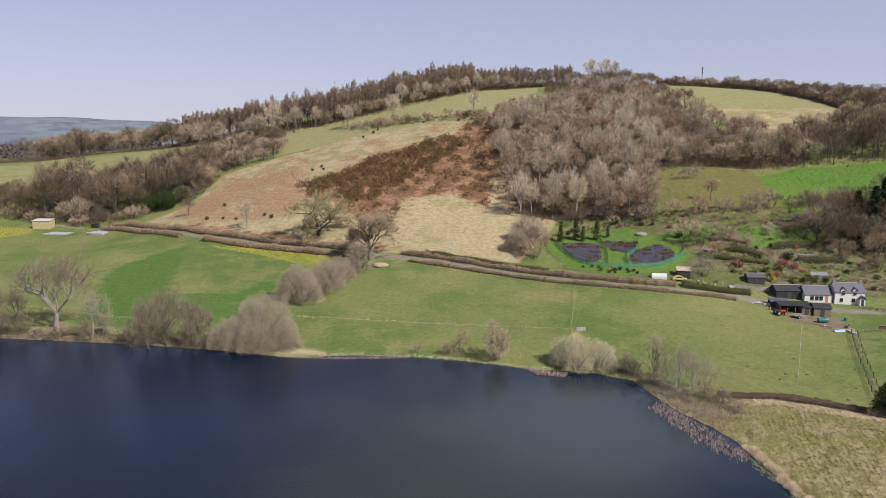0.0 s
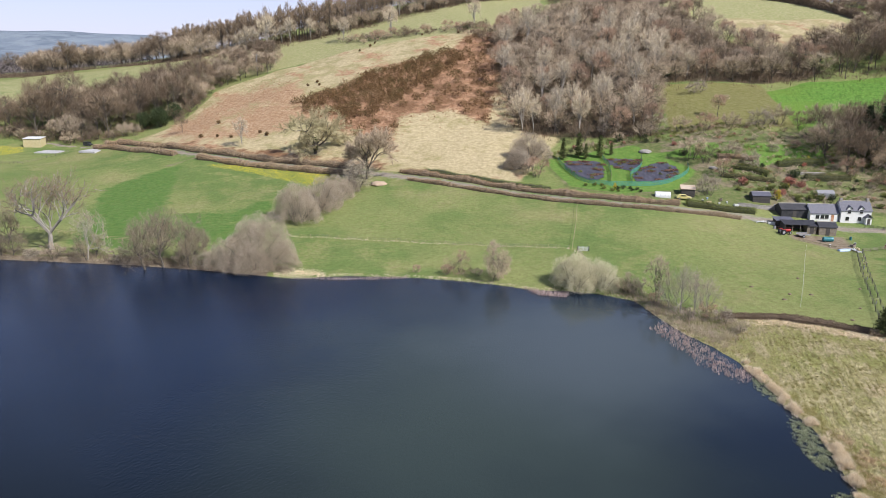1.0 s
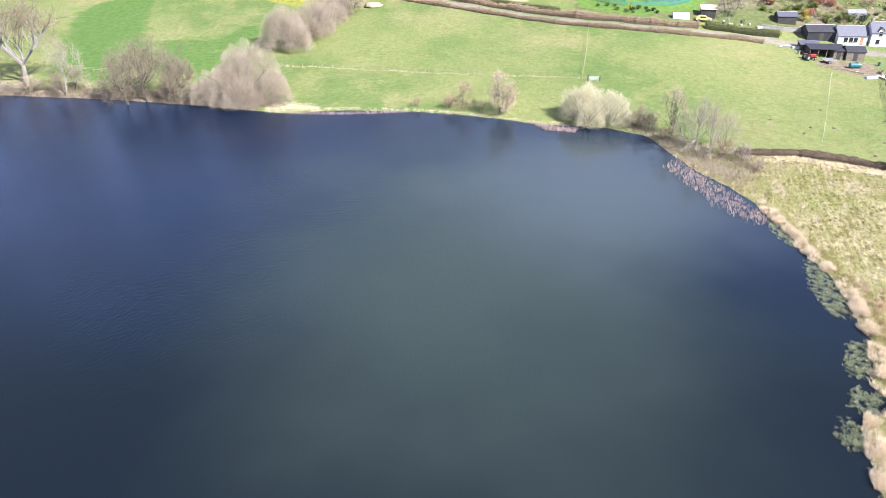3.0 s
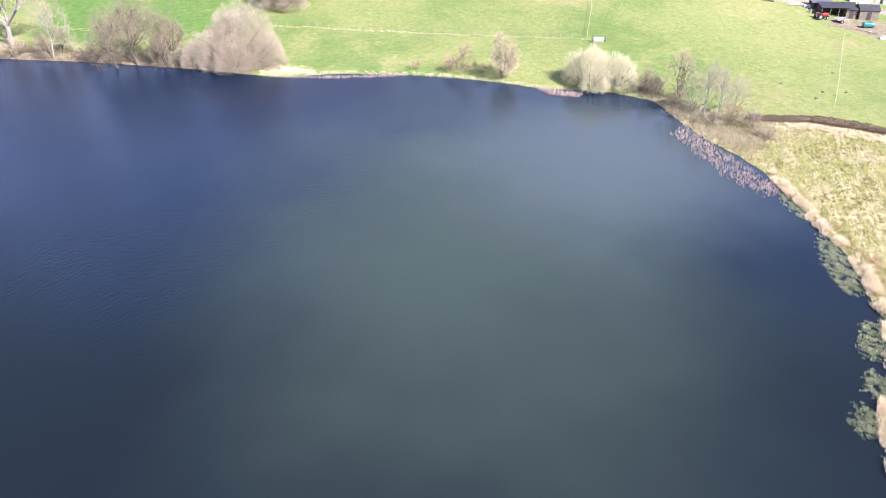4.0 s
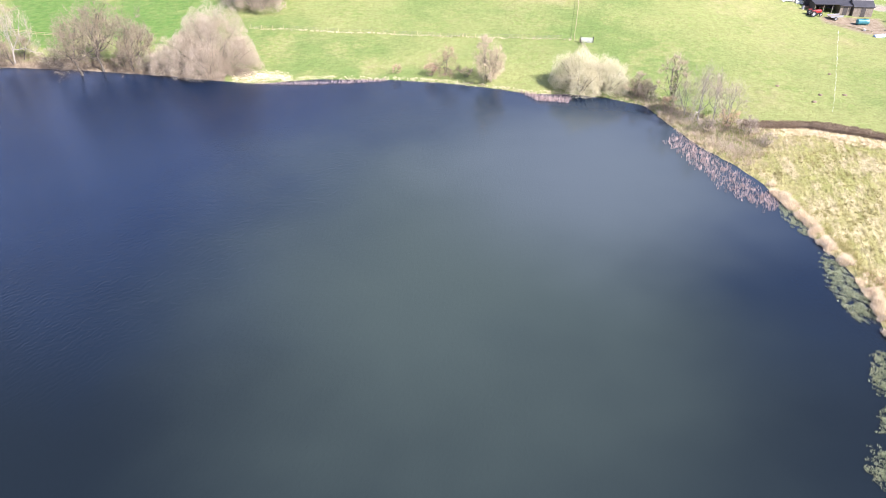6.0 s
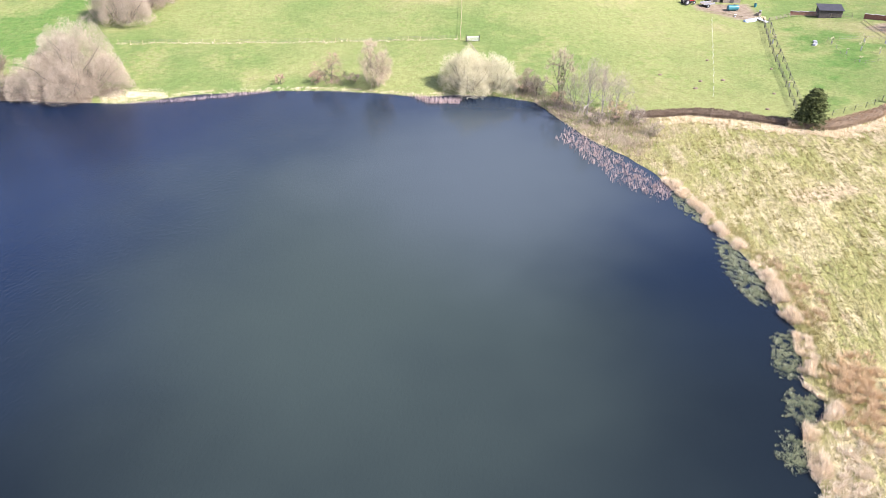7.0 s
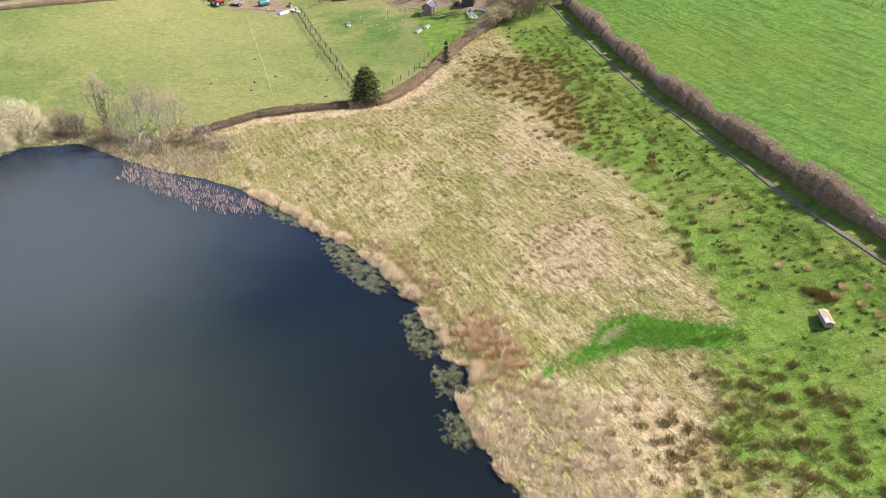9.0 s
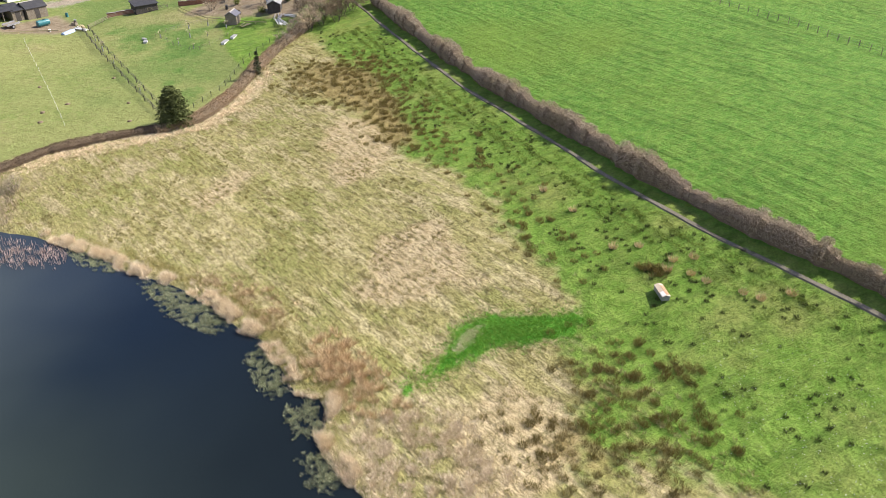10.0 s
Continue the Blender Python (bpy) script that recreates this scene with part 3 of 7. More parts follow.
def ground():
    xs, ys = grid_lines(-4700, -60, 135, 4700, 1.6, 1.055), grid_lines(-1500, 20, 260, 4800, 1.6, 1.05)
    gx, gy = np.meshgrid(xs, ys)
    h = height(gx, gy)
    nx, ny = len(xs), len(ys)
    me = bpy.data.meshes.new("ground")
    q = (np.arange(ny - 1)[:, None] * nx + np.arange(nx - 1)[None]).ravel()
    quads = np.stack([q, q + 1, q + nx + 1, q + nx], 1).astype(np.int32)
    me.vertices.add(nx * ny), me.loops.add(quads.size), me.polygons.add(len(quads))
    me.vertices.foreach_set("co", np.stack([gx, gy, h], -1).astype(np.float32).ravel())
    me.loops.foreach_set("vertex_index", quads.ravel())
    me.polygons.foreach_set("loop_start", np.arange(0, quads.size, 4, dtype=np.int32))
    me.polygons.foreach_set("use_smooth", np.ones(len(quads), bool))
    me.update(calc_edges=True)
    x, y = gx.ravel(), gy.ravel()
    lake = inside(LAKE, x, y)
    east = inside([(135, 150), (118, 131), (109, 112), (93, 90), (84, 68), (74, 50), (64, 40), (48, 20), (44, -40), (400, -200), (420, 130)], x, y)
    marsh = inside(MARSH, x, y)
    field = inside([(152, 148), (133, 120), (113, 92), (104, 76), (97, 65), (91, 55), (87, 47), (84, 40), (82, 33), (79, 25), (72, 5), (68, -40), (400, -200), (420, 130)], x, y)
    areas = {
        # far and remote: distance masks for the haze-tinted ground colours
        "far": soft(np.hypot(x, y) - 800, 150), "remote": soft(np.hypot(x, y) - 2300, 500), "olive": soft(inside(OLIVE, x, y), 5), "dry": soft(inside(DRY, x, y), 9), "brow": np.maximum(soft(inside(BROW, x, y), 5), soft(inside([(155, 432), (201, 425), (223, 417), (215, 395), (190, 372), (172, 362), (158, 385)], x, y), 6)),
        "top": np.maximum.reduce([soft(inside(TOP, x, y), 5), soft(inside(TOP_WEST, x, y), 5), 0.55 * soft(inside([(-300, 470), (-190, 505), (-140, 480), (-118, 405), (-180, 385), (-262, 365), (-420, 380), (-420, 440)], x, y), 9)]),
        "lush": np.maximum.reduce([soft(field, 3), soft(inside(BRIGHT, x, y), 4), 0.0 * x]),
        "meadow": np.maximum.reduce([0.74 * soft(inside(LUSH_WEST, x, y), 7), 0.62 * soft(inside(LUSH_SHORE, x, y), 9), 0.50 * soft(inside(PADDOCK, x, y), 6)]), "rusty": 0.60 * soft(inside([(-132, 322), (-116, 372), (-88, 385), (-62, 358), (-50, 315), (-60, 285), (-96, 290)], x, y), 16), "bank": np.maximum(soft(east + 14, 3), soft(inside(RUSHES_SOUTH, x, y), 4)), "bracken": np.maximum(soft(inside(GORSE, x, y), 10), 0.55 * soft(band(VERGE, 4.5, x, y), 2.5)), "wood": soft(inside(WOOD, x, y), 10), "garden": soft(inside(GARDEN, x, y), 6),
        "lawn": np.maximum(soft(inside(LAWN, x, y), 3), np.maximum(soft(inside(LAWN_EAST, x, y), 3), soft(inside(LAWN_MID, x, y), 3))), "marsh": soft(marsh + np.where((x > 60) & (y < 116), -2.5, 1.5), 8) * (1 - 0.62 * soft(inside(RUSHES_SOUTH, x, y), 6)),
        "rush": np.maximum(0.75 * soft(inside(RUSHES, x, y), 6), 0.42 * soft(inside(RUSHES_SOUTH, x, y), 4)), "ditch": soft(inside(DITCH, x, y), 1.3), "pink": np.maximum.reduce([0.8 * soft(inside(p, x, y), 6) for p in PINK]),
        "mud": np.maximum(np.maximum(0.66 * soft(inside(YARD, x, y), 4), 0.7 * soft(band([(-93, 279), (-97, 274), (-104, 269)], 1.4, x, y), 1.6)), np.maximum(0.62 * soft(inside(PLOT, x, y), 4), np.where(x < -40, 0.64 * soft(4.5 + lake, 3), 0.0))),
        "worn": np.maximum(0.55 * soft(band(LANE, 3.2, x, y), 1.5), 0.5 * soft(band(PATH_LINE, 0.8, x, y), 0.8)),
        "flower": np.maximum(soft(inside(FLOWERS, x, y), 4), soft(inside(FLOWERS_WEST, x, y), 5)), "bed": soft(lake - 0.5, 1.0),
    }
    for name, v in areas.items():
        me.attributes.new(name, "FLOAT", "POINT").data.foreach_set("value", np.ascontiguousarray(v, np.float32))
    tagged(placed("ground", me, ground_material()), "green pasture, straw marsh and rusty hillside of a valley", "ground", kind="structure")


ground()


def lake():
    m, n, l, b = shader("lake_water", 0.04)
    b.inputs["IOR"].default_value, b.inputs["Specular IOR Level"].default_value = 1.333, 0.31
    depth = noise_node(n, l, 0.03, 3, 0.5)
    deep = mix(n, l, ramp(n, l, depth, 0.35, 0.65), (0.003, 0.011, 0.029), (0.005, 0.014, 0.033))
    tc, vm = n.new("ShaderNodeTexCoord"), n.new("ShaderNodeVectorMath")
    # Bluer to the north: reflected sky is put into the base colour.
    split, sky_blue_fade = n.new("ShaderNodeSeparateXYZ"), n.new("ShaderNodeMath")
    sky_blue_fade.operation = "MULTIPLY_ADD"
    sky_blue_fade.inputs[1].default_value = 40.0
    l.new(tc.outputs["Object"], split.inputs[0]), l.new(depth, sky_blue_fade.inputs[0]), l.new(split.outputs[1], sky_blue_fade.inputs[2])
    deep = mix(n, l, ramp(n, l, sky_blue_fade.outputs[0], 142.0, 86.0), deep, (0.006, 0.010, 0.013))
    # Two pale patches: cloudy water, with the sky's glare put into the base colour.
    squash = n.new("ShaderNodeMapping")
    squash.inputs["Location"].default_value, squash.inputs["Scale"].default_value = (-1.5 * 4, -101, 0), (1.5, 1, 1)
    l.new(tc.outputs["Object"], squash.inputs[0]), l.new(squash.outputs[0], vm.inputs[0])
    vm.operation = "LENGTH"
    milk_glare = n.new("ShaderNodeVectorMath")
    milk_glare.operation = "DISTANCE"
    milk_glare.inputs[1].default_value = (27, 121, 0)
    l.new(tc.outputs["Object"], milk_glare.inputs[0])
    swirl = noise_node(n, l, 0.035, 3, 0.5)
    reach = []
    for spot, wide in ((vm, 40.0), (milk_glare, 22.0)):
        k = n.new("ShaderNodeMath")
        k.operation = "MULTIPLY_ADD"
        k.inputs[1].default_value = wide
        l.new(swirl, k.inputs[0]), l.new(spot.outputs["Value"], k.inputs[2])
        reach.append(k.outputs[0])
    # Both patches lighten the water where it would mirror bright sky.
    silt_glare = mix(n, l, ramp(n, l, reach[0], 92.0, 26.0), deep, (0.032, 0.045, 0.039))
    silt_glare = mix(n, l, ramp(n, l, reach[1], 50.0, 14.0), silt_glare, (0.052, 0.067, 0.071))
    l.new(silt_glare, b.inputs["Base Color"])
    ripple = noise_node(n, l, 2.8, 3, 0.6, (1.0, 0.5, radians(-28)))
    swell = noise_node(n, l, 0.45, 3, 0.55, (1.0, 0.45, radians(-20)))
    calm = ramp(n, l, noise_node(n, l, 0.012, 2, 0.5, (1, 0.6, radians(30))), 0.38, 0.58)
    s = n.new("ShaderNodeMath")
    s.operation = "MULTIPLY_ADD"
    s.inputs[1].default_value = 0.5
    l.new(swell, s.inputs[0]), l.new(ripple, s.inputs[2])
    k = n.new("ShaderNodeMath")
    k.operation = "MULTIPLY_ADD"
    k.inputs[1].default_value, k.inputs[2].default_value = 0.55, 0.07
    shelter = n.new("ShaderNodeMath")
    shelter.operation = "MULTIPLY"
    l.new(calm, shelter.inputs[0]), l.new(ramp(n, l, split.outputs[0], 34.0, -30.0), shelter.inputs[1])
    l.new(shelter.outputs[0], k.inputs[0])
    u = n.new("ShaderNodeBump")
    u.inputs["Distance"].default_value = 0.16
    l.new(k.outputs[0], u.inputs["Strength"]), l.new(s.outputs[0], u.inputs["Height"]), l.new(u.outputs[0], b.inputs["Normal"])
    bm = bmesh.new()
    bm.faces.new([bm.verts.new((x, y, 0)) for x, y in LAKE]).normal_update()
    bmesh.ops.recalc_face_normals(bm, faces=bm.faces)
    if sum(f.normal.z for f in bm.faces) < 0:
        bmesh.ops.reverse_faces(bm, faces=bm.faces)
    bmesh.ops.triangulate(bm, faces=bm.faces)
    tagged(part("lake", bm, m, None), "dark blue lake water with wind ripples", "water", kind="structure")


lake()


def strip(name, line, width, lift, material, label, category):
    """A road or path laid on the ground."""
    q, d = along(line, 2.0)
    bm, rows = bmesh.new(), []
    for (x, y), (u, v) in zip(q, d):
        w = width * (1 + 0.2 * math.sin(x * 0.9) + 0.15 * math.sin(y * 1.7))
        row = [(x + s * v * w / 2, y - s * u * w / 2, -0.06 if abs(s) == 1 else lift) for s in (-1, -0.55, 0.55, 1)]
        rows.append([bm.verts.new((px, py, gz(px, py) + up)) for px, py, up in row])
    for a, b in zip(rows, rows[1:]):
        for k in range(3):
            bm.faces.new((a[k], a[k + 1], b[k + 1], b[k]))
    return tagged(part(name, bm, material, None), label, category, kind="structure")


strip("road", LANE, 2.3, 0.10, M["lane"], "narrow pale country lane between hedges", "road")
strip("pavement", PATH_LINE, 0.72, 0.11, M["worn_path"], "narrow worn gravel footpath beside a hedge", "path")


# ---- plants ----
def blades(rng, at, tall, wide, lean, count, spread_r):
    """Tufts of upright blades at n x 3 places; tall is one height or one for each."""
    n = len(at)
    p = np.repeat(np.asarray(at, float), count, 0)
    tall = np.repeat(np.broadcast_to(tall, (n,)), count) * rng.uniform(0.6, 1.15, n * count)
    a, r = rng.uniform(0, 6.283, n * count), spread_r * np.sqrt(rng.uniform(0, 1, n * count))
    base = p + np.stack([r * np.cos(a), r * np.sin(a), np.zeros_like(a)], 1)
    t = rng.uniform(0, 6.283, n * count)
    side = np.stack([np.cos(t), np.sin(t), np.zeros_like(t)], 1) * wide
    out = np.stack([np.cos(a), np.sin(a), np.zeros_like(a)], 1) * (lean * tall * rng.uniform(0.2, 1.2, n * count))[:, None]
    tip = base + out + np.stack([0 * tall, 0 * tall, tall], 1)
    return np.stack([base - side, base + side, tip], 1)


def chips(rng, centre, radii, n, size, hollow=0.5):
    """Small leaf-like triangles filling a rounded mass, most of them near its surface."""
    v = rng.normal(size=(n, 3))
    v /= np.linalg.norm(v, axis=1)[:, None]
    v *= (hollow + (1 - hollow) * rng.uniform(0, 1, n) ** 0.5)[:, None]
    v *= (1 + 0.22 * np.sin(v[:, :1] * 5.1 + v[:, 1:2] * 3.7 + centre[0]))
    p = np.asarray(centre) + v * np.asarray(radii)
    return p[:, None] + rng.normal(size=(n, 3, 3)) * size


def bent(a, b, sag, k):
    t = np.linspace(0, 1, k)[:, None]
    return a + (b - a) * t + np.array([0, 0, sag]) * (4 * t * (1 - t))


def tube(bm, pts, r0, r1, sides):
    rings = []
    for i, p in enumerate(pts):
        d = Vector(pts[min(i + 1, len(pts) - 1)] - pts[max(i - 1, 0)])
        q, r = d.to_track_quat("Z", "Y"), r0 + (r1 - r0) * i / (len(pts) - 1)
        rings.append([bm.verts.new(Vector(p) + q @ Vector((r * math.cos(6.2832 * k / sides), r * math.sin(6.2832 * k / sides), 0))) for k in range(sides)])
    for a, b in zip(rings, rings[1:]):
        for k in range(sides):
            bm.faces.new((a[k], a[(k + 1) % sides], b[(k + 1) % sides], b[k]))


def bare_tree(seed, tall, wide, low, limbs, subs, twigs, twig_long, twig_wide, girth, stems=1, gnarl=0.1, skirt=0.28):
    """Trunk and limbs as one bmesh, the twigs as triangles. low: how far up the crown begins."""
    rng = np.random.default_rng(seed)
    bm, tris = bmesh.new(), []
    mid, radii = np.array([0, 0, (low + tall) / 2]), np.array([wide, wide, (tall - low) / 2])

    reach = (-0.75, 0.95) if stems > 1 else (-0.92, 0.98) if low < 1 else (-0.5, 0.98)
    fork = np.array([0, 0, low + 0.1 * (tall - low)]) if stems == 1 else np.array([0, 0, 0.3 * tall])

    def shell(lo, hi, a=None):
        a = rng.uniform(0, 6.283) if a is None else a
        u = rng.uniform(*reach)
        k = rng.uniform(lo, hi) * (1 + 0.16 * math.sin(3 * a + seed) + 0.1 * math.sin(5 * a + 2 * seed))
        return mid + radii * k * np.array([math.cos(a) * math.sqrt(1 - u * u), math.sin(a) * math.sqrt(1 - u * u), u])

    trunks = []
    for s in range(stems):
        a = 6.283 * s / stems + rng.uniform(0, 1)
        foot = np.array([math.cos(a), math.sin(a), 0]) * (0.0 if stems == 1 else wide * 0.12)
        foot[2] = -0.5
        top = mid + radii * np.array([math.cos(a) * (0.05 if stems == 1 else 0.6), math.sin(a) * (0.05 if stems == 1 else 0.6), 0.72 if stems == 1 else rng.uniform(0.2, 0.7)])
        line = bent(foot, top, 0, 6)
        line[1:-1] += rng.normal(0, gnarl * wide * 0.35, (4, 3)) * [1, 1, 0.3]
        tube(bm, line, girth / (1 if stems == 1 else 1.8), girth * 0.15, 6)
        trunks.append(line)
    for i in range(limbs):
        line = trunks[i % stems]
        t = rng.uniform(skirt, 0.85) * 5 if stems == 1 else rng.uniform(0.15, 0.9) * 5
        a = line[int(t)] + (line[min(int(t) + 1, 5)] - line[int(t)]) * (t % 1)
        if stems == 1 and a[2] < low * 0.75:
            a[2] = low * 0.75
        b = shell(0.68, 0.95, 6.283 * i / limbs * (1 if stems == 1 else 2.6) + rng.uniform(-0.4, 0.4))
        limb = bent(a, b, 0.06 * tall, 5)
        limb[1:-1] += rng.normal(0, gnarl * wide * 0.3, (3, 3))
        tube(bm, limb[::2], girth * 0.42, girth * 0.10, 4)
        for _ in range(subs):
            t = rng.uniform(0.25, 1.0) * 3.99
            a2 = limb[int(t)] + (limb[int(t) + 1] - limb[int(t)]) * (t % 1)
            aim = (b - mid) / radii + rng.normal(0, 0.42, 3)
            b2 = mid + radii * aim * rng.uniform(0.8, 0.97) / max(np.linalg.norm(aim), 0.2)
            b2 = a2 + (b2 - a2) * rng.uniform(0.6, 1.0)
            w = np.cross(rng.normal(size=3), b2 - a2)
            w *= girth * 0.16 / (np.linalg.norm(w) + 1e-6)
            bm.faces.new([bm.verts.new(q) for q in (a2 - w, a2 + w, b2)])
            k = twigs
            f = rng.uniform(0.2, 1.0, k)[:, None]
            s0 = a2 + (b2 - a2) * f + rng.normal(0, 0.05 * wide, (k, 3))
            out = s0 - fork
            out /= np.linalg.norm(out, axis=1)[:, None] + 1e-6
            d = (b2 - a2) / (np.linalg.norm(b2 - a2) + 1e-6) * 0.35 + out * 0.7 + rng.normal(0, 0.3 if stems == 1 else 0.5, (k, 3)) + [0, 0, 0.12]
            d *= (twig_long * rng.uniform(0.5, 1.25, k) / np.linalg.norm(d, axis=1))[:, None]
            w = rng.normal(size=(k, 3))
            w = np.cross(w, d)
            w *= (twig_wide / np.linalg.norm(w, axis=1))[:, None]
            tris.append(np.stack([s0 - w, s0 + w, s0 + d], 1))
    return bm, np.concatenate(tris)


def forked_tree(seed, tall, wide, girth, twigs, twig_long, twig_wide, stems=1, fork=0.22, levels=4, lean=0.62, twist=0.2):
    """A tree that forks again and again: the wood as one bmesh, the twigs as triangles."""
    rng = np.random.default_rng(seed)
    lines, tips = [], []

    def grow(p, d, long, r, level):
        pts, q = [p], d
        for _ in range(4):
            q = q + rng.normal(0, twist, 3) + np.array([0, 0, 0.10 if level else 0.0])
            q = q / np.linalg.norm(q)
            pts.append(pts[-1] + q * long / 4)
        pts = np.array(pts)
        lines.append((pts, r, r * 0.62, level))
        if level >= levels - 1:
            tips.append(pts)
        if level >= levels:
            return
        n = 5 if level == 0 else 4
        for k in range(n):
            f = 4 if k < (4 if level == 0 else 2) else rng.integers(2, 4)
            a = 6.283 * (k + rng.uniform(0, 0.6)) / n + level
            e = np.cross(q, [0.3, 0.9, 0.1])
            e = e / np.linalg.norm(e)
            g = np.cross(q, e)
            o = q * (1 - 0.35 * lean) + (e * math.cos(a) + g * math.sin(a)) * lean * rng.uniform(0.75, 1.35)
            grow(pts[f], o / np.linalg.norm(o), long * rng.uniform(0.62, 0.88) * (2.0 if level == 0 else 1.0), r * (0.6 if k < 2 else 0.45), level + 1)

    for k in range(stems):
        a = 6.283 * k / stems + rng.uniform(0, 1)
        grow(np.array([math.cos(a), math.sin(a), 0]) * (0.3 if stems > 1 else 0), np.array([math.cos(a) * 0.35, math.sin(a) * 0.35, 1.0]) if stems > 1 else np.array([0.04, 0.02, 1.0]), fork, 1.0, 0)
    every = np.concatenate([q[0] for q in lines])
    size = np.array([wide / np.percentile(np.abs(every[:, 0]), 97), wide / np.percentile(np.abs(every[:, 1]), 97), (tall - twig_long * 0.6) / every[:, 2].max()])
    bm, tris = bmesh.new(), []
    for pts, r0, r1, level in lines:
        pts = pts * size
        if level < 3:
            if level == 0:
                pts[0, 2] = -0.4
            tube(bm, pts if level < 2 else pts[::2], r0 * girth, r1 * girth, (7, 5, 3)[level])
        else:
            w = np.cross(rng.normal(size=3), pts[4] - pts[0])
            w *= r0 * girth * 1.2 / (np.linalg.norm(w) + 1e-6)
            bm.faces.new([bm.verts.new(q) for q in (pts[0] - w, pts[0] + w, pts[2] + w * 0.7)])
            bm.faces.new([bm.verts.new(q) for q in (pts[2] - w * 0.7, pts[2] + w * 0.7, pts[4])])
    for pts in tips:
        pts = pts * size
        t = rng.uniform(0, 3.99, twigs)
        i = t.astype(int)
        s0 = pts[i] + (pts[i + 1] - pts[i]) * (t - i)[:, None]
        d = (pts[i + 1] - pts[i])
        d = d / np.linalg.norm(d, axis=1)[:, None] * 0.7 + rng.normal(0, 0.5, (twigs, 3)) + [0, 0, 0.1]
        d *= (twig_long * rng.uniform(0.5, 1.25, twigs) / np.linalg.norm(d, axis=1))[:, None]
        w = np.cross(rng.normal(size=(twigs, 3)), d)
        w *= (twig_wide / np.linalg.norm(w, axis=1))[:, None]
        tris.append(np.stack([s0 - w, s0 + w, s0 + d], 1))
    return bm, np.concatenate(tris)


def tree_kind(name, label, seed, bark, leaf, group="", extra=None, **shape):
    bm, twigs = (forked_tree if "fork" in shape else bare_tree)(seed, **shape)
    ob = thing(name, Matrix(), label, "tree" if "tree" in name or name in ("oak", "larch", "birch") else "bush", group)
    part("trunk", bm, M[bark], ob)
    placed("crown", tri_mesh("crown", twigs), M[leaf], ob)
    if extra is not None:
        placed("ivy", tri_mesh("ivy", extra), M["ivy"], ob, "dark green ivy")
    ob["free"] = 1
    return ob


def plant(kind, x, y, turn=0.0, scale=1.0, tall=1.0, label=""):
    """Stands the kind itself at the first place, and copies at the rest."""
    m = on_ground(x, y, turn, 0.0, scale, tall)
    if kind.get("free"):
        del kind["free"]
        kind.matrix_basis = m
        ob = kind
    else:
        ob = copy_thing(kind, m)
        ob.scale = m.to_scale()
    if label:
        ob["label"] = label
    return ob


def conifer(seed, tall, wide, layers, per, taper=0.75):
    rng = np.random.default_rng(seed)
    bm = bmesh.new()
    tube(bm, bent(np.array([0, 0, -0.4]), np.array([0, 0, tall * 0.97]), 0, 4), tall * 0.018, 0.02, 6)
    tris = []
    for i in range(layers):
        f = (i + rng.uniform(0, 0.8)) / layers
        z, r = tall * (0.05 + 0.93 * f), wide * (1 - f) ** taper * rng.uniform(0.75, 1.12) + 0.06
        for _ in range(per):
            a = rng.uniform(0, 6.283)
            out = np.array([math.cos(a), math.sin(a), rng.uniform(-0.25, 0.3)])
            k = 9
            t = rng.uniform(0.15, 1.0, k)[:, None]
            s0 = np.array([0, 0, z]) + out * r * t
            tris.append(s0[:, None] + rng.normal(size=(k, 3, 3)) * [0.055 * tall ** 0.6, 0.055 * tall ** 0.6, 0.035 * tall ** 0.6])
    return bm, np.concatenate(tris)


def leafy(name, label, category, seed, radii, n, size, leaf, group=""):
    """A dense bush: short stems inside a mass of small leaves."""
    rng = np.random.default_rng(seed)
    ob = thing(name, Matrix(), label, category, group)
    bm = bmesh.new()
    for k in range(5):
        a = 1.257 * k + rng.uniform(0, 1)
        tube(bm, bent(np.array([0, 0, -0.3]), np.array([math.cos(a) * radii[0] * 0.5, math.sin(a) * radii[1] * 0.5, radii[2] * 1.3]), 0, 3), 0.06 * radii[2], 0.02, 4)
    part("stem", bm, M["bark"], ob)
    clumps = [chips(rng, (rng.uniform(-0.4, 0.4) * radii[0], rng.uniform(-0.4, 0.4) * radii[1], radii[2] * rng.uniform(0.55, 1.1)), [r * rng.uniform(0.5, 0.72) for r in radii], n // 6, size) for _ in range(6)]
    placed("foliage", tri_mesh("foliage", np.concatenate(clumps)), M[leaf], ob)
    ob["free"] = 1
    return ob

# trees of the hill, the lanes and the shore
SHAPE = dict(tall=13, wide=4.8, low=2.2, limbs=13, subs=8, twigs=12, twig_long=1.5, twig_wide=0.041, girth=0.22, skirt=0.18)
HILL = "bare winter trees of the hillside wood"
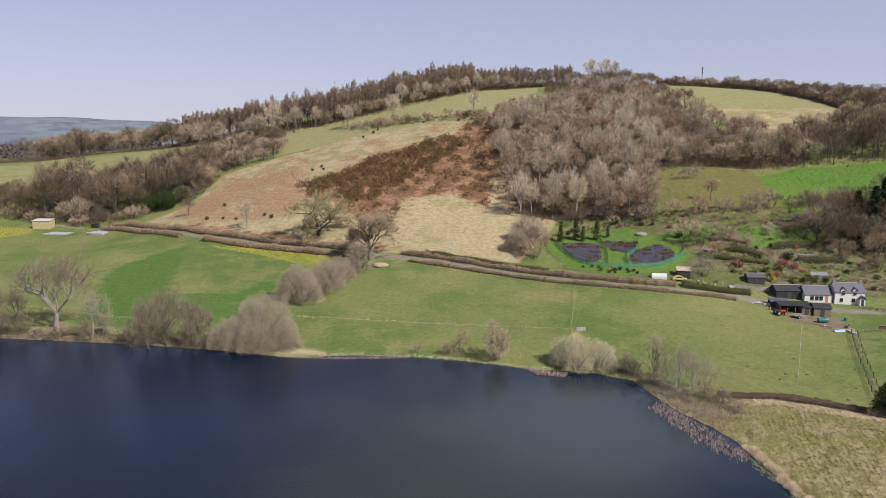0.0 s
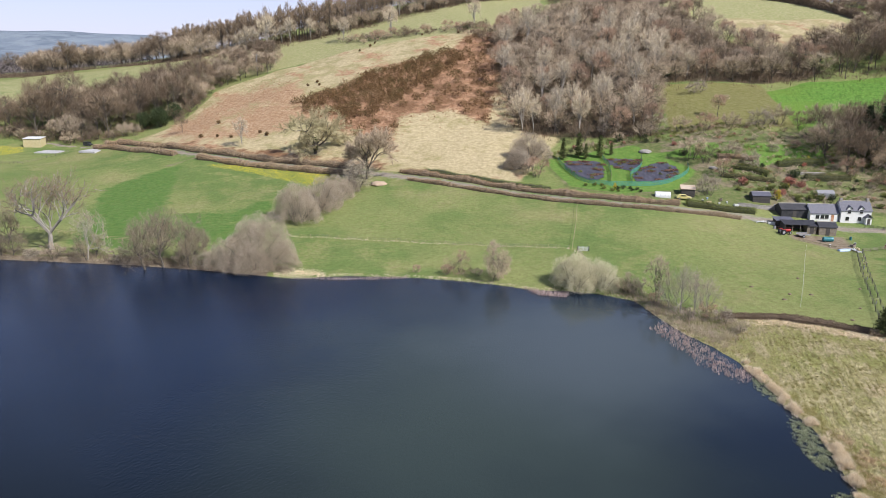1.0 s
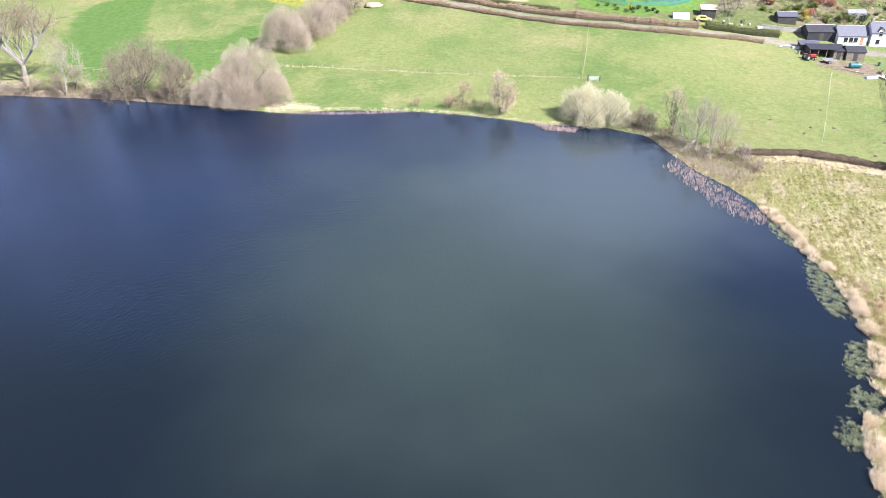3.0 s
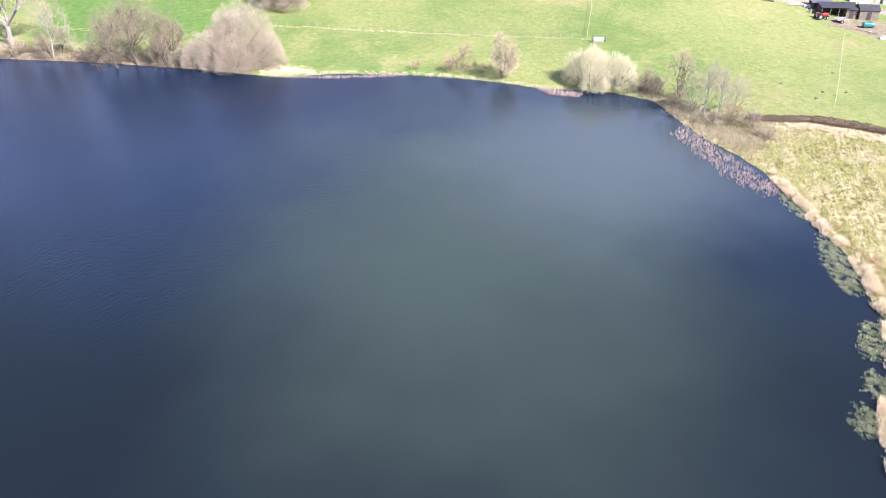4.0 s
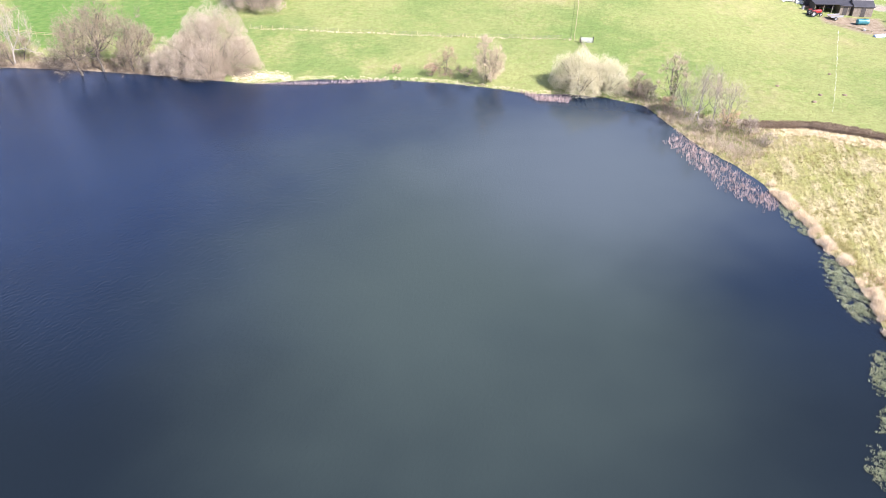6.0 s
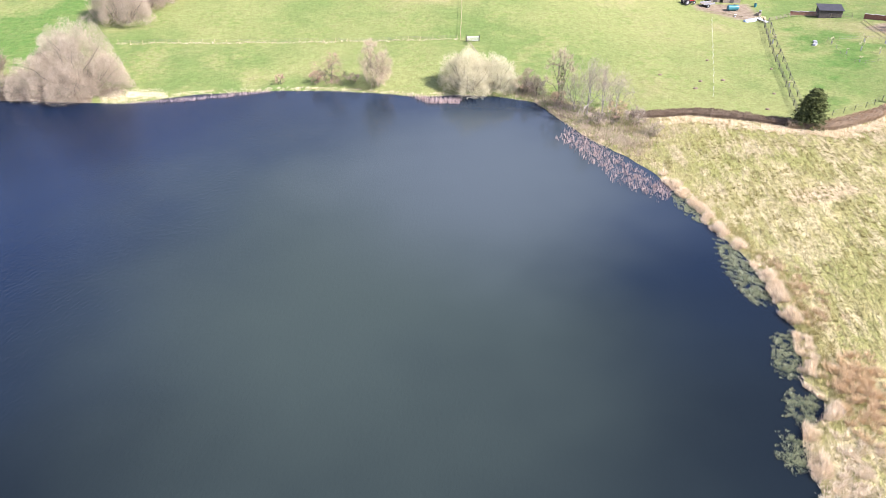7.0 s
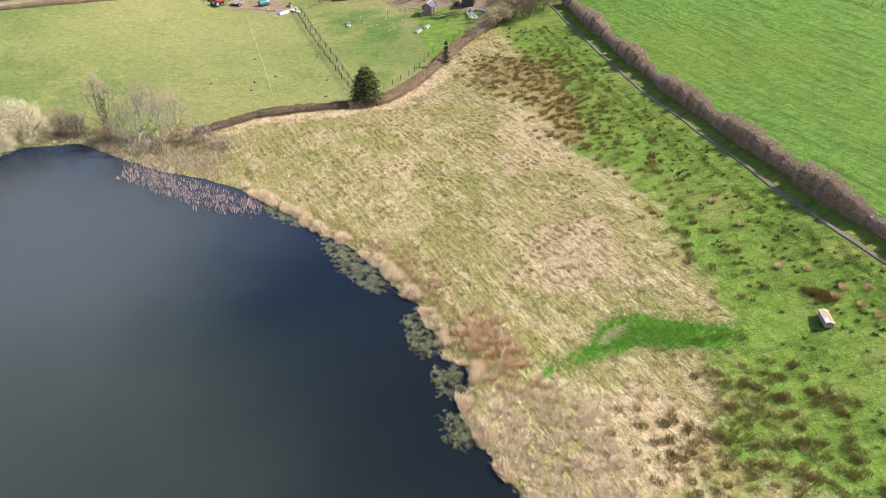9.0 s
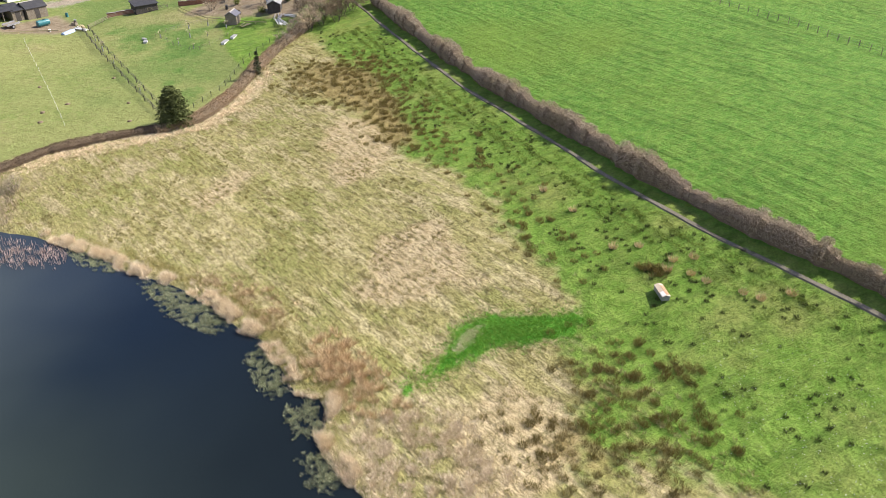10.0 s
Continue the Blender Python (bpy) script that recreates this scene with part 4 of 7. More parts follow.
hill_trees = [
    tree_kind("oak", "bare brown broadleaf tree of the hillside wood", 11, "bark", "twig", HILL, **{**SHAPE, "wide": 5.9, "tall": 11, "low": 1.2, "limbs": 16, "twigs": 14, "twig_long": 1.15}),
    tree_kind("sycamore_tree", "bare grey-brown spreading tree of the hillside wood", 12, "bark", "twig", HILL, **{**SHAPE, "wide": 6.3, "tall": 10.5, "low": 1.0, "limbs": 17, "twigs": 15, "twig_long": 1.15}),
    tree_kind("ash_tree", "tall pale bare tree of the hillside wood", 13, "pale_bark", "pale_twig", HILL, **{**SHAPE, "wide": 3.8, "tall": 16, "low": 4.5}),
    tree_kind("ash_tree", "pale-barked bare tree on the wooded slope", 14, "pale_bark", "pale_twig", HILL, **{**SHAPE, "wide": 4.4, "tall": 15}),
    tree_kind("bare_tree", "dark bare tree on the wooded slope", 15, "bark", "dark_twig", HILL, **{**SHAPE, "wide": 5.4}),
    tree_kind("bare_tree", "reddish bare tree on the wooded slope", 16, "bark", "red_twig", HILL, **{**SHAPE, "wide": 4.2, "tall": 12}),
]
larches = [
    tree_kind("larch", "slender bare larch of the ridge plantation", 21 + k, "bark", "larch_twig", "larches of the ridge plantation",
              tall=15, wide=2.5, low=0.6, limbs=14, subs=3, twigs=14, twig_long=1.35, twig_wide=0.066, girth=0.16, gnarl=0.03, skirt=0.06) for k in range(3)
]
thicket = [
    tree_kind("thicket_bush", "bare brown many-stemmed thorn bush", 31 + k, "bark", leaf, "thorn bushes", tall=4.2, wide=2.8, low=0.4, limbs=11, subs=4, twigs=26,
              twig_long=0.8, twig_wide=0.021, girth=0.09, stems=5) for k, leaf in enumerate(("twig", "sallow_twig", "red_twig", "dark_twig"))
]
rng = np.random.default_rng(5)
for i, (x, y) in enumerate(spread(rng, WOOD, 270, 6.8)):
    pale = x < 110 and y < 400
    kind = hill_trees[rng.choice([0, 1, 3, 1, 2, 0, 5]) if pale else rng.choice([0, 0, 0, 1, 1, 1, 4, 5])]
    plant(kind, x, y, rng.uniform(0, 360), rng.uniform(0.85, 1.25) * (0.85 if y > 470 else 1.0), rng.uniform(0.88, 1.12))

RIDGE = [(-185, 508), (-168, 498), (-138, 490), (-104, 472), (-82, 469), (-61, 476), (-33, 492), (5, 512), (30, 543), (67, 570), (98, 572), (98, 590), (60, 588), (22, 560), (-5, 530), (-40, 510), (-66, 494), (-85, 486), (-104, 489), (-138, 507), (-185, 526)]
for i, (x, y) in enumerate(spread(rng, RIDGE, 400, 3.5)):
    plant(larches[rng.integers(3)], x, y, rng.uniform(0, 360), rng.uniform(1.2, 1.5) * (0.72 if x > 20 else 0.95 if x > -60 else 1.0), rng.uniform(1.0, 1.2))
for x, y in spread(rng, [(-180, 492), (-104, 466), (-60, 466), (5, 503), (35, 535), (60, 560), (40, 556), (-30, 492), (-100, 478)], 44, 5.5):
    plant(hill_trees[rng.choice([0, 1, 3])], x, y, rng.uniform(0, 360), rng.uniform(0.8, 1.1))
for x, y in spread(rng, [(85, 520), (150, 530), (165, 560), (100, 575)], 34, 6):
    plant(hill_trees[rng.choice([0, 1, 1, 4])], x, y, rng.uniform(0, 360), rng.uniform(0.7, 0.95))
for x, y in spread(rng, [(165, 560), (210, 535), (232, 440), (300, 470), (260, 560), (190, 590)], 60, 5):
    plant(hill_trees[rng.choice([4, 4, 1, 0])], x, y, rng.uniform(0, 360), rng.uniform(0.45, 0.75))
for x, y, s in ((108, 548, 1.5), (119, 550, 1.55), (127, 553, 1.35)):
    plant(hill_trees[3], x, y, 60 * s, s, 0.9, "tall pale bare tree standing on the skyline")

# west of the hill
for x, y in spread(rng, [(-240, 362), (-130, 392), (-118, 375), (-140, 335), (-175, 335), (-215, 345), (-260, 350), (-260, 372)], 96, 5.0):
    if math.hypot(x + 133, y - 340) > 11:
        plant(hill_trees[rng.choice([0, 4, 4, 4])], x, y, rng.uniform(0, 360), rng.uniform(0.7, 1.2) if x < -195 else rng.uniform(0.9, 1.8), rng.uniform(0.85, 1.15))
for x, y in spread(rng, [(-285, 492), (-262, 482), (-230, 508), (-192, 496), (-165, 480), (-180, 520), (-240, 530), (-285, 530)], 84, 4.6):
    plant(hill_trees[rng.choice([4, 4, 1, 0])], x, y, rng.uniform(0, 360), rng.uniform(0.7, 1.6))
for x, y in spread(rng, [(-135, 395), (-120, 385), (-92, 392), (-88, 405), (-98, 440), (-125, 430)], 55, 4.0):
    plant(hill_trees[rng.choice([0, 1, 4, 4])], x, y, rng.uniform(0, 360), rng.uniform(0.6, 1.05))
for x, y, s in ((-158, 372, 1.75), (-148, 458, 1.9), (-108, 462, 1.6), (-30, 432, 1.2), (17, 428, 1.1), (-58, 440, 1.0)):
    plant(hill_trees[1 if s > 1.6 else 3], x, y, 50 * s, s, 0.95, "large bare spreading tree in the hedgerow")
holly = leafy("holly", "dense dark evergreen holly beside the lane wood", "tree", 41, (4.2, 4.2, 4.0), 2600, 0.16, "evergreen", "dark hollies")
for x, y, s in ((-139, 343, 1.25), (-131, 341, 1.35), (-127, 350, 1.15), (-134, 348, 1.2), (12, 420, 0.6), (86, 340, 0.8), (98, 330, 0.9), (78, 380, 0.7), (150, 262, 0.8), (63, 262, 0.4)):
    plant(holly, x, y, 70 * s, s)

for x, y in spread(rng, [(-215, 342), (-166, 329), (-139, 331), (-120, 345), (-118, 375), (-112, 400), (-128, 400), (-135, 350), (-165, 342), (-215, 350)], 60, 4):
    if math.hypot(x + 133, y - 339) > 9:
        plant(thicket[rng.choice([0, 3, 3])], x, y, rng.uniform(0, 360), rng.uniform(0.9, 1.6))

for x, y in np.concatenate([spread(rng, [(-62, 437), (-36, 426), (-12, 420), (22, 423), (22, 428), (-12, 427), (-36, 434), (-60, 444)], 34, 3.0), spread(rng, [(8, 418), (34, 424), (40, 395), (34, 370), (24, 385), (14, 408)], 46, 3.2)]):
    plant(thicket[rng.choice([0, 2, 3, 3])], x, y, rng.uniform(0, 360), rng.uniform(0.7, 1.35))
for x, y in spread(rng, [(-25, 496), (5, 506), (35, 537), (67, 563), (97, 567), (97, 576), (60, 573), (20, 543), (-25, 508)], 70, 3.2):
    plant(thicket[rng.choice([0, 3, 3])], x, y, rng.uniform(0, 360), rng.uniform(1.1, 1.8))
for x, y, s in ((62, 350, 0.8), (118, 420, 0.8), (88, 430, 0.7), (124, 350, 0.9), (105, 370, 0.8), (70, 300, 0.7)):
    plant(holly, x, y, 70 * s, s)

# lone trees near the lane
lane_oak = tree_kind("oak", "gnarled lichen-green bare oak by the lane hedge", 51, "bark", "oak_twig", "", extra=chips(np.random.default_rng(3), (0, 0, 3.4), (1.1, 1.1, 3.2), 1100, 0.14, 0.2),
                     tall=18, wide=11, girth=0.62, twigs=95, twig_long=1.3, twig_wide=0.024, fork=0.16, twist=0.26, lean=0.8)
plant(lane_oak, -47, 270)
lane_ash = tree_kind("bare_tree", "bare grey tree at the field corner by the lane", 52, "bark", "twig", "", extra=chips(np.random.default_rng(4), (0.2, 0, 3.6), (0.8, 0.8, 3.0), 420, 0.12, 0.2),
                     tall=18, wide=8, girth=0.5, twigs=80, twig_long=1.3, twig_wide=0.026, fork=0.14, lean=0.6)
plant(lane_ash, -25, 238)
for x, y, s, k in ((-78, 284, 0.8, 3), (-113, 318, 0.6, 4), (29, 272, 1.2, 3), (60, 283, 1.2, 2), (42, 276, 1.15, 3), (70, 272, 1.1, 3), (50, 270, 1.0, 2), (100, 270, 0.7, 5)):
    plant(hill_trees[k], x, y, 90 * s, s, 1.0, "lone bare tree on the grassy slope")

# the wooded edge right of the wood, and dark firs
for x, y in spread(rng, [(166, 350), (194, 369), (215, 385), (235, 425), (300, 430), (290, 345), (230, 330), (200, 325), (158, 325)], 130, 5):
    plant(hill_trees[rng.choice([4, 4, 1, 0])], x, y, rng.uniform(0, 360), rng.uniform(1.0, 1.4))
for x, y in spread(rng, [(122, 243), (132, 252), (170, 258), (172, 234), (140, 228), (124, 230)], 34, 4.2):
    plant(hill_trees[rng.choice([4, 4, 1, 0])], x, y, rng.uniform(0, 360), rng.uniform(0.8, 1.25))
fir_bm, fir_tris = conifer(61, 13, 3.2, 26, 13)
fir = thing("fir_tree", Matrix(), "dark green conifer among bare trees", "tree", "dark firs")
part("trunk", fir_bm, M["bark"], fir)
placed("crown", tri_mesh("crown", fir_tris), M["needle"], fir)
fir["free"] = 1
for x, y, s in ((138, 240, 1.25), (142, 237, 1.5), (147, 240, 1.6), (152, 243, 1.4), (158, 250, 1.5), (146, 233, 1.1), (86, 487, 0.75)):
    plant(fir, x, y, 80 * s, s)

cypress_bm, cypress_tris = conifer(93, 6.6, 1.25, 18, 12, 0.42)
cypress = thing("cypress_tree", Matrix(), "dark green columnar conifer beside the netted beds", "tree", "garden conifers")
part("trunk", cypress_bm, M["bark"], cypress)
placed("crown", tri_mesh("crown", cypress_tris), M["fir_leaf"], cypress)
cypress["free"] = 1
for x, y, s in ((41, 249, 1.1), (46.5, 250.5, 1.3), (48.6, 248.6, 0.8), (53.5, 249, 1.15), (57.5, 250, 0.65)):
    plant(cypress, x, y, 80 * s, s)

# shore trees
dead_tree = tree_kind("dead_tree", "bleached pale bare tree on the lake shore", 124, "pale_bark", "larch_twig", "",
                      tall=22, wide=10, girth=0.72, twigs=40, twig_long=1.2, twig_wide=0.014, fork=0.24, lean=0.7, twist=0.13)
plant(dead_tree, -99, 180)
willows = [
    tree_kind("willow_tree", "bare grey-brown alder at the water's edge", 81, "bark", "alder_twig", "shore trees", tall=10, wide=5.0, girth=0.2, twigs=11, twig_long=0.9, twig_wide=0.011, fork=0.2, stems=2, lean=0.9),
    tree_kind("willow_tree", "rounded grey-beige bare sallow at the water's edge", 82, "bark", "grey_twig", "shore trees", tall=10.5, wide=6.4, low=-2.0, limbs=40, subs=9, twigs=36, twig_long=0.55, twig_wide=0.015, girth=0.16, stems=7),
    tree_kind("willow_tree", "small bare brownish tree at the water's edge", 83, "bark", "twig", "shore trees", tall=7.4, wide=2.7, low=-0.4, limbs=26, subs=7, twigs=44, twig_long=0.5, twig_wide=0.012, girth=0.09, stems=4),
    None,
    tree_kind("willow_tree", "slender bare alder on the lake shore", 85, "pale_bark", "sallow_twig", "shore trees", tall=9.5, wide=2.8, girth=0.12, twigs=5, twig_long=0.9, twig_wide=0.009, fork=0.2, stems=1, lean=0.6),
    tree_kind("willow_tree", "low reddish bare sallow with drooping stems on the shore", 88, "bark", "red_twig", "shore trees", tall=7.4, wide=3.4, low=-1.2, limbs=20, subs=6, twigs=30, twig_long=0.5, twig_wide=0.012, girth=0.09, stems=3),
]
def lobed_sallow(name, label, seed, lobes, fine, leaf="sallow_twig"):
    """A many-stemmed sallow whose crown is made of overlapping domes (x, y, radius, height) of short outward twigs."""
    rng = np.random.default_rng(seed)
    ob = thing(name, Matrix(), label, "tree", "shore trees")
    bm, tris = bmesh.new(), []
    for x, y, r, h in lobes:
        for k in range(7):
            a = 0.9 * k + rng.uniform(0, 0.5)
            top = np.array([x + 0.72 * r * math.cos(a), y + 0.72 * r * math.sin(a), h * rng.uniform(0.55, 0.85)])
            line = bent(np.array([x * 0.35, y * 0.35, -0.4]), top, 0.03 * h, 5)
            line[1:-1] += rng.normal(0, 0.05 * r, (3, 3))
            tube(bm, line, 0.10, 0.02, 4)
        n = int(fine * r * (r + h))
        v = rng.normal(size=(n, 3))
        v[:, 2] = np.abs(v[:, 2]) * 1.1 - 0.12
        v /= np.linalg.norm(v, axis=1)[:, None]
        bulge = 1 + 0.13 * np.sin(v[:, 0] * 5.3 + seed) * np.sin(v[:, 1] * 4.7 + x) + 0.07 * np.sin(v[:, 2] * 11 + v[:, 0] * 9 + y)
        s0 = np.array([x, y, 0.12 * h]) + v * (bulge * rng.uniform(0.35, 1.0, n) ** 0.45)[:, None] * np.array([r, r, 0.86 * h])
        d = v + rng.normal(0, 0.7, (n, 3)) + [0, 0, 0.15]
        d *= (rng.uniform(0.3, 0.7, n) / np.linalg.norm(d, axis=1))[:, None]
        w = np.cross(rng.normal(size=(n, 3)), d)
        w *= (0.019 / np.linalg.norm(w, axis=1))[:, None]
        tris.append(np.stack([s0 - w, s0 + w, s0 + d], 1))
    part("trunk", bm, M["bark"], ob)
    tris = np.concatenate(tris)
    placed("crown", tri_mesh("crown", tris[tris[:, :, 2].min(1) > 0.05]), M[leaf], ob)
    ob["free"] = 1
    return ob


great_sallow = lobed_sallow("willow_tree", "great rounded grey-beige bare sallow overhanging the water", 87, ((2.2, 0.5, 6.6, 13.2), (-4.6, -1.0, 4.6, 8.6), (-1.8, 2.6, 5.0, 11.2), (6.4, -1.6, 4.0, 7.4), (-0.6, -3.4, 4.2, 7.0), (-8.6, 0.4, 3.2, 5.6)), 250)
willows[3] = lobed_sallow("willow_tree", "cream-flowering sallow at the water's edge", 84, ((0, 0, 3.6, 6.6), (-2.4, 0.8, 2.4, 4.6), (1.8, -1.6, 2.4, 4.4), (2.2, 1.6, 2.4, 5.4)), 230, "catkin")
field_sallow = lobed_sallow("willow_tree", "rounded grey-beige bare sallow in the field hedge", 89, ((0.6, 0, 4.6, 8.6), (-3.4, -1.2, 3.2, 6.2), (3.2, 1.8, 3.2, 7.2), (1.0, -3.0, 2.8, 4.6)), 240)
plant(great_sallow, -44, 166.6, 8)
for x, y, s, t in ((-40.8, 202.6, 1.15, 1.1), (-36, 211, 1.05, 1.1), (-32, 219.5, 0.85, 1.1), (-29.6, 227, 0.55, 1.1)):
    plant(field_sallow, x, y, 50 * x, s, t)
plant(field_sallow, 30, 250, 140, 1.05, 1.0, "rounded grey-brown bare sallow beside the garden")
plant(field_sallow, 25, 241, 260, 0.85, 1.0, "small rounded grey-brown bare sallow beside the garden")
for k, x, y, s, t in ((0, -69.5, 171.5, 1.0, 1.0), (0, -63.5, 170.8, 0.95, 1.0), (0, -60, 171.6, 0.62, 1.0), (4, -86.5, 175.2, 1.2, 1.0), (0, -86, 176, 0.5, 1.0), (0, -108, 178.5, 0.5, 1.0), (0, -114, 186, 0.75, 1.0),
                      (0, -121, 184, 0.9, 1.0), (0, -132, 183, 0.9, 1.0), (0, -145, 186, 1.0, 1.0), (1, -101, 177.5, 0.25, 0.6), (1, -117, 180, 0.34, 0.7), (1, -56.5, 170, 0.3, 0.8),
                      (1, -27, 231, 0.6, 0.95), (5, 3.6, 162.2, 0.8, 0.85), (2, 12.2, 158.3, 0.95, 1.0), (3, 29.5, 153.5, 1.0, 1.0), (3, 34.5, 153, 0.85, 0.95), (2, 40, 149.5, 0.6, 0.8),
                      (4, 47, 137.5, 0.95, 1.0), (4, 49.5, 137, 0.85, 0.95), (4, 45.5, 140, 0.7, 0.9), (4, 51.5, 135.5, 0.8, 0.9)):
    plant(willows[k], x, y - (2.6 if x < -40 and y < 190 else 0), 77 * x, s * (1.5, 1.6, 1.4, 1.2, 1.3, 1.3)[k], t)
ivy_tree = tree_kind("alder_tree", "bare alder with an ivy-clad stem on the shore", 86, "bark", "twig", "", extra=chips(np.random.default_rng(8), (0.35, 0.1, 3.6), (0.45, 0.4, 3.2), 420, 0.1, 0.1),
                     tall=10, wide=3.2, low=1.6, limbs=12, subs=5, twigs=24, twig_long=0.9, twig_wide=0.02, girth=0.15, stems=2)
plant(ivy_tree, 44.2, 145)
for x, y, s, k in ((38.5, 150, 0.6, 0), (41, 148, 0.6, 1), (43.5, 143, 0.45, 2), (47, 133, 0.5, 1), (51, 134, 0.55, 2), (53, 131, 0.6, 1), (55, 127, 0.4, 1), (-6, 163.5, 0.35, 2), (1, 162, 0.45, 2), (8, 161, 0.4, 0),
                   (-95, 175, 0.8, 0), (-78, 173, 0.7, 1), (-62, 171, 0.7, 0), (-47, 170, 0.7, 1), (-112, 176, 0.8, 3), (-127, 179, 0.9, 0), (-140, 182, 0.8, 1)):
    plant(thicket[k], x, y - (1.8 if x < -40 else 0), 61 * x, s * 1.35)

# marsh edge: a dark fir, a sapling, and the scrub round them
marsh_bm, marsh_tris = conifer(91, 6.4, 2.9, 30, 34, 0.42)
marsh_fir = thing("conifer", on_ground(80, 123.5), "dark green bushy conifer at the marsh edge", "tree")
part("trunk", marsh_bm, M["bark"], marsh_fir)
placed("crown", tri_mesh("crown", marsh_tris), M["fir_leaf"], marsh_fir)
sap_bm, sap_tris = conifer(92, 4.6, 0.75, 14, 6)
sapling = thing("sapling", on_ground(101, 125.5), "thin dark evergreen sapling in the marsh hedge", "tree")
part("trunk", sap_bm, M["bark"], sapling)
placed("crown", tri_mesh("crown", sap_tris), M["evergreen"], sapling)
for x, y, s, k in ((121, 130, 1.1, 0), (125, 134, 1.25, 3), (118, 131, 0.8, 1), (128, 131, 1.3, 0), (126, 127, 1.0, 3), (130, 136, 1.2, 0), (113, 130, 0.7, 1), (129, 128.5, 1.5, 3), (133, 131.5, 1.7, 3), (124.5, 129.6, 1.2, 0), (136.5, 130, 1.5, 0), (131.5, 127, 1.2, 3)):
    plant(thicket[k], x, y, 40 * x, s)
plant(hill_trees[3], 127, 138, 20, 0.75, 1.0, "bare pale tree at the garden corner")


def hedge(name, line, tall, wide, density, leaf, label, step=1.0, chip=0.08, seed=1, rough=1.0):
    """A hedge: a rough woody core inside a mass of fine twigs."""
    rng = np.random.default_rng(seed)
    q, d = along(line, step)
    ob = thing(name, pose(*q[0], gz(*q[0])), label, "hedge")
    o = np.array([*q[0], gz(*q[0])])
    g = height(q[:, 0], q[:, 1])
    vary = 1 + rough * (0.09 * np.sin(np.arange(len(q)) * 0.37 + seed) + 0.06 * rng.normal(size=len(q)))
    bm, rows = bmesh.new(), []
    for (x, y), (u, v), z, k in zip(q, d, g, vary):
        w, h = wide * 0.36 * k, tall * 0.78 * k
        rows.append([bm.verts.new((x - s * v * w * f - o[0], y + s * u * w * f - o[1], z + e - o[2])) for s, f, e in ((-1, 1, -0.3), (-1, 1.05, h * 0.6), (-1, 0.55, h), (1, 0.55, h), (1, 1.05, h * 0.6), (1, 1, -0.3))])
    for a, b in zip(rows, rows[1:]):
        for k in range(5):
            bm.faces.new((a[k], b[k], b[k + 1], a[k + 1]))
    bm.faces.new(rows[0]), bm.faces.new(rows[-1][::-1])
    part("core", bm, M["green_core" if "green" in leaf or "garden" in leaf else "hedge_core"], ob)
    n = int(density * step) * len(q)
    i = rng.integers(0, len(q), n)
    a, r = rng.uniform(-0.5, 3.64, n), np.sqrt(rng.uniform(0.35, 1.05, n))
    across, up = np.cos(a) * r * wide * 0.5 * vary[i], (np.sin(a) * r * 0.62 + 0.36) * tall * vary[i]
    lengthwise = rng.uniform(-0.5, 0.5, n) * step
    p = np.stack([q[i, 0] + d[i, 0] * lengthwise - d[i, 1] * across, q[i, 1] + d[i, 1] * lengthwise + d[i, 0] * across, g[i] + np.maximum(up, 0.05)], 1) - o
    t = rng.normal(size=(n, 3)) + [0, 0, 0.7]
    t *= (chip * 4 * rng.uniform(0.5, 1.2, n) / np.linalg.norm(t, axis=1))[:, None]
    w = np.cross(t, rng.normal(size=(n, 3)))
    w *= (chip * 0.42 / np.linalg.norm(w, axis=1))[:, None]
    placed("foliage", tri_mesh("foliage", np.stack([p - w, p + w, p + t], 1)), M[leaf], ob)
    return ob


def beside(line, off):
    q, d = along(line, 2.0)
    return np.stack([q[:, 0] - d[:, 1] * off, q[:, 1] + d[:, 0] * off], 1)


lane_q = np.array(LANE)
west = lane_q[(lane_q[:, 0] > -150) & (lane_q[:, 0] < -24)]
east = lane_q[(lane_q[:, 0] > -16) & (lane_q[:, 0] < 86)]
for piece, seed in ((west[west[:, 0] < -97], 2), (west[west[:, 0] > -91], 20)):
    hedge("hedge", beside(piece, -2.9), 1.8, 3.0, 430, "hedge", "clipped brown hedge along the pasture side of the lane", seed=seed, rough=1.8)
hedge("hedge", beside(west, 3.0), 1.9, 3.0, 430, "hedge", "brown hedge along the hill side of the lane", seed=3, rough=1.8)
hedge("hedge", beside(east[east[:, 0] > -13], -2.0), 1.0, 1.5, 300, "hedge", "low brown hedge between lane and sheep pasture", seed=4, rough=1.8)
hedge("hedge", beside(east[east[:, 0] < 70], 3.4), 1.6, 2.2, 330, "hedge", "brown hedge between lane and garden", seed=5, rough=1.8)
hedge("hedge", beside(east[east[:, 0] < 34], 5.4)[4:], 1.7, 2.6, 120, "green_hedge", "dark green scrubby hedge below the straw field", seed=6)
hedge("hedge", [(70, 206.3), (77, 205.6), (84, 205), (89, 205.2)], 1.7, 2.6, 420, "green_hedge", "clipped dark green hedge by the garden sheds", seed=7)
hedge("hedge", beside(PATH_LINE[PATH_LINE[:, 1] < 128], 3.2), 2.25, 2.4, 1150, "path_hedge", "thick grey-brown hawthorn hedge beside the footpath", seed=8, chip=0.07, rough=2.6)
hedge("hedge", [(54, 134), (64, 132.5), (72, 128.5), (77, 125)], 1.1, 1.8, 420, "dark_twig", "low dark bramble hedge at the marsh edge", seed=9, chip=0.08)
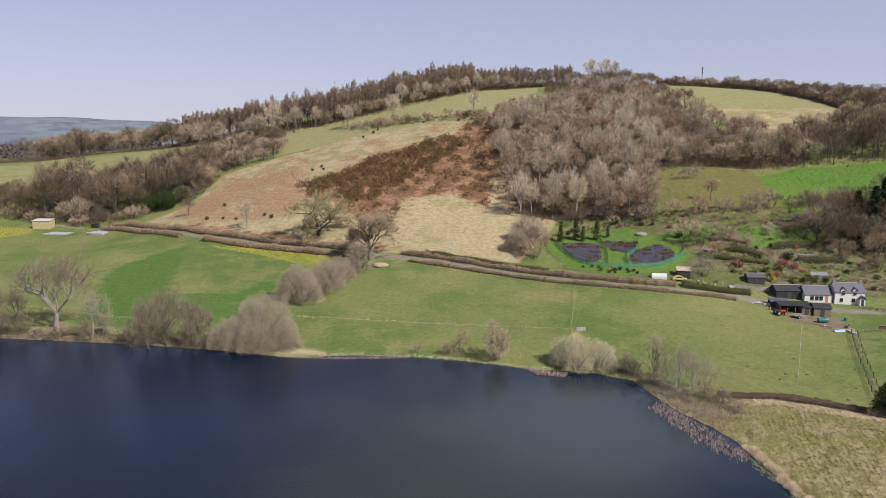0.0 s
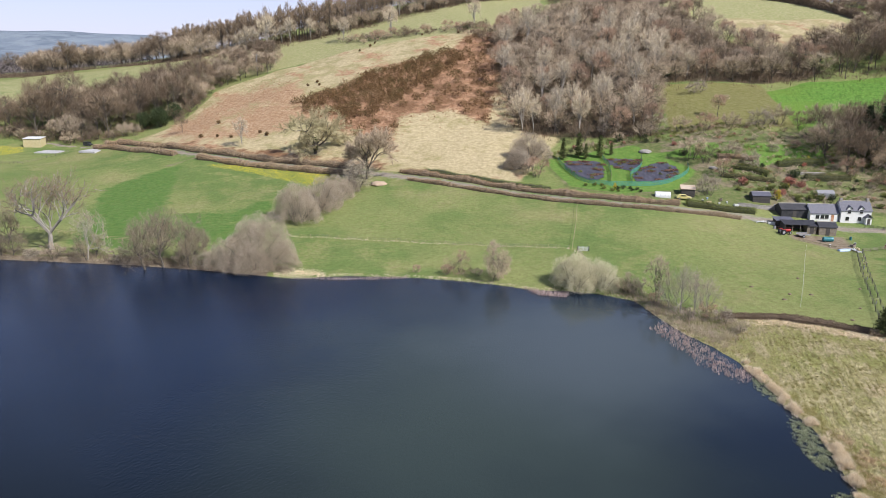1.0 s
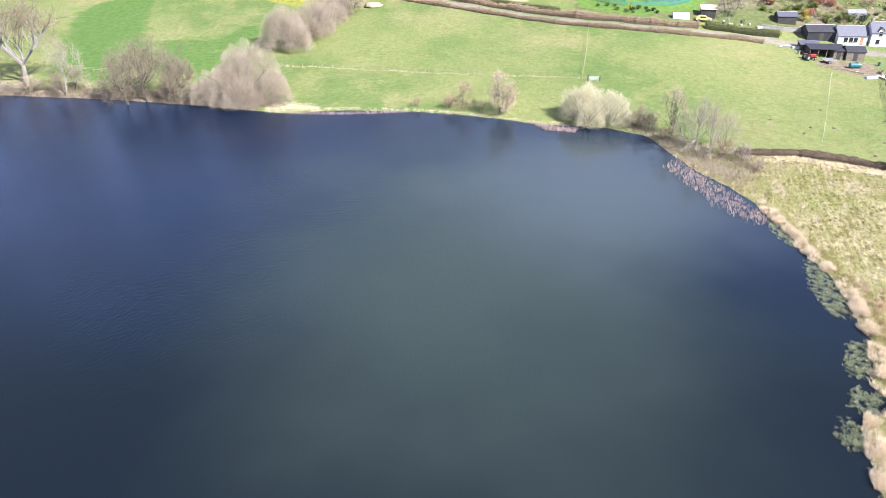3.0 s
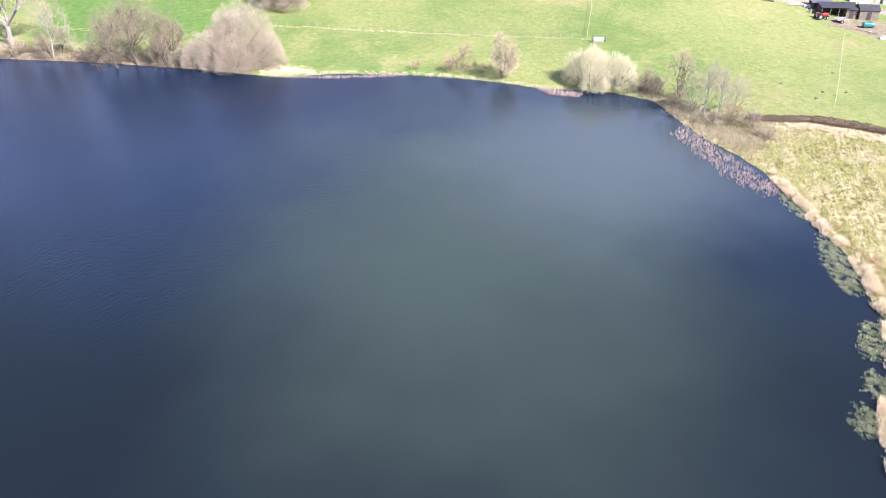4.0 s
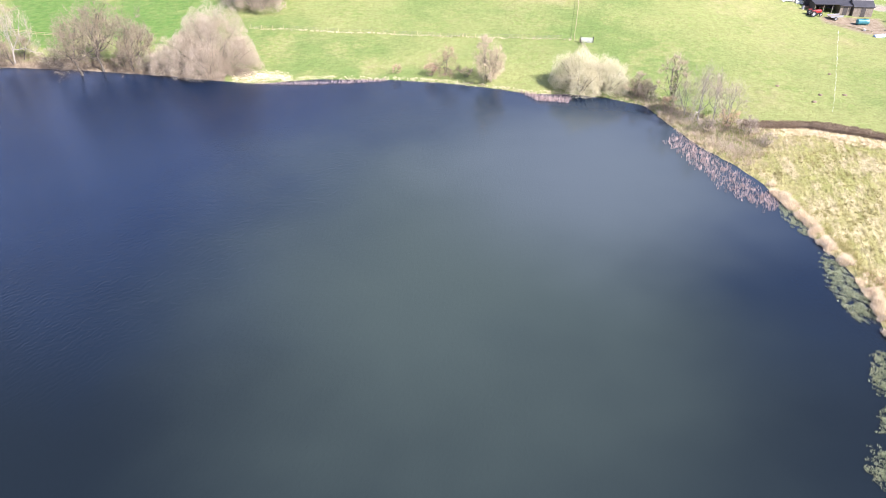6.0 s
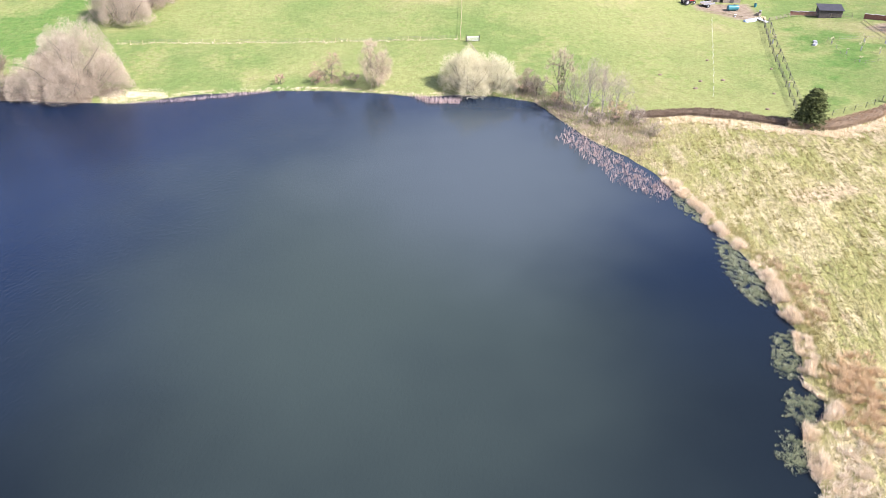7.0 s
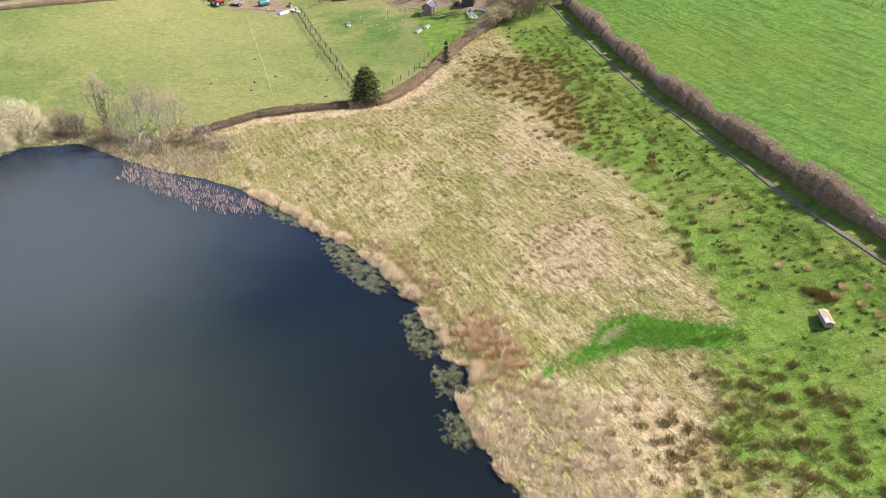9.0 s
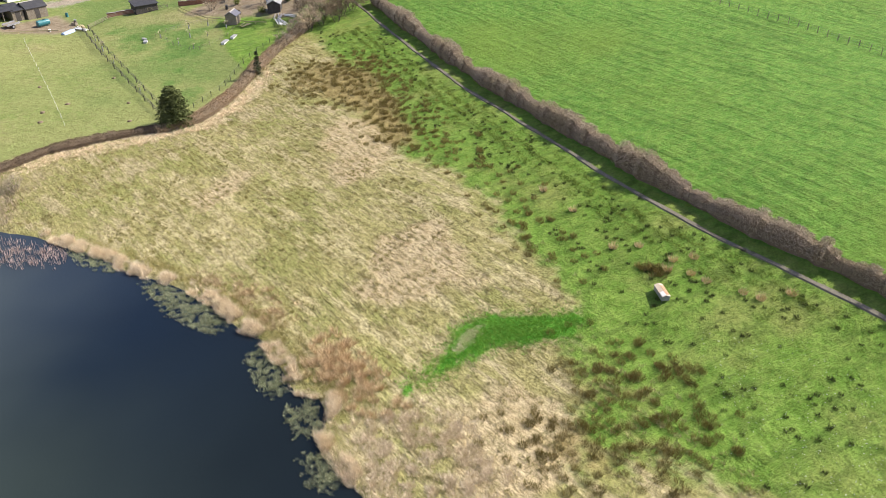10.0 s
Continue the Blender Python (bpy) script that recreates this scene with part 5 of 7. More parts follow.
hedge("hedge", rounded([(77, 124), (82, 121.7), (92, 123.4), (104, 128.3), (116, 131), (124, 132)]), 1.3, 2.6, 460, "hedge", "low tangled bramble bank at the marsh edge", seed=10, chip=0.08)
for x, y in spread(rng, [(160, 545), (210, 530), (232, 445), (300, 440), (300, 470), (215, 545), (165, 560)], 70, 4):
    plant(thicket[rng.choice([0, 3, 3])], x, y, rng.uniform(0, 360), rng.uniform(1.2, 2.0))
hedge("hedge", rounded([(160, 556), (190, 551), (214, 536), (226, 486), (227, 446), (229, 415)]), 4.2, 4.5, 110, "dark_twig", "tall dark overgrown hedge along the hilltop field", seed=21, chip=0.3, rough=2.5)
hedge("hedge", [(-190, 498), (-150, 490)], 1.6, 2, 60, "dark_twig", "dark hedge across the upper pasture", seed=11, chip=0.16)

# ---- marsh, reeds and scrub ----
def grown(name, tris, leaf, label, category):
    ob = placed(name, tri_mesh(name, tris), M[leaf])
    return tagged(ob, label, category, kind="stuff")


def spots(rng, poly, n, rag=0.8):
    """Places on the ground within a polygon, with a ragged edge."""
    p = scatter(rng, poly, n)
    p = p + rng.normal(0, rag, p.shape)
    p = p[inside(LAKE, p[:, 0], p[:, 1]) < 0]
    return np.column_stack([p, height(p[:, 0], p[:, 1])])


def edge(rng, x0, x1, n, inner, outer, line=None):
    """Places along the shore, from inner metres in the water to outer metres on land."""
    p = np.array(line if line is not None else LAKE[4:-3], float)
    q, d = along(p, 0.25)
    i = rng.integers(0, len(q), n * 3)
    off = rng.uniform(-inner, outer, n * 3)
    k = np.stack([q[i, 0] - d[i, 1] * off, q[i, 1] + d[i, 0] * off], 1)
    k = k[(k[:, 0] > x0) & (k[:, 0] < x1)][:n]
    return np.column_stack([k, np.maximum(height(k[:, 0], k[:, 1]), -0.05)])


rng = np.random.default_rng(17)
marsh_at = spots(rng, MARSH, 15000)
c, s = math.cos(radians(-16)), math.sin(radians(-16))
across, lengthways = marsh_at[:, 0] * c + marsh_at[:, 1] * s, -marsh_at[:, 0] * s + marsh_at[:, 1] * c
across = np.round(across / 0.85) * 0.85 + rng.normal(0, 0.10, len(across)) + 0.22 * waves(marsh_at[:, 0], marsh_at[:, 1], 14, 2)
marsh_at[:, 0], marsh_at[:, 1] = across * c - lengthways * s, across * s + lengthways * c
marsh_at = marsh_at[inside(LAKE, marsh_at[:, 0], marsh_at[:, 1]) < 0]
marsh_at = marsh_at[inside(DITCH, marsh_at[:, 0], marsh_at[:, 1]) < 0.2]
marsh_at = marsh_at[(inside(MARSH, marsh_at[:, 0], marsh_at[:, 1]) > rng.uniform(0, 11, len(marsh_at))) | (marsh_at[:, 0] < 62) | (marsh_at[:, 1] > 116)]
marsh_at[:, 2] = height(marsh_at[:, 0], marsh_at[:, 1])
lump = waves(marsh_at[:, 0], marsh_at[:, 1], 9, 3) * 0.5 + 0.5
grown("marsh_grass", blades(rng, marsh_at[lump < 0.75], 0.30, 0.019, 1.0, 14, 0.20), "straw", "pale straw-coloured flattened marsh grass", "grass")
grown("marsh_grass", blades(rng, marsh_at[lump > 0.55], 0.27, 0.019, 1.0, 14, 0.20), "sedge", "olive green sedge in the marsh", "grass")
rush_at = np.concatenate([spots(rng, RUSHES, 380, 2.2), spots(rng, RUSHES_SOUTH, 215, 1.5), spots(rng, [(110, 112), (91, 90), (78, 64), (69, 54), (76, 54), (96, 82), (116, 112)], 220, 1.8)])
grown("rush_clumps", blades(rng, rush_at, rng.uniform(0.35, 0.62, len(rush_at)), 0.013, 0.42, 110, 0.40), "rush", "dark olive-brown rush clumps", "rushes")
field_at = spots(rng, [(118, 128), (96, 86), (82, 62), (72, 50), (64, 42), (52, 26), (76, 26), (80, 38), (92, 64), (126, 118)], 320, 1.5)
grown("rush_clumps", blades(rng, field_at, rng.uniform(0.2, 0.42, len(field_at)), 0.014, 0.45, 60, 0.22), "ivy", "small dark rush tufts in green pasture", "rushes")
grown("ditch_plants", blades(rng, spots(rng, DITCH, 2300, 0.8), rng.uniform(0.08, 0.26), 0.022, 1.0, 11, 0.2), "lush", "vivid green plants in a wet ditch", "plants")
pasture_at = spots(rng, [(118, 128), (90, 82), (76, 56), (60, 40), (46, 22), (70, 5), (80, 30), (92, 62), (128, 120)], 9000)
pasture_at = pasture_at[waves(pasture_at[:, 0], pasture_at[:, 1], 5, 2) + rng.normal(0, 0.4, len(pasture_at)) > -0.1]
grown("pasture_grass", blades(rng, pasture_at, 0.12, 0.03, 1.2, 9, 0.35), "grass", "tussocky green pasture grass", "grass")

bank_at = spots(rng, [(122, 124), (100, 86), (86, 61), (78, 45), (74, 30), (77, 28), (82, 42), (90, 59), (104, 84), (126, 120)], 2600, 1.2)
row = (bank_at[:, 0] * 0.84 - bank_at[:, 1] * 0.54)
clear = band(PATH_LINE, 1.0, bank_at[:, 0], bank_at[:, 1]) < 0
bank_at, row = bank_at[clear], row[clear]
bank_at = bank_at[np.sin(row * 3.4 + 1.6 * waves(bank_at[:, 0], bank_at[:, 1], 13, 4)) > -0.2]
grown("pasture_grass", blades(rng, bank_at, 0.22, 0.02, 1.0, 26, 0.34), "bank_grass", "rough green tussocks on the bank below the footpath", "grass")
tussock_at = np.array([(77.7, 51.9), (78.9, 49.4), (77.9, 45.4), (79.0, 43.5), (76.4, 45.5), (76.6, 43.1), (75.8, 37.7), (75.6, 36.0), (77.2, 33.5), (76.1, 41.4), (82.5, 58.6), (85, 63.5)])
tussock_at = np.column_stack([tussock_at, height(tussock_at[:, 0], tussock_at[:, 1])])
grown("dry_tussocks", blades(rng, tussock_at, rng.uniform(0.45, 0.75, len(tussock_at)), 0.016, 0.6, 150, 0.42), "red_reed", "dry buff grass tussocks on the bank", "grass")
grown("rush_clumps", blades(rng, spots(rng, [(74.9, 48.6), (76.4, 47.6), (76.3, 45.2), (75.4, 45.4)], 26, 0.25), 0.5, 0.013, 0.5, 90, 0.36), "rush", "dark rush patch beside the feeder", "rushes")
flower_at = spots(rng, [(68.6, 40), (72, 32), (68, 24), (56, 22), (52, 28), (60, 36)], 420, 0.6)
flower_at[:, 2] += 0.14
grown("pasture_flowers", blades(rng, flower_at, 0.03, 0.045, 1.5, 3, 0.05), "white_tape", "small whitish flowers in the green pasture", "flowers")
SOUTH_SHORE = [(x + 0.35, y) for x, y in LAKE[20:-4]]
reed_at = edge(rng, 30, 56, 5200, 0.75, 0.75, SOUTH_SHORE)
clump = waves(reed_at[:, 0], reed_at[:, 1], 3.7, 7) + 0.5 * waves(reed_at[:, 0], reed_at[:, 1], 1.6, 4)
keep = clump + rng.normal(0, 0.12, len(clump)) > -0.12
reed_at, clump = reed_at[keep], clump[keep]
grown("reeds", blades(rng, reed_at, np.clip(0.62 + 0.30 * clump, 0.3, 1.05), 0.014, 0.55, 22, 0.22), "reed", "pale buff reeds along the water's edge", "reeds")
grown("reeds", blades(rng, spots(rng, [(52.3, 73), (51.2, 67.5), (48.6, 61.2), (46, 63), (47, 67), (49, 72)], 130, 0.9), 0.72, 0.015, 0.65, 90, 0.36), "red_reed", "rusty brown reed tussocks behind the shore", "reeds")
flat_at = spots(rng, [(48.6, 61.2), (50, 56), (47, 50), (42, 46), (39, 54), (41.5, 60.5), (44.5, 64)], 1100, 0.7)
rut = np.abs((flat_at[:, 0] - 43.6) * 0.93 - (flat_at[:, 1] - 56) * 0.37)
grown("reeds", blades(rng, flat_at[(rut > 0.35) & (waves(flat_at[:, 0], flat_at[:, 1], 2.2, 5) > -0.2)], 0.36, 0.016, 1.0, 40, 0.30), "reed", "flattened pale dead reeds by the shore", "reeds")
grown("reeds", blades(rng, spots(rng, [(53, 92), (55.5, 86), (53, 78), (51.4, 79), (52.4, 87)], 70, 1.0), 0.45, 0.015, 0.8, 70, 0.45), "red_reed", "brown tussocks along the marsh shore", "reeds")
bank_at = spots(rng, [(52, 108), (53.4, 98), (53.6, 88), (52, 79), (50, 72), (46.6, 65), (45.4, 66.8), (47.6, 73.6), (50.6, 80.6), (52.4, 90), (51.8, 99), (51.2, 108)], 420, 0.5)
grown("shore_grass", blades(rng, bank_at, 0.3, 0.015, 0.9, 34, 0.4), "sedge", "olive sedge tussocks behind the reed fringe", "grass")
bulrush_at = scatter(rng, [(42.6, 133), (45.2, 124.5), (48.2, 114), (50, 109.5), (47.5, 107.5), (43.5, 113), (41, 122), (39.6, 130)], 620) + rng.normal(0, 0.5, (620, 2))
grown("bulrushes", blades(rng, np.column_stack([bulrush_at, np.full(len(bulrush_at), -0.1)]), 0.8, 0.03, 0.2, 4, 0.25), "bulrush", "pinkish grey dead bulrush stems in shallow water", "bulrushes")
bulrush_at = scatter(rng, [(17.5, 154), (20.5, 149), (26, 147.6), (27, 149.4), (22, 151)], 260)
grown("bulrushes", blades(rng, np.column_stack([bulrush_at, np.full(len(bulrush_at), -0.1)]), 1.0, 0.03, 0.12, 4, 0.15), "bulrush", "dead bulrush stems beside the sallow", "bulrushes")
bulrush_at = scatter(rng, [(-36, 160), (-24, 158.6), (-8, 160.2), (-8, 161.4), (-24, 160)], 380)
grown("bulrushes", blades(rng, np.column_stack([bulrush_at, np.full(len(bulrush_at), -0.1)]), 0.7, 0.03, 0.12, 3, 0.15), "bulrush", "thin dead bulrush stems off the pasture shore", "bulrushes")
grown("reeds", blades(rng, edge(rng, -38, 46, 1500, 0.3, 0.7), 0.30, 0.022, 0.9, 10, 0.3), "reed", "pale dry grass along the pasture shore", "reeds")
grown("reeds", blades(rng, edge(rng, -160, -44, 1300, 0.3, 2.2), 0.5, 0.03, 0.5, 8, 0.3), "alder_twig", "brown dry growth under the shore trees", "reeds")
grown("reeds", blades(rng, spots(rng, [(-39, 161.5), (-33, 162), (-26, 160.5), (-30, 164), (-37, 165)], 260), 0.3, 0.024, 1.1, 16, 0.4), "reed", "pale dead reeds heaped on the shore", "reeds")
grown("reeds", blades(rng, spots(rng, [(55, 132.4), (64, 131), (72, 126.6), (78, 122.6), (82, 120), (92, 121.6), (104, 126), (103, 124), (92, 119.6), (82, 118), (71, 125), (63, 129.6)], 1100), 0.38, 0.028, 1.0, 13, 0.3), "reed", "tan reed fringe below the marsh hedge", "reeds")
pads = np.concatenate([scatter(rng, p, n) for p, n in (([(49.2, 109), (50.3, 107), (50.2, 101), (49.3, 100.5), (48.7, 105)], 260), ([(49.6, 96.8), (48.2, 92.5), (47.3, 88.5), (47, 84), (48, 82.6), (49.8, 83.6), (50.8, 88.5), (50.8, 93)], 1000),
                       ([(46.9, 78), (45.2, 75.5), (43.6, 72.3), (44.2, 71.3), (45.6, 71.8), (47, 74.5), (48.2, 77)], 440), ([(42, 69), (41.2, 66.2), (42.2, 65.4), (44.3, 66.2), (45, 68.5), (43.6, 69.8)], 330), ([(40, 64.8), (37.6, 62.8), (37.8, 61), (39.4, 60.8), (41, 63.2)], 260))])
pads = pads + rng.normal(0, 0.28, pads.shape)
pads = pads[waves(pads[:, 0], pads[:, 1], 1.7, 6) + 0.6 * waves(pads[:, 0], pads[:, 1], 0.8, 3) + rng.normal(0, 0.3, len(pads)) > -0.4]
pads = pads[inside(LAKE, pads[:, 0], pads[:, 1]) > 0.1]
# Pale flat blades imitate the glint of open water in the ditch.
ditch_glint = spots(rng, [(56.5, 60.2), (60, 60.6), (61.5, 59.4), (58, 59.4)], 170, 0.15)
grown("ditch_plants", blades(rng, ditch_glint, 0.16, 0.03, 1.6, 9, 0.25), "reed", "pale blades imitating a water glint in the wet ditch", "plants")
tape_at, _ = along([(-40, 189.5), (-1, 182), (32, 175)], 0.5)
tape_at = tape_at + rng.normal(0, 0.22, tape_at.shape)
grown("fence_grass", blades(rng, np.column_stack([tape_at, height(tape_at[:, 0], tape_at[:, 1])]), 0.35, 0.03, 0.9, 10, 0.3), "reed", "pale uncut grass along the pasture fence", "grass")
moss = spots(rng, [(38, 151), (43, 147), (47, 139), (52, 134.5), (55, 131), (50, 124), (47, 128), (44, 138), (40, 147)], 900, 1.4)
grown("shore_grass", blades(rng, moss, 0.3, 0.035, 1.0, 12, 0.45), "grass", "green grass among the scrub along the shore", "grass")
grown("water_plants", blades(rng, np.column_stack([pads, np.full(len(pads), -0.03)]), 0.24, 0.03, 0.8, 9, 0.17), "lily", "grey-green leafy water plants standing in the shallows", "water plants")

grown("shore_scrub", blades(rng, spots(rng, [(35, 153), (42, 149), (46, 142), (50, 136), (57, 133), (55, 127), (49, 121), (44.5, 129), (43, 138), (40, 147)], 1500, 1.0), 0.6, 0.022, 0.9, 12, 0.6), "path_hedge", "tangled brown scrub along the shore", "scrub")
grown("shore_scrub", blades(rng, spots(rng, [(-150, 186), (-110, 178), (-73, 172), (-45, 167), (-36, 163), (-36, 166), (-73, 174), (-110, 180), (-150, 190)], 1700, 0.8), 0.85, 0.020, 0.7, 16, 0.6), "alder_twig", "tangled brown scrub under the shore trees", "scrub")

# gorse and bracken on the hill
gorse_at = np.concatenate([spread(rng, [(-66, 329), (-49, 342), (-19, 365), (4, 384), (10, 360), (-10, 330), (-25, 300), (-40, 300), (-55, 315)], 210, 2.2), spread(rng, GORSE, 130, 3.0)])
gz_at = height(gorse_at[:, 0], gorse_at[:, 1])
grown("gorse", np.concatenate([chips(rng, (x, y, z + 0.6), (1.9, 1.9, 1.5 + 1.0 * rng.uniform()), 300, 0.18, 0.55) for (x, y), z in zip(gorse_at, gz_at)]), "gorse", "dense brown gorse scrub on the hillside", "gorse")
br = spots(rng, GORSE, 4200, 5.0)
grown("bracken", blades(rng, br, 0.55, 0.09, 1.0, 6, 0.5), "bracken", "rust-red dead bracken on the hillside", "bracken")
br = spots(rng, [(-122, 330), (-110, 372), (-80, 385), (-70, 350), (-60, 300), (-95, 296)], 1500)
grown("bracken", blades(rng, br, 0.35, 0.08, 1.0, 6, 0.6), "bracken", "thin rusty bracken in hill grass", "bracken")
# Undergrowth takes the darker twig colour, for the shade between trunks.
floor_at = spots(rng, WOOD, 9000, 3.0)
grown("undergrowth", blades(rng, floor_at, rng.uniform(0.8, 3.0, len(floor_at)), 0.07, 0.7, 7, 1.0), "dark_twig", "brown brambles and saplings on the wood floor", "undergrowth")
for poly, n, tall in ((RIDGE, 2600, 6.0), ([(-186, 500), (-104, 462), (-60, 464), (10, 505), (60, 560), (50, 566), (-30, 494), (-100, 480)], 700, 3.5), ([(-262, 346), (-215, 343), (-175, 334), (-138, 334), (-118, 375), (-130, 395), (-262, 372)], 1600, 3.0),
                      ([(-330, 498), (-262, 480), (-230, 506), (-165, 480), (-165, 500), (-330, 520)], 2400, 4.0), ([(150, 548), (210, 532), (232, 445), (300, 440), (300, 455), (240, 460), (215, 545), (150, 560)], 900, 3.2), ([(158, 326), (200, 327), (232, 332), (290, 347), (280, 380), (230, 390), (194, 366), (168, 350)], 900, 3.4)):
    at = spots(rng, poly, n, 2.0)
    grown("undergrowth", blades(rng, at, rng.uniform(0.25, 0.75, len(at)) * tall, 0.06, 1.1, 13, 1.4), "dark_twig", "brown undergrowth along the edge of the woods", "undergrowth")
gorse_bush = leafy("gorse_bush", "small round dark gorse bush in hill grass", "bush", 45, (1.1, 1.1, 0.9), 420, 0.11, "gorse", "gorse bushes")
for x, y in ((-92, 300), (-86, 297), (-74, 297), (-70, 293), (-64, 352), (-58, 350), (-60, 357), (-38, 420), (-36, 300), (-100, 303), (-12, 420), (-45, 405), (-40, 413), (8, 415), (-97, 318)):
    plant(gorse_bush, x, y, 33 * x, 0.8 + 0.5 * ((x * 7) % 1 + (y * 13 % 5) / 8))
for x, y, s, k in ((-22, 425, 1.0, 3), (-10, 428, 1.1, 0), (2, 430, 1.0, 2), (-30, 440, 0.7, 1), (-45, 425, 0.6, 0), (100, 300, 0.9, 1), (104, 303, 1.0, 1), (109, 288, 0.6, 0), (27, 236, 0.9, 1),
                   (30, 232, 1.2, 2), (84, 262, 1.1, 0), (92, 258, 1.2, 2), (100, 258, 1.1, 0), (110, 257, 1.3, 1), (118, 260, 1.4, 0), (124, 256, 1.2, 3), (132, 262, 1.3, 0), (82, 240, 1.5, 0), (85, 236, 1.2, 3), (79, 215, 1.2, 1), (88, 228, 1.1, 2),
                   (94, 238, 1.1, 0), (98, 232, 1.0, 1), (128, 228, 1.2, 2), (140, 232, 1.4, 0), (136, 222, 1.1, 3), (148, 226, 1.3, 0), (145, 212, 1.2, 1), (152, 240, 1.6, 3), (160, 230, 1.6, 4 - 1), (71, 262, 1.2, 0), (76, 265, 1.4, 1), (60, 268, 1.4, 1), (50, 264, 1.5, 3)):
    plant(thicket[k], x, y, 51 * x, s * 1.3)

# far woods and the valley beyond
far_at = np.concatenate([scatter(rng, p, n) for p, n in (([(-1100, 640), (-330, 600), (-280, 760), (-700, 1000), (-1200, 1000)], 1300), ([(-2400, 1700), (-700, 1500), (-600, 2000), (-2300, 2300)], 260))])
fz = height(far_at[:, 0], far_at[:, 1])
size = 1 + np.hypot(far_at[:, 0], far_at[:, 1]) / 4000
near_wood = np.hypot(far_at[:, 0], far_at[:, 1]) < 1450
# The farther woods take the twig colour with more haze painted in.
for pick, leaf, label in ((near_wood, "valley_wood", "brown woods across the valley"), (~near_wood, "haze_tint_wood", "distant woods across the valley, tinted blue-grey for haze")):
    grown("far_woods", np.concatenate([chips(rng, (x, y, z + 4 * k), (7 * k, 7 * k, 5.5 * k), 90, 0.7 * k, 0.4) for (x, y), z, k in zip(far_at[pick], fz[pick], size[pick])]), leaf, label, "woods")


# ---- buildings ----
def window(parent, x, z, w, h, y, glass="glass"):
    """A window on a wall that faces -y: frame, sill and pane."""
    ob = part("window", box(x - w / 2 - 0.06, x + w / 2 + 0.06, y - 0.03, y + 0.05, z - 0.06, z + h + 0.06), M["dark_wood"], parent, "dark-framed window")
    part("pane", box(x - w / 2, x - 0.04, y - 0.045, y - 0.03, z, z + h), M[glass], ob)
    part("pane", box(x + 0.04, x + w / 2, y - 0.045, y - 0.03, z, z + h), M[glass], ob)
    part("sill", box(x - w / 2 - 0.12, x + w / 2 + 0.12, y - 0.14, y - 0.03, z - 0.14, z - 0.06), M["stone"], ob)
    return ob


def roof(parent, w, d, eaves, ridge, material, over=0.25, name="roof", x0=None):
    """Two slopes with thickness, along x; the wall's front is at y = 0."""
    x0 = -w / 2 if x0 is None else x0
    k = (ridge - eaves) / (d / 2)
    t = 0.14
    prof = [(-over, eaves - over * k), (d / 2, ridge), (d + over, eaves - over * k), (d + over, eaves - over * k + t), (d / 2, ridge + t), (-over, eaves - over * k + t)]
    ob = part(name, prism(prof, x0 - over, x0 + w + over), M[material], parent)
    part("ridge", prism([(d / 2 - 0.18, ridge + t - 0.10), (d / 2, ridge + t + 0.06), (d / 2 + 0.18, ridge + t - 0.10)], x0 - over - 0.02, x0 + w + over + 0.02), M["stone"], ob)
    return ob


def gabled(parent, w, d, eaves, ridge, material, sink=1.0):
    part("wall", prism([(0, -sink), (d, -sink), (d, eaves - 0.03), (d / 2, ridge - 0.03), (0, eaves - 0.03)], -w / 2, w / 2), M[material], parent)


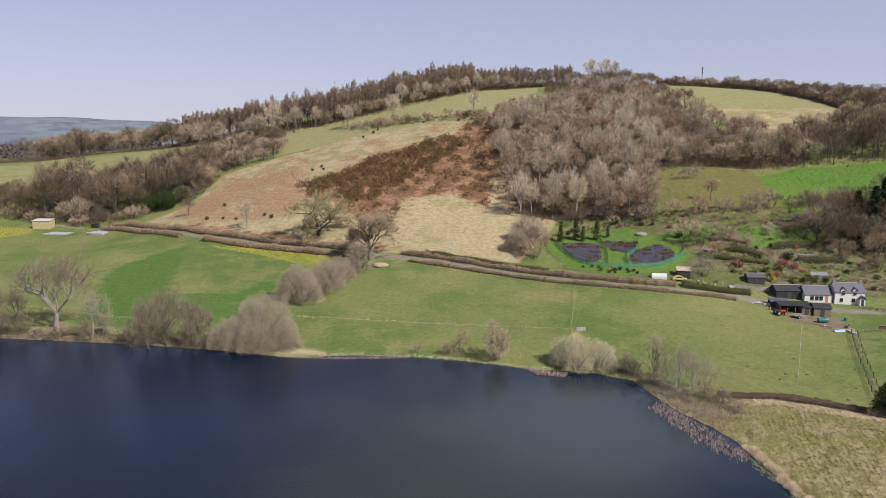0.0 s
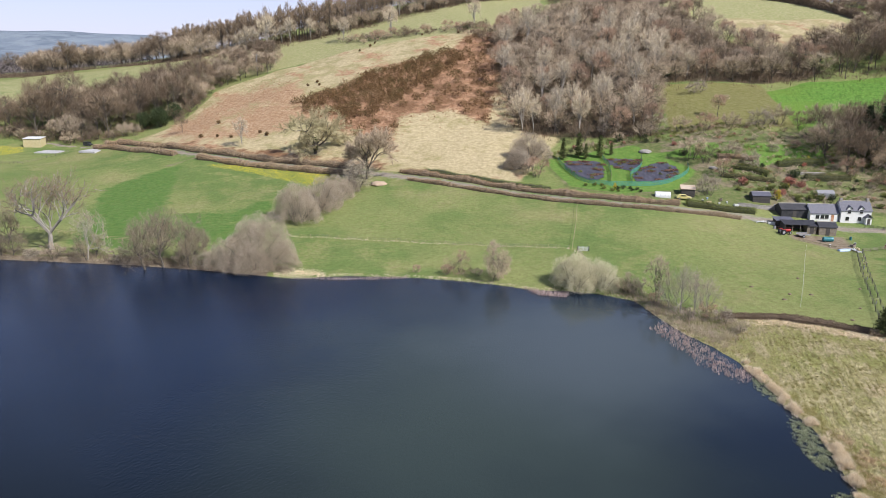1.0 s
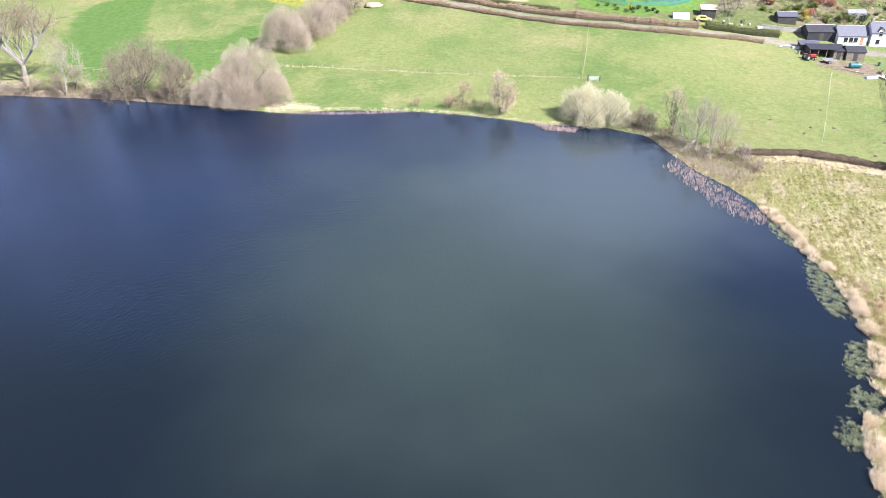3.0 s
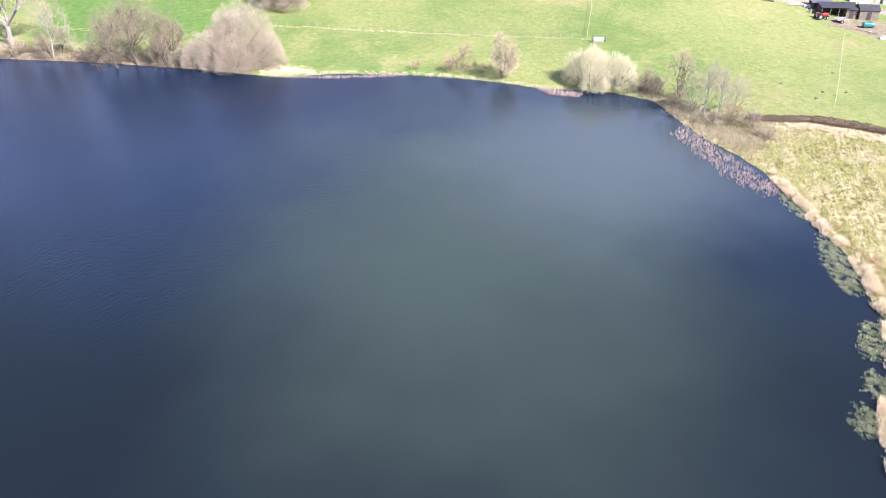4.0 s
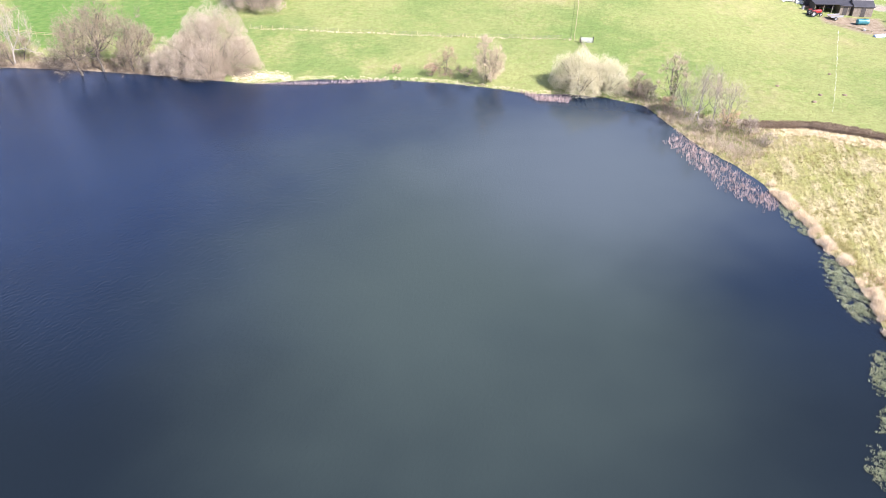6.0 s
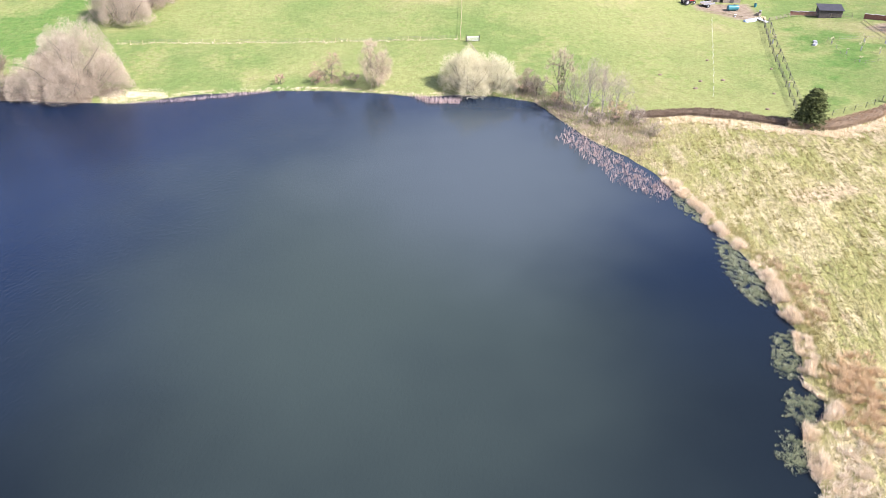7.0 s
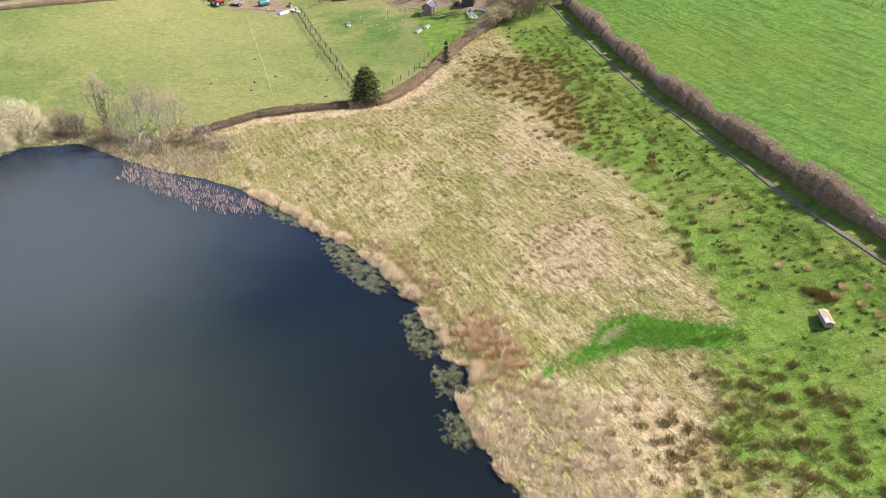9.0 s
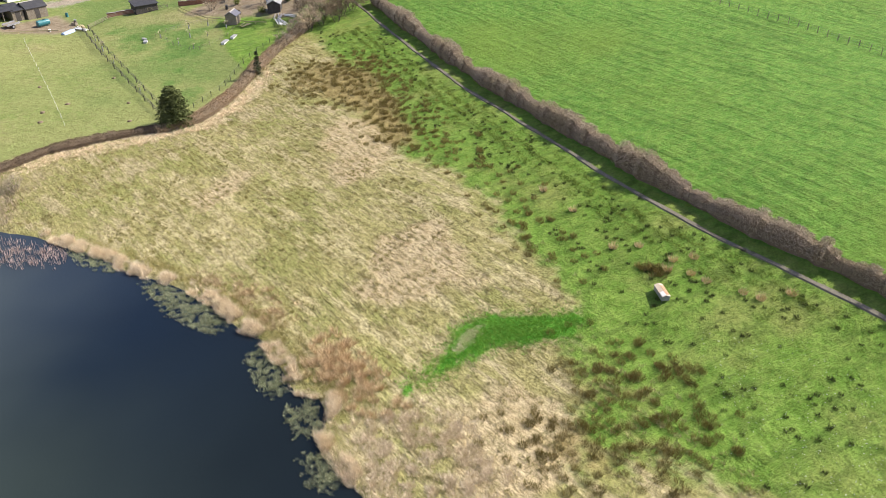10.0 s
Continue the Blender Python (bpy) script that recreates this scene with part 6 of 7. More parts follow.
def cottage():
    x, y = 116.2, 201.6
    c = thing("cottage", pose(x, y, gz(x, y), 0, 0, -4) @ Matrix.Diagonal((0.87, 0.82, 0.84, 1)), "white two-storey cottage with a dark slate roof", "house")
    gabled(c, 9.4, 6.0, 4.3, 7.0, "render_white")
    main = roof(c, 9.4, 6.0, 4.3, 7.0, "slate")
    for s in (-4.2, 4.2):
        ch = part("chimney", box(s - 0.4, s + 0.4, 2.65, 3.35, 6.6, 8.0, bevel=0.03), M["stone"], c, "stone chimney")
        part("chimney_pot", rod((s, 3, 8.0), (s, 3, 8.4), 0.14, 0.12), M["rust"], ch)
    for s in (-2.2, 1.5):
        dm = part("dormer", prism([(-0.04, 3.4), (-0.04, 4.9), (1.6, 4.9), (1.6, 3.4)], s - 0.75, s + 0.75), M["render_white"], c, "white gabled dormer")
        bm = bmesh.new()
        for u in (-1, 1):
            q = [bm.verts.new(p) for p in ((s, -0.3, 5.75), (s, 2.4, 5.75), (s + u * 1.0, 2.4, 4.75), (s + u * 1.0, -0.3, 4.75), (s, -0.3, 5.90), (s, 2.4, 5.90), (s + u * 1.0, 2.4, 4.90), (s + u * 1.0, -0.3, 4.90))]
            for f in ((0, 1, 2, 3), (4, 5, 6, 7), (0, 3, 7, 4), (2, 1, 5, 6), (3, 2, 6, 7)):
                bm.faces.new([q[i] for i in f])
        bmesh.ops.recalc_face_normals(bm, faces=bm.faces)
        part("dormer_roof", bm, M["slate"], dm)
        bm = bmesh.new()
        bm.faces.new([bm.verts.new(p) for p in ((s - 0.75, -0.045, 4.88), (s + 0.75, -0.045, 4.88), (s, -0.045, 5.74))])
        part("gable", bm, M["render_white"], dm)
        window(c, s, 3.45, 0.9, 1.15, -0.06)
    for s in (-2.6, 1.2):
        window(c, s, 1.0, 0.95, 1.1, -0.02)
    porch = part("porch", box(2.6, 4.4, -1.5, -0.02, -1.0, 2.1), M["render_white"], c, "white gabled porch")
    bm = bmesh.new()
    for u in (-1, 1):
        q = [bm.verts.new(p) for p in ((3.5, -1.8, 3.2), (3.5, 0.0, 3.2), (3.5 + u * 1.3, 0.0, 2.0), (3.5 + u * 1.3, -1.8, 2.0), (3.5, -1.8, 3.34), (3.5, 0.0, 3.34), (3.5 + u * 1.3, 0.0, 2.14), (3.5 + u * 1.3, -1.8, 2.14))]
        for f in ((0, 1, 2, 3), (4, 5, 6, 7), (0, 3, 7, 4), (2, 1, 5, 6), (3, 2, 6, 7)):
            bm.faces.new([q[i] for i in f])
    bmesh.ops.recalc_face_normals(bm, faces=bm.faces)
    part("porch_roof", bm, M["slate"], porch)
    part("door", box(3.05, 3.95, -1.54, -1.5, 0.0, 2.0), M["dark_wood"], porch, "dark wooden front door")


cottage()


def annex():
    x, y = 107.8, 202.6
    c = thing("cottage_wing", pose(x, y, gz(x, y), 0, 0, -2) @ Matrix.Diagonal((0.76, 0.85, 0.85, 1)), "long white single-storey cottage wing with a slate roof", "house")
    gabled(c, 10.2, 5.4, 2.7, 5.2, "render_white")
    roof(c, 10.2, 5.4, 2.7, 5.2, "slate")
    for s in (-2.4, -0.6, 1.0):
        window(c, s, 0.9, 1.2, 1.1, -0.02)
    part("door", box(2.6, 3.6, -0.06, -0.02, -0.4, 2.1), M["rust"], c, "brown wooden door")
    part("step", box(2.3, 3.9, -0.9, -0.02, -1.0, -0.2), M["stone"], c)


annex()


def board_shed(x, y, turn, w, d, eaves, ridge, wall, cover, label, lean=False, front=True, name="shed", boards=10):
    """A timber shed with upright boards, a door and a roof."""
    c = thing(name, pose(x, y, gz(x, y), 0, 0, turn), label, "shed")
    if lean:
        part("wall", prism([(0, -0.6), (d, -0.6), (d, ridge - 0.03), (0, eaves - 0.03)], -w / 2, w / 2), M[wall], c)
        k = (ridge - eaves) / d
        part("roof", prism([(-0.3, eaves - 0.3 * k), (d + 0.3, ridge + 0.3 * k), (d + 0.3, ridge + 0.3 * k + 0.09), (-0.3, eaves - 0.3 * k + 0.09)], -w / 2 - 0.25, w / 2 + 0.25), M[cover], c)
    else:
        gabled(c, w, d, eaves, ridge, wall, 0.6)
        roof(c, w, d, eaves, ridge, cover, 0.2)
    for i in range(boards):
        u = -w / 2 + (i + 0.5) * w / boards
        part("board", box(u - w / boards * 0.44, u + w / boards * 0.44, -0.035, -0.002, -0.1, eaves - 0.12), M[wall], c)
    if front:
        part("door", box(-0.5, 0.5, -0.075, -0.038, 0.0, min(1.95, eaves - 0.15)), M["dark_wood"], c)
    return c


board_shed(100.2, 204.4, -1, 7.4, 4.6, 2.3, 3.6, "black_sheet", "black_sheet", "long black corrugated barn beside the cottage", name="barn", boards=16)
board_shed(103.1, 191.0, -8, 4.4, 4.0, 2.3, 3.3, "wood", "black_sheet", "weathered board shed with a black roof", boards=12)
board_shed(99.3, 192.0, -8, 2.4, 3.6, 2.2, 2.9, "wood", "black_sheet", "narrow lean-to shed with a black sheet roof", lean=True, boards=6)


def open_shed(x, y, turn, w, d, cover, label):
    c = thing("cart_shed", pose(x, y, gz(x, y), 0, 0, turn), label, "shed")
    part("roof", prism([(-0.3, 2.15), (d + 0.3, 2.6), (d + 0.3, 2.69), (-0.3, 2.24)], -w / 2 - 0.2, w / 2 + 0.2), M[cover], c)
    part("back_wall", box(-w / 2, w / 2, d - 0.12, d, -0.6, 2.5), M["dark_wood"], c)
    part("side_wall", box(-w / 2, -w / 2 + 0.1, 0.1, d - 0.12, -0.6, 2.15), M["dark_wood"], c)
    for i in range(4):
        u = -w / 2 + 0.1 + (w - 0.2) * i / 3
        part("post", rod((u, 0, -0.5), (u, 0, 2.2), 0.09), M["wood"], c)


open_shed(95.4, 192.6, -6, 6.2, 3.6, "black_sheet", "open-fronted cart shed with a black sheet roof")
board_shed(94.2, 197, -3, 4.6, 2.6, 1.7, 2.1, "dark_wood", "slate", "low dark shed with a slate roof", lean=True, front=False, boards=8)
board_shed(-183, 325.5, 2, 7.6, 5.0, 3.8, 4.2, "pale_wood", "white_sheet", "yellow timber barn with a white flat roof", lean=True, front=False, name="timber_barn", boards=14)
board_shed(72.6, 213.8, -12, 3.8, 3.0, 2.2, 2.8, "dark_wood", "old_tin", "open garden hut with a rusty white roof", lean=True, boards=7)
board_shed(94.2, 213.0, -6, 5.0, 3.6, 2.1, 3.0, "dark_wood", "slate", "dark garden summerhouse with a slate roof", boards=8)
board_shed(119.4, 147.6, 25, 2.6, 2.2, 1.8, 2.5, "wood", "slate", "small garden shed with a blue-grey roof", boards=5)
board_shed(128.5, 143.8, 35, 3.6, 2.6, 1.6, 2.3, "dark_wood", "grey_sheet", "low plot shed with a pale grey roof", boards=6)
board_shed(118.5, 174.5, -20, 5.0, 3.0, 1.7, 2.2, "dark_wood", "black_sheet", "low black shed beside the brick wall", lean=True, boards=7)


def greenhouse(x, y, turn, w, d):
    c = thing("greenhouse", pose(x, y, gz(x, y), 0, 0, turn), "small greenhouse with pale grey glass", "greenhouse")
    part("base", box(-w / 2, w / 2, 0, d, -0.5, 0.5), M["stone"], c)
    for i in range(5):
        u = -w / 2 + (w - 0.08) * i / 4
        f = part("frame", prism([(0, 0.5), (0, 1.7), (d / 2, 2.5), (d, 1.7), (d, 0.5), (d - 0.06, 0.5), (d - 0.06, 1.66), (d / 2, 2.42), (0.06, 1.66), (0.06, 0.5)], u, u + 0.08), M["grey_sheet"], c)
    for i in range(4):
        u = -w / 2 + 0.09 + (w - 0.08) * i / 4
        for prof in ([(0.02, 0.5), (0.02, 1.68), (0.04, 1.68), (0.04, 0.5)], [(0.05, 1.70), (d / 2, 2.46), (d / 2, 2.44), (0.05, 1.68)]):
            part("pane", prism(prof, u, u + (w - 0.08) / 4 - 0.1), M["grey_sheet"], c)


greenhouse(115, 216.4, -5, 5, 3)


def polytunnel(x, y, turn, length, r):
    c = thing("polytunnel", pose(x, y, gz(x, y), 0, 0, turn), "small white plastic polytunnel by the lane hedge", "polytunnel")
    prof = [(r * (1 - math.cos(a)), 0.5 + r * math.sin(a)) for a in np.linspace(0, math.pi, 9)]
    part("cover", prism([(0, -0.4)] + prof + [(2 * r, -0.4)], -length / 2, length / 2), M["white_sheet"], c)
    for i in range(4):
        u = -length / 2 - 0.02 + (length) * i / 3
        bm = bmesh.new()
        for p, q in zip(prof, prof[1:]):
            rod((u, p[0] - 0.02 if p[0] < r else p[0] + 0.02, p[1] + 0.02), (u, q[0] - 0.02 if q[0] < r else q[0] + 0.02, q[1] + 0.02), 0.03, sides=4, bm=bm)
        part("hoop", bm, M["grey_sheet"], c)


polytunnel(64.6, 211.4, -8, 4.4, 1.1)


def wall_run(name, line, tall, thick, material, label, copings=True):
    """A low masonry wall with a coping, stepped along the ground."""
    q, d = along(line, 2.0)
    ob = thing(name, pose(*q[0], gz(*q[0])), label, "wall")
    o = Vector((*q[0], gz(*q[0])))
    for (ax, ay), (bx, by) in zip(q, q[1:]):
        a = math.atan2(by - ay, bx - ax)
        m = Matrix.Translation(Vector((ax, ay, min(gz(ax, ay), gz(bx, by)))) - o) @ Matrix.Rotation(a, 4, "Z")
        length = math.hypot(bx - ax, by - ay)
        bm = box(0.0, length - 0.01, -thick / 2, thick / 2, -0.4, tall)
        bmesh.ops.transform(bm, matrix=m, verts=bm.verts)
        part("wall_section", bm, M[material], ob)
        bm = box(0.0, length - 0.012, -thick / 2 - 0.05, thick / 2 + 0.05, tall + 0.002, tall + 0.09, bevel=0.02)
        bmesh.ops.transform(bm, matrix=m, verts=bm.verts)
        part("coping", bm, M["stone"], ob)


wall_run("brick_wall", [(124, 170.5), (130, 163), (136, 152.5)], 1.1, 0.3, "brick", "red brick garden wall")
wall_run("brick_wall", [(112, 180), (118, 176.5)], 0.9, 0.3, "brick", "low red brick wall beside a shed")
wall_run("stone_wall", [(86, 209.5), (92, 208.8), (98, 209.2)], 1.0, 0.5, "stone", "pale grey stone garden wall")
wall_run("stone_wall", [(99, 199.6), (104, 199.2), (110, 198.4)], 1.0, 0.4, "stone", "grey stone terrace wall before the cottage")


# ---- vehicles and yard clutter ----
def wheel(parent, x, y, z, r, w):
    t = part("wheel", rod((x, y - w / 2, z), (x, y + w / 2, z), r, sides=14), M["rubber"], parent, "black tyre")
    part("rim", rod((x, y - w / 2 - 0.01, z), (x, y + w / 2 + 0.01, z), r * 0.55, sides=10), M["grey_sheet"], t)


def car(x, y, turn, paint, label, boxy=False):
    c = thing("car", pose(x, y, gz(x, y) + 0.02, 0, 0, turn), label, "car")
    if boxy:
        prof = [(-2.1, 0.45), (2.1, 0.45), (2.1, 1.05), (1.2, 1.15), (0.9, 1.85), (-2.05, 1.85), (-2.1, 1.1)]
    else:
        prof = [(-2.0, 0.35), (2.0, 0.35), (2.05, 0.75), (1.15, 0.92), (0.5, 1.42), (-1.2, 1.45), (-1.9, 0.98), (-2.05, 0.8)]
    bm = prism([(a, b) for a, b in prof], -0.82, 0.82)
    bmesh.ops.transform(bm, matrix=Matrix.Rotation(radians(-90), 4, "Z"), verts=bm.verts)
    bmesh.ops.bevel(bm, geom=list(bm.edges), offset=0.06, segments=2, affect="EDGES")
    body = part("body", bm, M[paint], c)
    for s in (-0.84, 0.83):
        g = box(-1.0, 0.45, s - 0.01, s + 0.02, 1.02 if not boxy else 1.2, 1.36 if not boxy else 1.7)
        part("side_window", g, M["glass"], c, "dark side window")
    part("windscreen", prism([(-0.7, 0.98 if not boxy else 1.2), (0.7, 0.98 if not boxy else 1.2), (0.62, 1.38 if not boxy else 1.78), (-0.62, 1.38 if not boxy else 1.78)], 0.86, 0.9 if not boxy else 1.06), M["glass"], c, "dark windscreen")
    for s in (-0.55, 0.55):
        part("headlight", box(2.0, 2.1, s - 0.16, s + 0.16, 0.62, 0.78), M["white_sheet"], c, "clear headlight")
    for u in (-1.3, 1.3):
        for s in (-0.78, 0.78):
            wheel(c, u, s, 0.33, 0.33, 0.2)


car(70.4, 210.8, -10, "yellow_paint", "small pale yellow car parked by the garden hut")
car(-158.5, 326.5, -20, "dark_paint", "dark off-road car parked on the lane", True)


def tractor(x, y, turn):
    c = thing("tractor", pose(x, y, gz(x, y), 0, 0, turn), "small old red tractor beside the sheds", "tractor")
    part("bonnet", box(0.1, 1.7, -0.35, 0.35, 0.75, 1.35, bevel=0.08), M["red_paint"], c)
    part("chassis", box(-0.9, 1.6, -0.2, 0.2, 0.45, 0.75), M["dark_paint"], c)
    part("seat", prism([(-0.25, 1.05), (0.25, 1.05), (0.25, 1.15), (-0.25, 1.15)], -0.9, -0.4), M["rubber"], c)
    part("exhaust", rod((1.2, 0.2, 1.35), (1.2, 0.2, 2.0), 0.04), M["dark_paint"], c)
    part("steering_wheel", rod((-0.15, 0, 1.45), (-0.12, 0, 1.5), 0.2, sides=12), M["rubber"], c)
    for s in (-0.75, 0.75):
        wheel(c, -0.7, s, 0.68, 0.68, 0.32)
        wheel(c, 1.35, s * 0.85, 0.4, 0.4, 0.22)
        part("mudguard", box(-1.25, -0.15, s - 0.2, s + 0.2, 1.38, 1.44, bevel=0.02), M["red_paint"], c)


tractor(91.2, 190.4, 10)


def trailer(x, y, turn):
    c = thing("trailer", pose(x, y, gz(x, y), 0, 0, turn), "grey flat farm trailer behind the tractor", "trailer")
    part("bed", box(-1.5, 1.5, -0.8, 0.8, 0.65, 0.78), M["wood"], c)
    for s in (-0.83, 0.80):
        part("side_board", box(-1.5, 1.5, s, s + 0.03, 0.66, 1.1), M["grey_sheet"], c)
    part("drawbar", rod((1.5, 0, 0.6), (2.5, 0, 0.5), 0.05), M["dark_paint"], c)
    for s in (-0.9, 0.9):
        wheel(c, -0.3, s, 0.38, 0.38, 0.2)


trailer(95.6, 189.0, 5)


def tank(x, y, turn):
    c = thing("tank", pose(x, y, gz(x, y), 0, 0, turn), "teal plastic water tank lying in the yard", "tank")
    bm = bmesh.new()
    rings = []
    for u, r in ((-1.35, 0.45), (-1.2, 0.62), (-0.6, 0.66), (-0.55, 0.62), (0.0, 0.66), (0.05, 0.62), (0.6, 0.66), (1.2, 0.62), (1.35, 0.45)):
        rings.append([bm.verts.new((u, r * math.cos(a), 0.68 + r * math.sin(a))) for a in np.linspace(0, 6.2832, 15)[:-1]])
    for a, b in zip(rings, rings[1:]):
        for k in range(14):
            bm.faces.new((a[k], a[(k + 1) % 14], b[(k + 1) % 14], b[k]))
    bm.faces.new(rings[0]), bm.faces.new(rings[-1][::-1])
    bmesh.ops.recalc_face_normals(bm, faces=bm.faces)
    part("vessel", bm, M["teal_paint"], c)
    part("lid", rod((0.3, 0, 1.3), (0.3, 0, 1.42), 0.22, sides=10), M["dark_paint"], c)
    for u in (-0.8, 0.8):
        part("cradle", box(u - 0.08, u + 0.08, -0.5, 0.5, -0.2, 0.18), M["wood"], c)


tank(100.6, 185.8, -5)


def boat(x, y, turn, hull, label, length=3.4):
    """A dinghy turned keel up."""
    c = thing("boat", pose(x, y, gz(x, y), 0, 0, turn), label, "boat")
    bm, rings = bmesh.new(), []
    for t in np.linspace(-1, 1, 9):
        w = 0.72 * math.sqrt(max(0.02, 1 - (abs(t) ** 2.4) * (1 if t > 0 else 0.5)))
        h = 0.55 * (1 - 0.25 * t * t)
        rings.append([bm.verts.new((t * length / 2, w * math.cos(a), h * math.sin(a))) for a in np.linspace(0, math.pi, 9)])
    for a, b in zip(rings, rings[1:]):
        for k in range(8):
            bm.faces.new((a[k], a[k + 1], b[k + 1], b[k]))
    bm.faces.new(rings[0]), bm.faces.new(rings[-1][::-1])
    bmesh.ops.recalc_face_normals(bm, faces=bm.faces)
    part("hull", bm, M[hull], c)
    part("keel", box(-length * 0.42, length * 0.42, -0.03, 0.03, 0.50, 0.62), M["wood"], c)


boat(100.6, 177.6, 12, "blue_paint", "pale blue dinghy lying keel up in the yard")


def plank_pile(x, y, turn, n, long, material, label, seed):
    rng = np.random.default_rng(seed)
    c = thing("timber_pile", pose(x, y, gz(x, y), 0, 0, turn), label, "timber")
    for k in range(n):
        a, u, v = rng.normal(0, 0.18), rng.uniform(-0.3, 0.3), rng.uniform(-0.7, 0.7)
        bm = box(-long / 2, long / 2, -0.09, 0.09, 0, 0.05)
        bmesh.ops.transform(bm, matrix=Matrix.Translation((u, v, 0.04 + 0.055 * k)) @ Matrix.Rotation(a, 4, "Z"), verts=bm.verts)
        part("plank", bm, M[material], c)


plank_pile(103.2, 177.2, 100, 9, 3.4, "white_sheet", "heap of pale sawn timber in the yard", 1)
plank_pile(104.4, 178.6, 70, 7, 2.8, "pale_wood", "heap of yellowish timber beside the fence", 2)
plank_pile(88.4, 199.0, 5, 7, 4.0, "white_sheet", "stack of white boards beside the lane", 3)
plank_pile(93.5, 196.0, -3, 6, 5.5, "rust", "long reddish boards lying by the sheds", 4)
plank_pile(122.0, 138.6, 60, 8, 4.2, "white_sheet", "pale boards lying at the plot corner", 5)
plank_pile(124.5, 141.2, 30, 7, 3.6, "grey_sheet", "grey sheets stacked on the plot", 6)
plank_pile(125.8, 138.6, 95, 6, 2.6, "white_sheet", "white boards by the marsh scrub", 7)
plank_pile(118.6, 145.2, 10, 5, 2.8, "pale_wood", "yellowish boards beside the small shed", 8)


def hive(x, y, turn, long):
    c = thing("cold_frame", pose(x, y, gz(x, y), 0, 0, turn), "long low white cold frame on the lawn", "cold frame", "cold frames")
    part("box", box(-long / 2, long / 2, -0.32, 0.32, -0.1, 0.22), M["white_sheet"], c)
    part("lid", prism([(-0.36, 0.23), (0.36, 0.31), (0.36, 0.35), (-0.36, 0.27)], -long / 2 - 0.05, long / 2 + 0.05), M["grey_sheet"], c)


hive(110.2, 142.6, 20, 2.2)
hive(113.0, 142.9, 20, 1.9)
hive(103.5, 157.6, 40, 1.2)
hive(104.6, 159.2, 70, 1.0)


def trough():
    c = thing("feed_trailer", pose(72.6, 44.9, gz(72.6, 44.9), 0, 0, 39) @ Matrix.Diagonal((0.80, 0.82, 0.78, 1)), "small metal sheep feeder with a rusty white lid on green pasture", "feeder")
    part("body", box(-1.3, 1.3, -0.5, 0.5, 0.18, 0.85, bevel=0.03), M["grey_sheet"], c)
    part("lid", prism([(-0.56, 0.87), (0.0, 1.06), (0.56, 0.87), (0.56, 0.91), (0.0, 1.10), (-0.56, 0.91)], -1.36, 1.36), M["old_tin"], c, "white lid stained with rust")
    part("rust_patch", prism([(-0.5, 0.935), (-0.05, 1.088), (-0.05, 1.12), (-0.5, 0.965)], -1.1, 0.9), M["rust"], c)
    part("lid_panel", prism([(0.05, 1.088), (0.5, 0.935), (0.5, 0.965), (0.05, 1.12)], -1.3, -0.4), M["white_sheet"], c, "white panel of the lid")
    for u in (-1.1, 1.1):
        for s in (-0.4, 0.4):
            part("leg", rod((u, s, -0.15), (u, s, 0.2), 0.04), M["wire"], c)


trough()


# ---- fences ----
def fence(line, gap, tall, label, post="wood", wires=3, thick=0.05, wire="wire", wire_r=0.012, lean=0.04, seed=1, name="fence"):
    rng = np.random.default_rng(seed)
    q, d = along(line, gap)
    ob = thing(name, pose(*q[0], gz(*q[0])), label, "fence")
    o = Vector((*q[0], gz(*q[0])))
    me = bpy.data.meshes.new("post")
    bm = rod((0, 0, -0.3), (0, 0, tall), thick, thick * 0.9, 6)
    bm.to_mesh(me)
    bm.free()
    me.materials.append(M[post])
    tops = []
    for x, y in q:
        p = new("post", me)
        p.parent = ob
        p.matrix_basis = Matrix.Translation(Vector((x, y, gz(x, y))) - o) @ pose(0, 0, 0, rng.normal(0, lean * 57), rng.normal(0, lean * 57), rng.uniform(0, 90))
        tops.append(Vector((x, y, gz(x, y))) - o)
    for k in range(wires):
        bm = bmesh.new()
        h = tall * (0.93 - 0.8 * k / max(wires, 1))
        tube(bm, np.array([a + Vector((0, 0, h)) for a in tops]), wire_r, wire_r, 3)
        part("wire", bm, M[wire], ob)
    return ob


fence([(156, 80), (150.6, 62.6), (143.6, 45.5), (135, 32), (126, 14)], 1.9, 1.15, "post-and-wire fence across the green field", seed=1, thick=0.06)
fence([(-40, 189.5), (-1, 182), (32, 175)], 2.6, 0.9, "low pale post-and-wire fence across the pasture", post="pale_wood", seed=2)
fence([(32, 175), (35.4, 190), (38.5, 206)], 2.0, 1.1, "weathered post-and-rail fence up to the lane", post="pale_wood", wires=1, wire="pale_wood", wire_r=0.03, seed=3)
fence([(33, 174), (33.6, 166), (34, 157)], 1.6, 1.0, "short wooden rail fence down to the shore", wires=2, wire="wood", wire_r=0.05, seed=4)
fence([(-200, 300), (-184, 296), (-169, 291), (-164, 302), (-160, 312)], 2.2, 1.1, "post-and-rail fence round the barn field", post="dark_wood", wires=2, wire="wood", wire_r=0.04, seed=5)
fence([(-130, 202), (-115.3, 198.4), (-95.8, 191.1), (-81.7, 186.7), (-72, 184)], 2.4, 0.95, "old pale rail fence behind the shore trees", post="pale_wood", wires=2, wire="pale_wood", wire_r=0.05, seed=15)
fence([(91.4, 178.6), (84, 164), (77, 150), (70, 136.5)], 3.2, 0.8, "white tape fence across the sheep pasture", post="white_tape", wires=1, wire="white_tape", wire_r=0.006, thick=0.022, seed=6)
